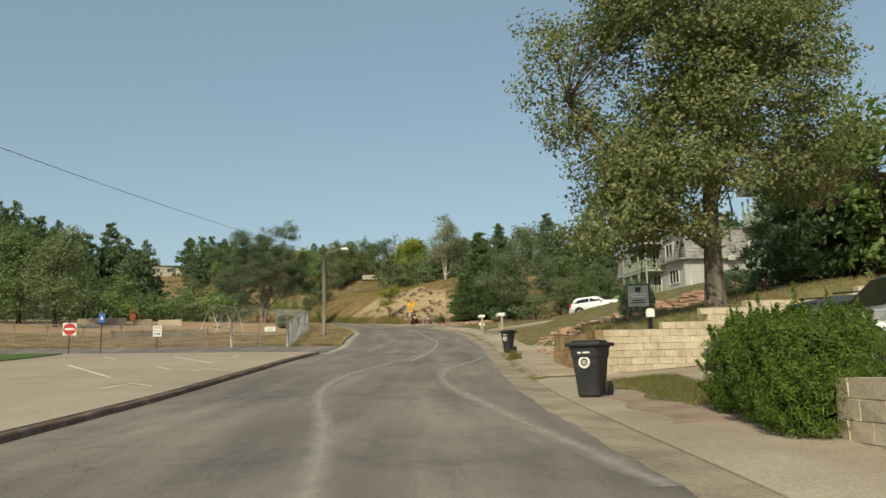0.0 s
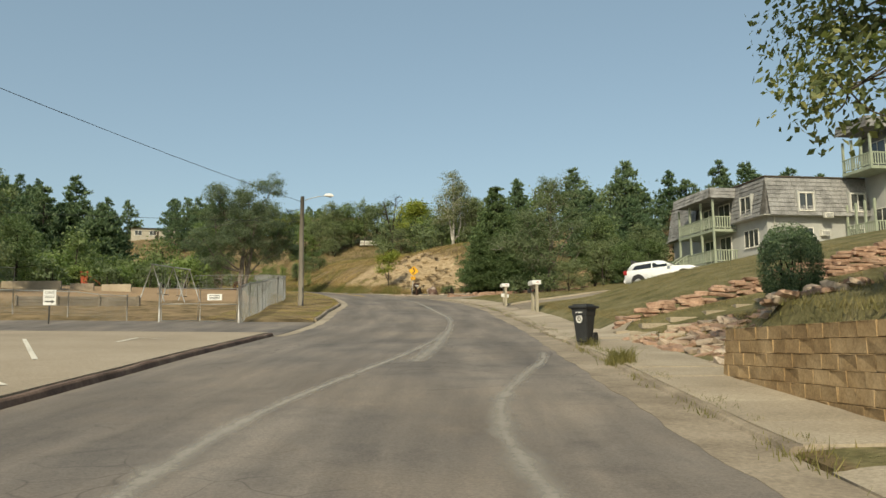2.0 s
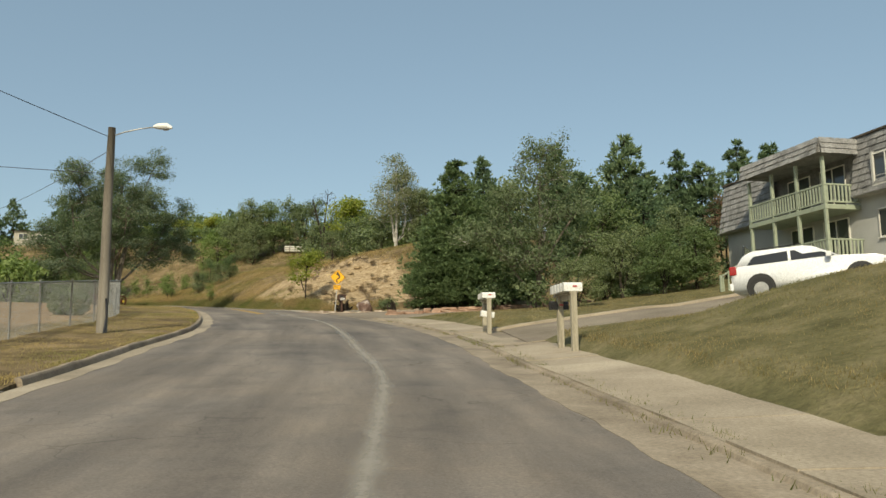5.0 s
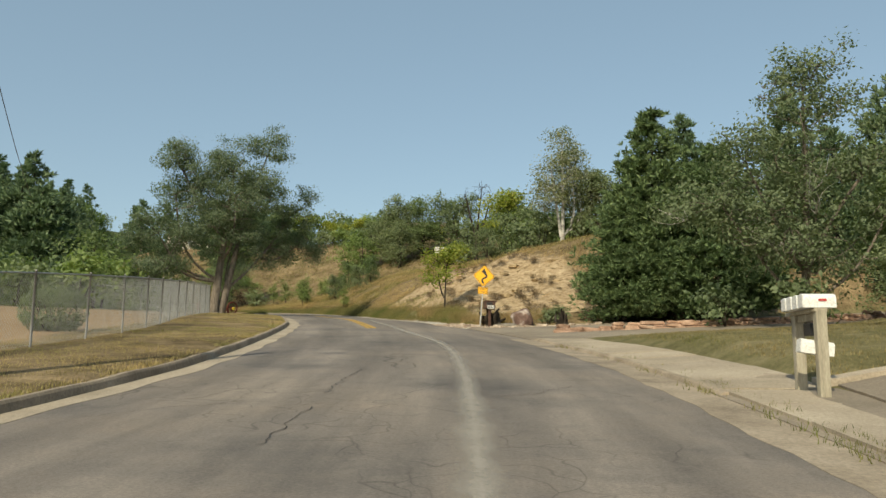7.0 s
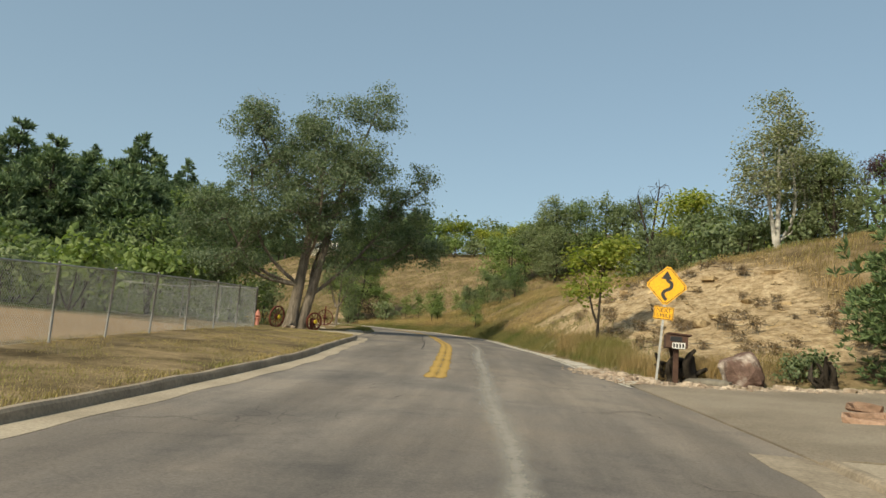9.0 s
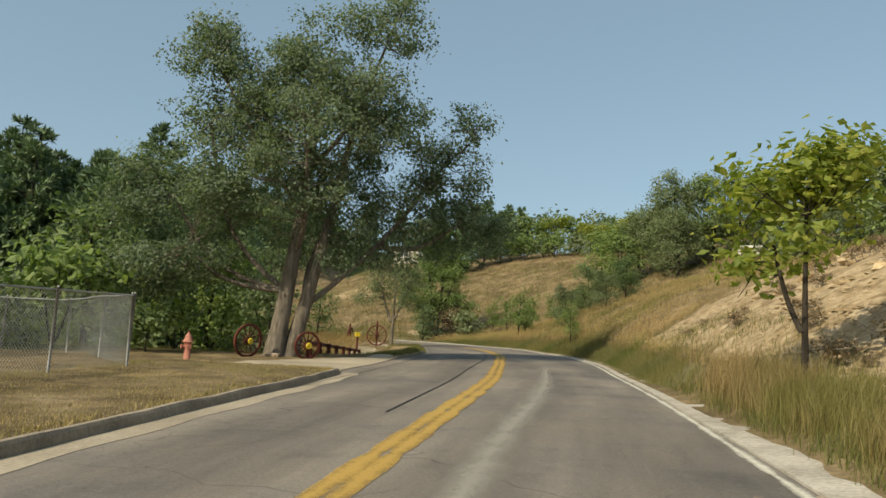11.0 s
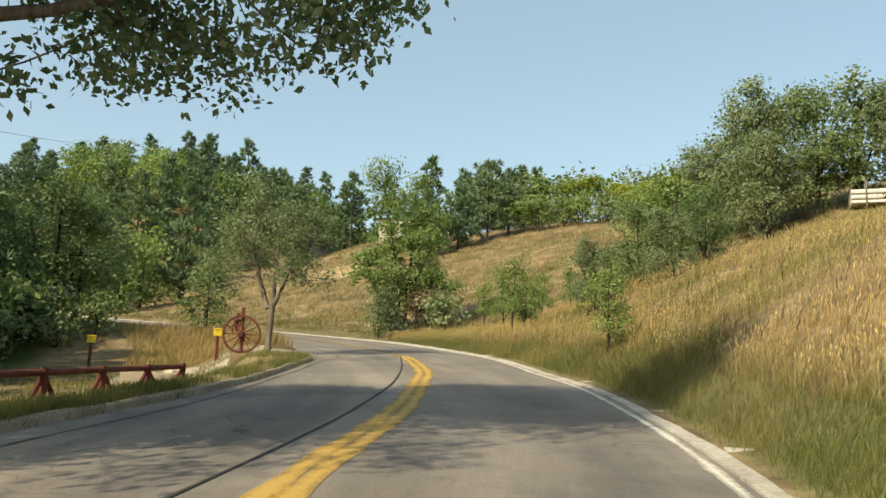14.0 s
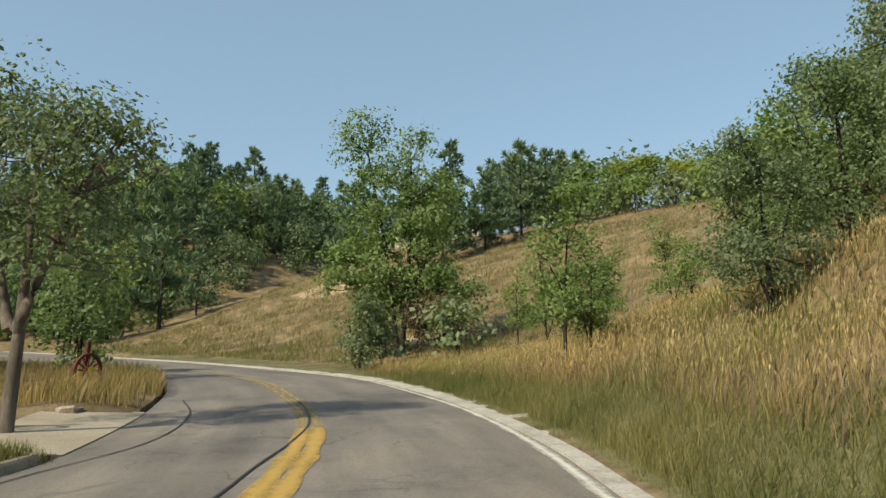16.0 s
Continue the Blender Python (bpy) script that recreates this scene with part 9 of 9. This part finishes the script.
blades("tall_dry_grass", *sow(90000, 112, 172, 1.5, 12, edge_right, -1, 1, 0.4, 1.5, grassy), 0.25, STRAW, "tall dry straw-coloured grass on the bank", 1, 0.0036, 0.8)
seed_heads("seeding_grass", *sow(60000, 122, 172, 1.6, 13, edge_right, -1, 51, 0.4, 1.3, grassy), 0.42, SEED_HEAD, "dry grass with pale golden seed heads", 51)
blades("verge_grass_green", *sow(64000, 118, 166, 0.5, 1.8, edge_right, -1, 52, -0.2, 1.4), 0.17, GRASS_GREEN, "thick green grass leaning over the road edge", 52, 0.0045, 0.9)
blades("tall_dry_grass", *sow(44000, 98.7, 114, 0.9, 5, edge_right, -1, 2, 0.4, 1.6, grassy), 0.5, STRAW, "tall dry grass at the foot of the bank", 2, 0.0036, 0.55)
blades("green_verge_grass", *sow(30000, 99, 170, 0.6, 3.4, edge_right, -1, 3, 0.5, 1.9), 0.24, GRASS_GREEN, "green grass along the road edge", 3, 0.0042, 0.8)
blades("verge_weeds", *sow(9000, 137, 144, 0.6, 2.2, edge_right, -1, 21, 0.4, 1.3), 0.3, GRASS_GREEN, "dark green weeds at the road edge", 21, 0.006, 0.8)
blades("meadow_grass", *sow(42000, 122, 215, 9, 46, edge_right, -1, 4, 0.5, 1.2), 0.26, STRAW, "dry meadow grass on the hillside", 4, 0.012, 0.7)
blades("meadow_weeds", *sow(90000, 138, 215, 3, 34, edge_right, -1, 31, 0.6, 1.2), 0.3, GRASS_GREEN, "patches of green weeds in the dry meadow", 31, 0.013, 0.7)
blades("meadow_tufts", *sow(60000, 140, 215, 5, 46, edge_right, -1, 22, 1.15, 1.1), 0.3, WEED_BROWN, "brown dry tufts across the hillside meadow", 22, 0.014, 0.8)
blades("bank_top_grass", *sow(40000, 99, 140, 8.5, 22, edge_right, -1, 5, 0.4, 1.0, grassy), 0.24, STRAW, "dry grass over the top of the bank", 5, 0.012, 0.6)
blades("brown_weeds", *sow(30000, 101, 165, 1.4, 13, edge_right, -1, 6, 1.0, 1.2, grassy), 0.28, WEED_BROWN, "clumps of brown weeds on the bank", 6, 0.012, 0.7)
blades("island_grass", *sow(30000, 131, 151, 0.15, 2.6, edge_left, 1, 7, 0.5, 1.8), 0.16, GRASS_GREEN, "green grass tumbling over the kerb", 7, 0.007, 0.6)
blades("mound_grass", *sow(16000, 158.6, 176, 0.2, 7, edge_left, 1, 14, 0.4, 1.2), 0.45, STRAW, "dry grass mound beside the road", 14, 0.009, 0.5)
blades("valley_grass", *sow(26000, 128, 160, 3, 15, edge_left, 1, 8, 0.5, 1.0), 0.15, GRASS_GREEN, "rough grass beyond the rail fence", 8, 0.014, 0.5)
blades("verge_grass", *sow(100000, 57, 119, 0.2, 5.5, edge_left, 1, 9, 0.6, 1.2), 0.055, VERGE_BLADE, "short dry grass on the verge", 9, 0.008, 0.8)
blades("lawn_grass", *sow(80000, 40, 86, 2.2, 16, edge_right, -1, 10, 0.3, 1.5, lambda x, y: ~((y - 0.26 * (x - 4) > 66.6) & (y - 0.26 * (x - 4) < 73.7))), 0.06, LAWN_BLADE, "short dry lawn grass on the slope", 10, 0.009, 0.9)
blades("terrace_grass", *sow(18000, 25, 42, 2.2, 12, edge_right, -1, 11, 0.4, 1.3), 0.12, LAWN_BLADE, "weedy grass on the terrace", 11, 0.01, 0.8)
blades("gutter_weeds", *sow(14000, 22, 86, -0.05, 0.4, edge_right, -1, 12, 1.2, 1.6), 0.1, GRASS_GREEN, "weeds in the cracks of the gutter", 12, 0.009, 0.9)
blades("joint_weeds", *sow(16000, 26, 66, 0.08, 0.34, edge_right, -1, 71, 0.9, 1.0), 0.07, GRASS_GREEN, "weeds and dry grass along the joint of kerb and pavement", 71, 0.008, 1.1)
blades("patch_grass", *sow(15000, 14.6, 21.5, 1.7, 3.3, edge_right, -1, 13, 0.2, 1.0), 0.13, GRASS_GREEN, "yellowing grass beside the driveway", 13, 0.01, 0.8)

rng = np.random.default_rng(41)
for x, y, n, tall in ((2.75, 33.1, 420, 0.3), (3.0, 38.1, 160, 0.2), (2.95, 35.6, 90, 0.16), (3.2, 41.0, 120, 0.18)):
    blades("weed_tuft", x + rng.normal(0, 0.13, n), y + rng.normal(0, 0.2, n), tall, GRASS_GREEN, "green weed tuft growing in the broken gutter", int(y), 0.006, 0.9)
pavement("pavement", 24.5, 65.8, 1.5)
pavement("pavement_apron", 65.85, 72.35, 1.62)
pavement("pavement_far", 72.4, 87.4, 1.5)

for o in PROTOS:
    for c in (*o.children_recursive, o):
        bpy.data.objects.remove(c)
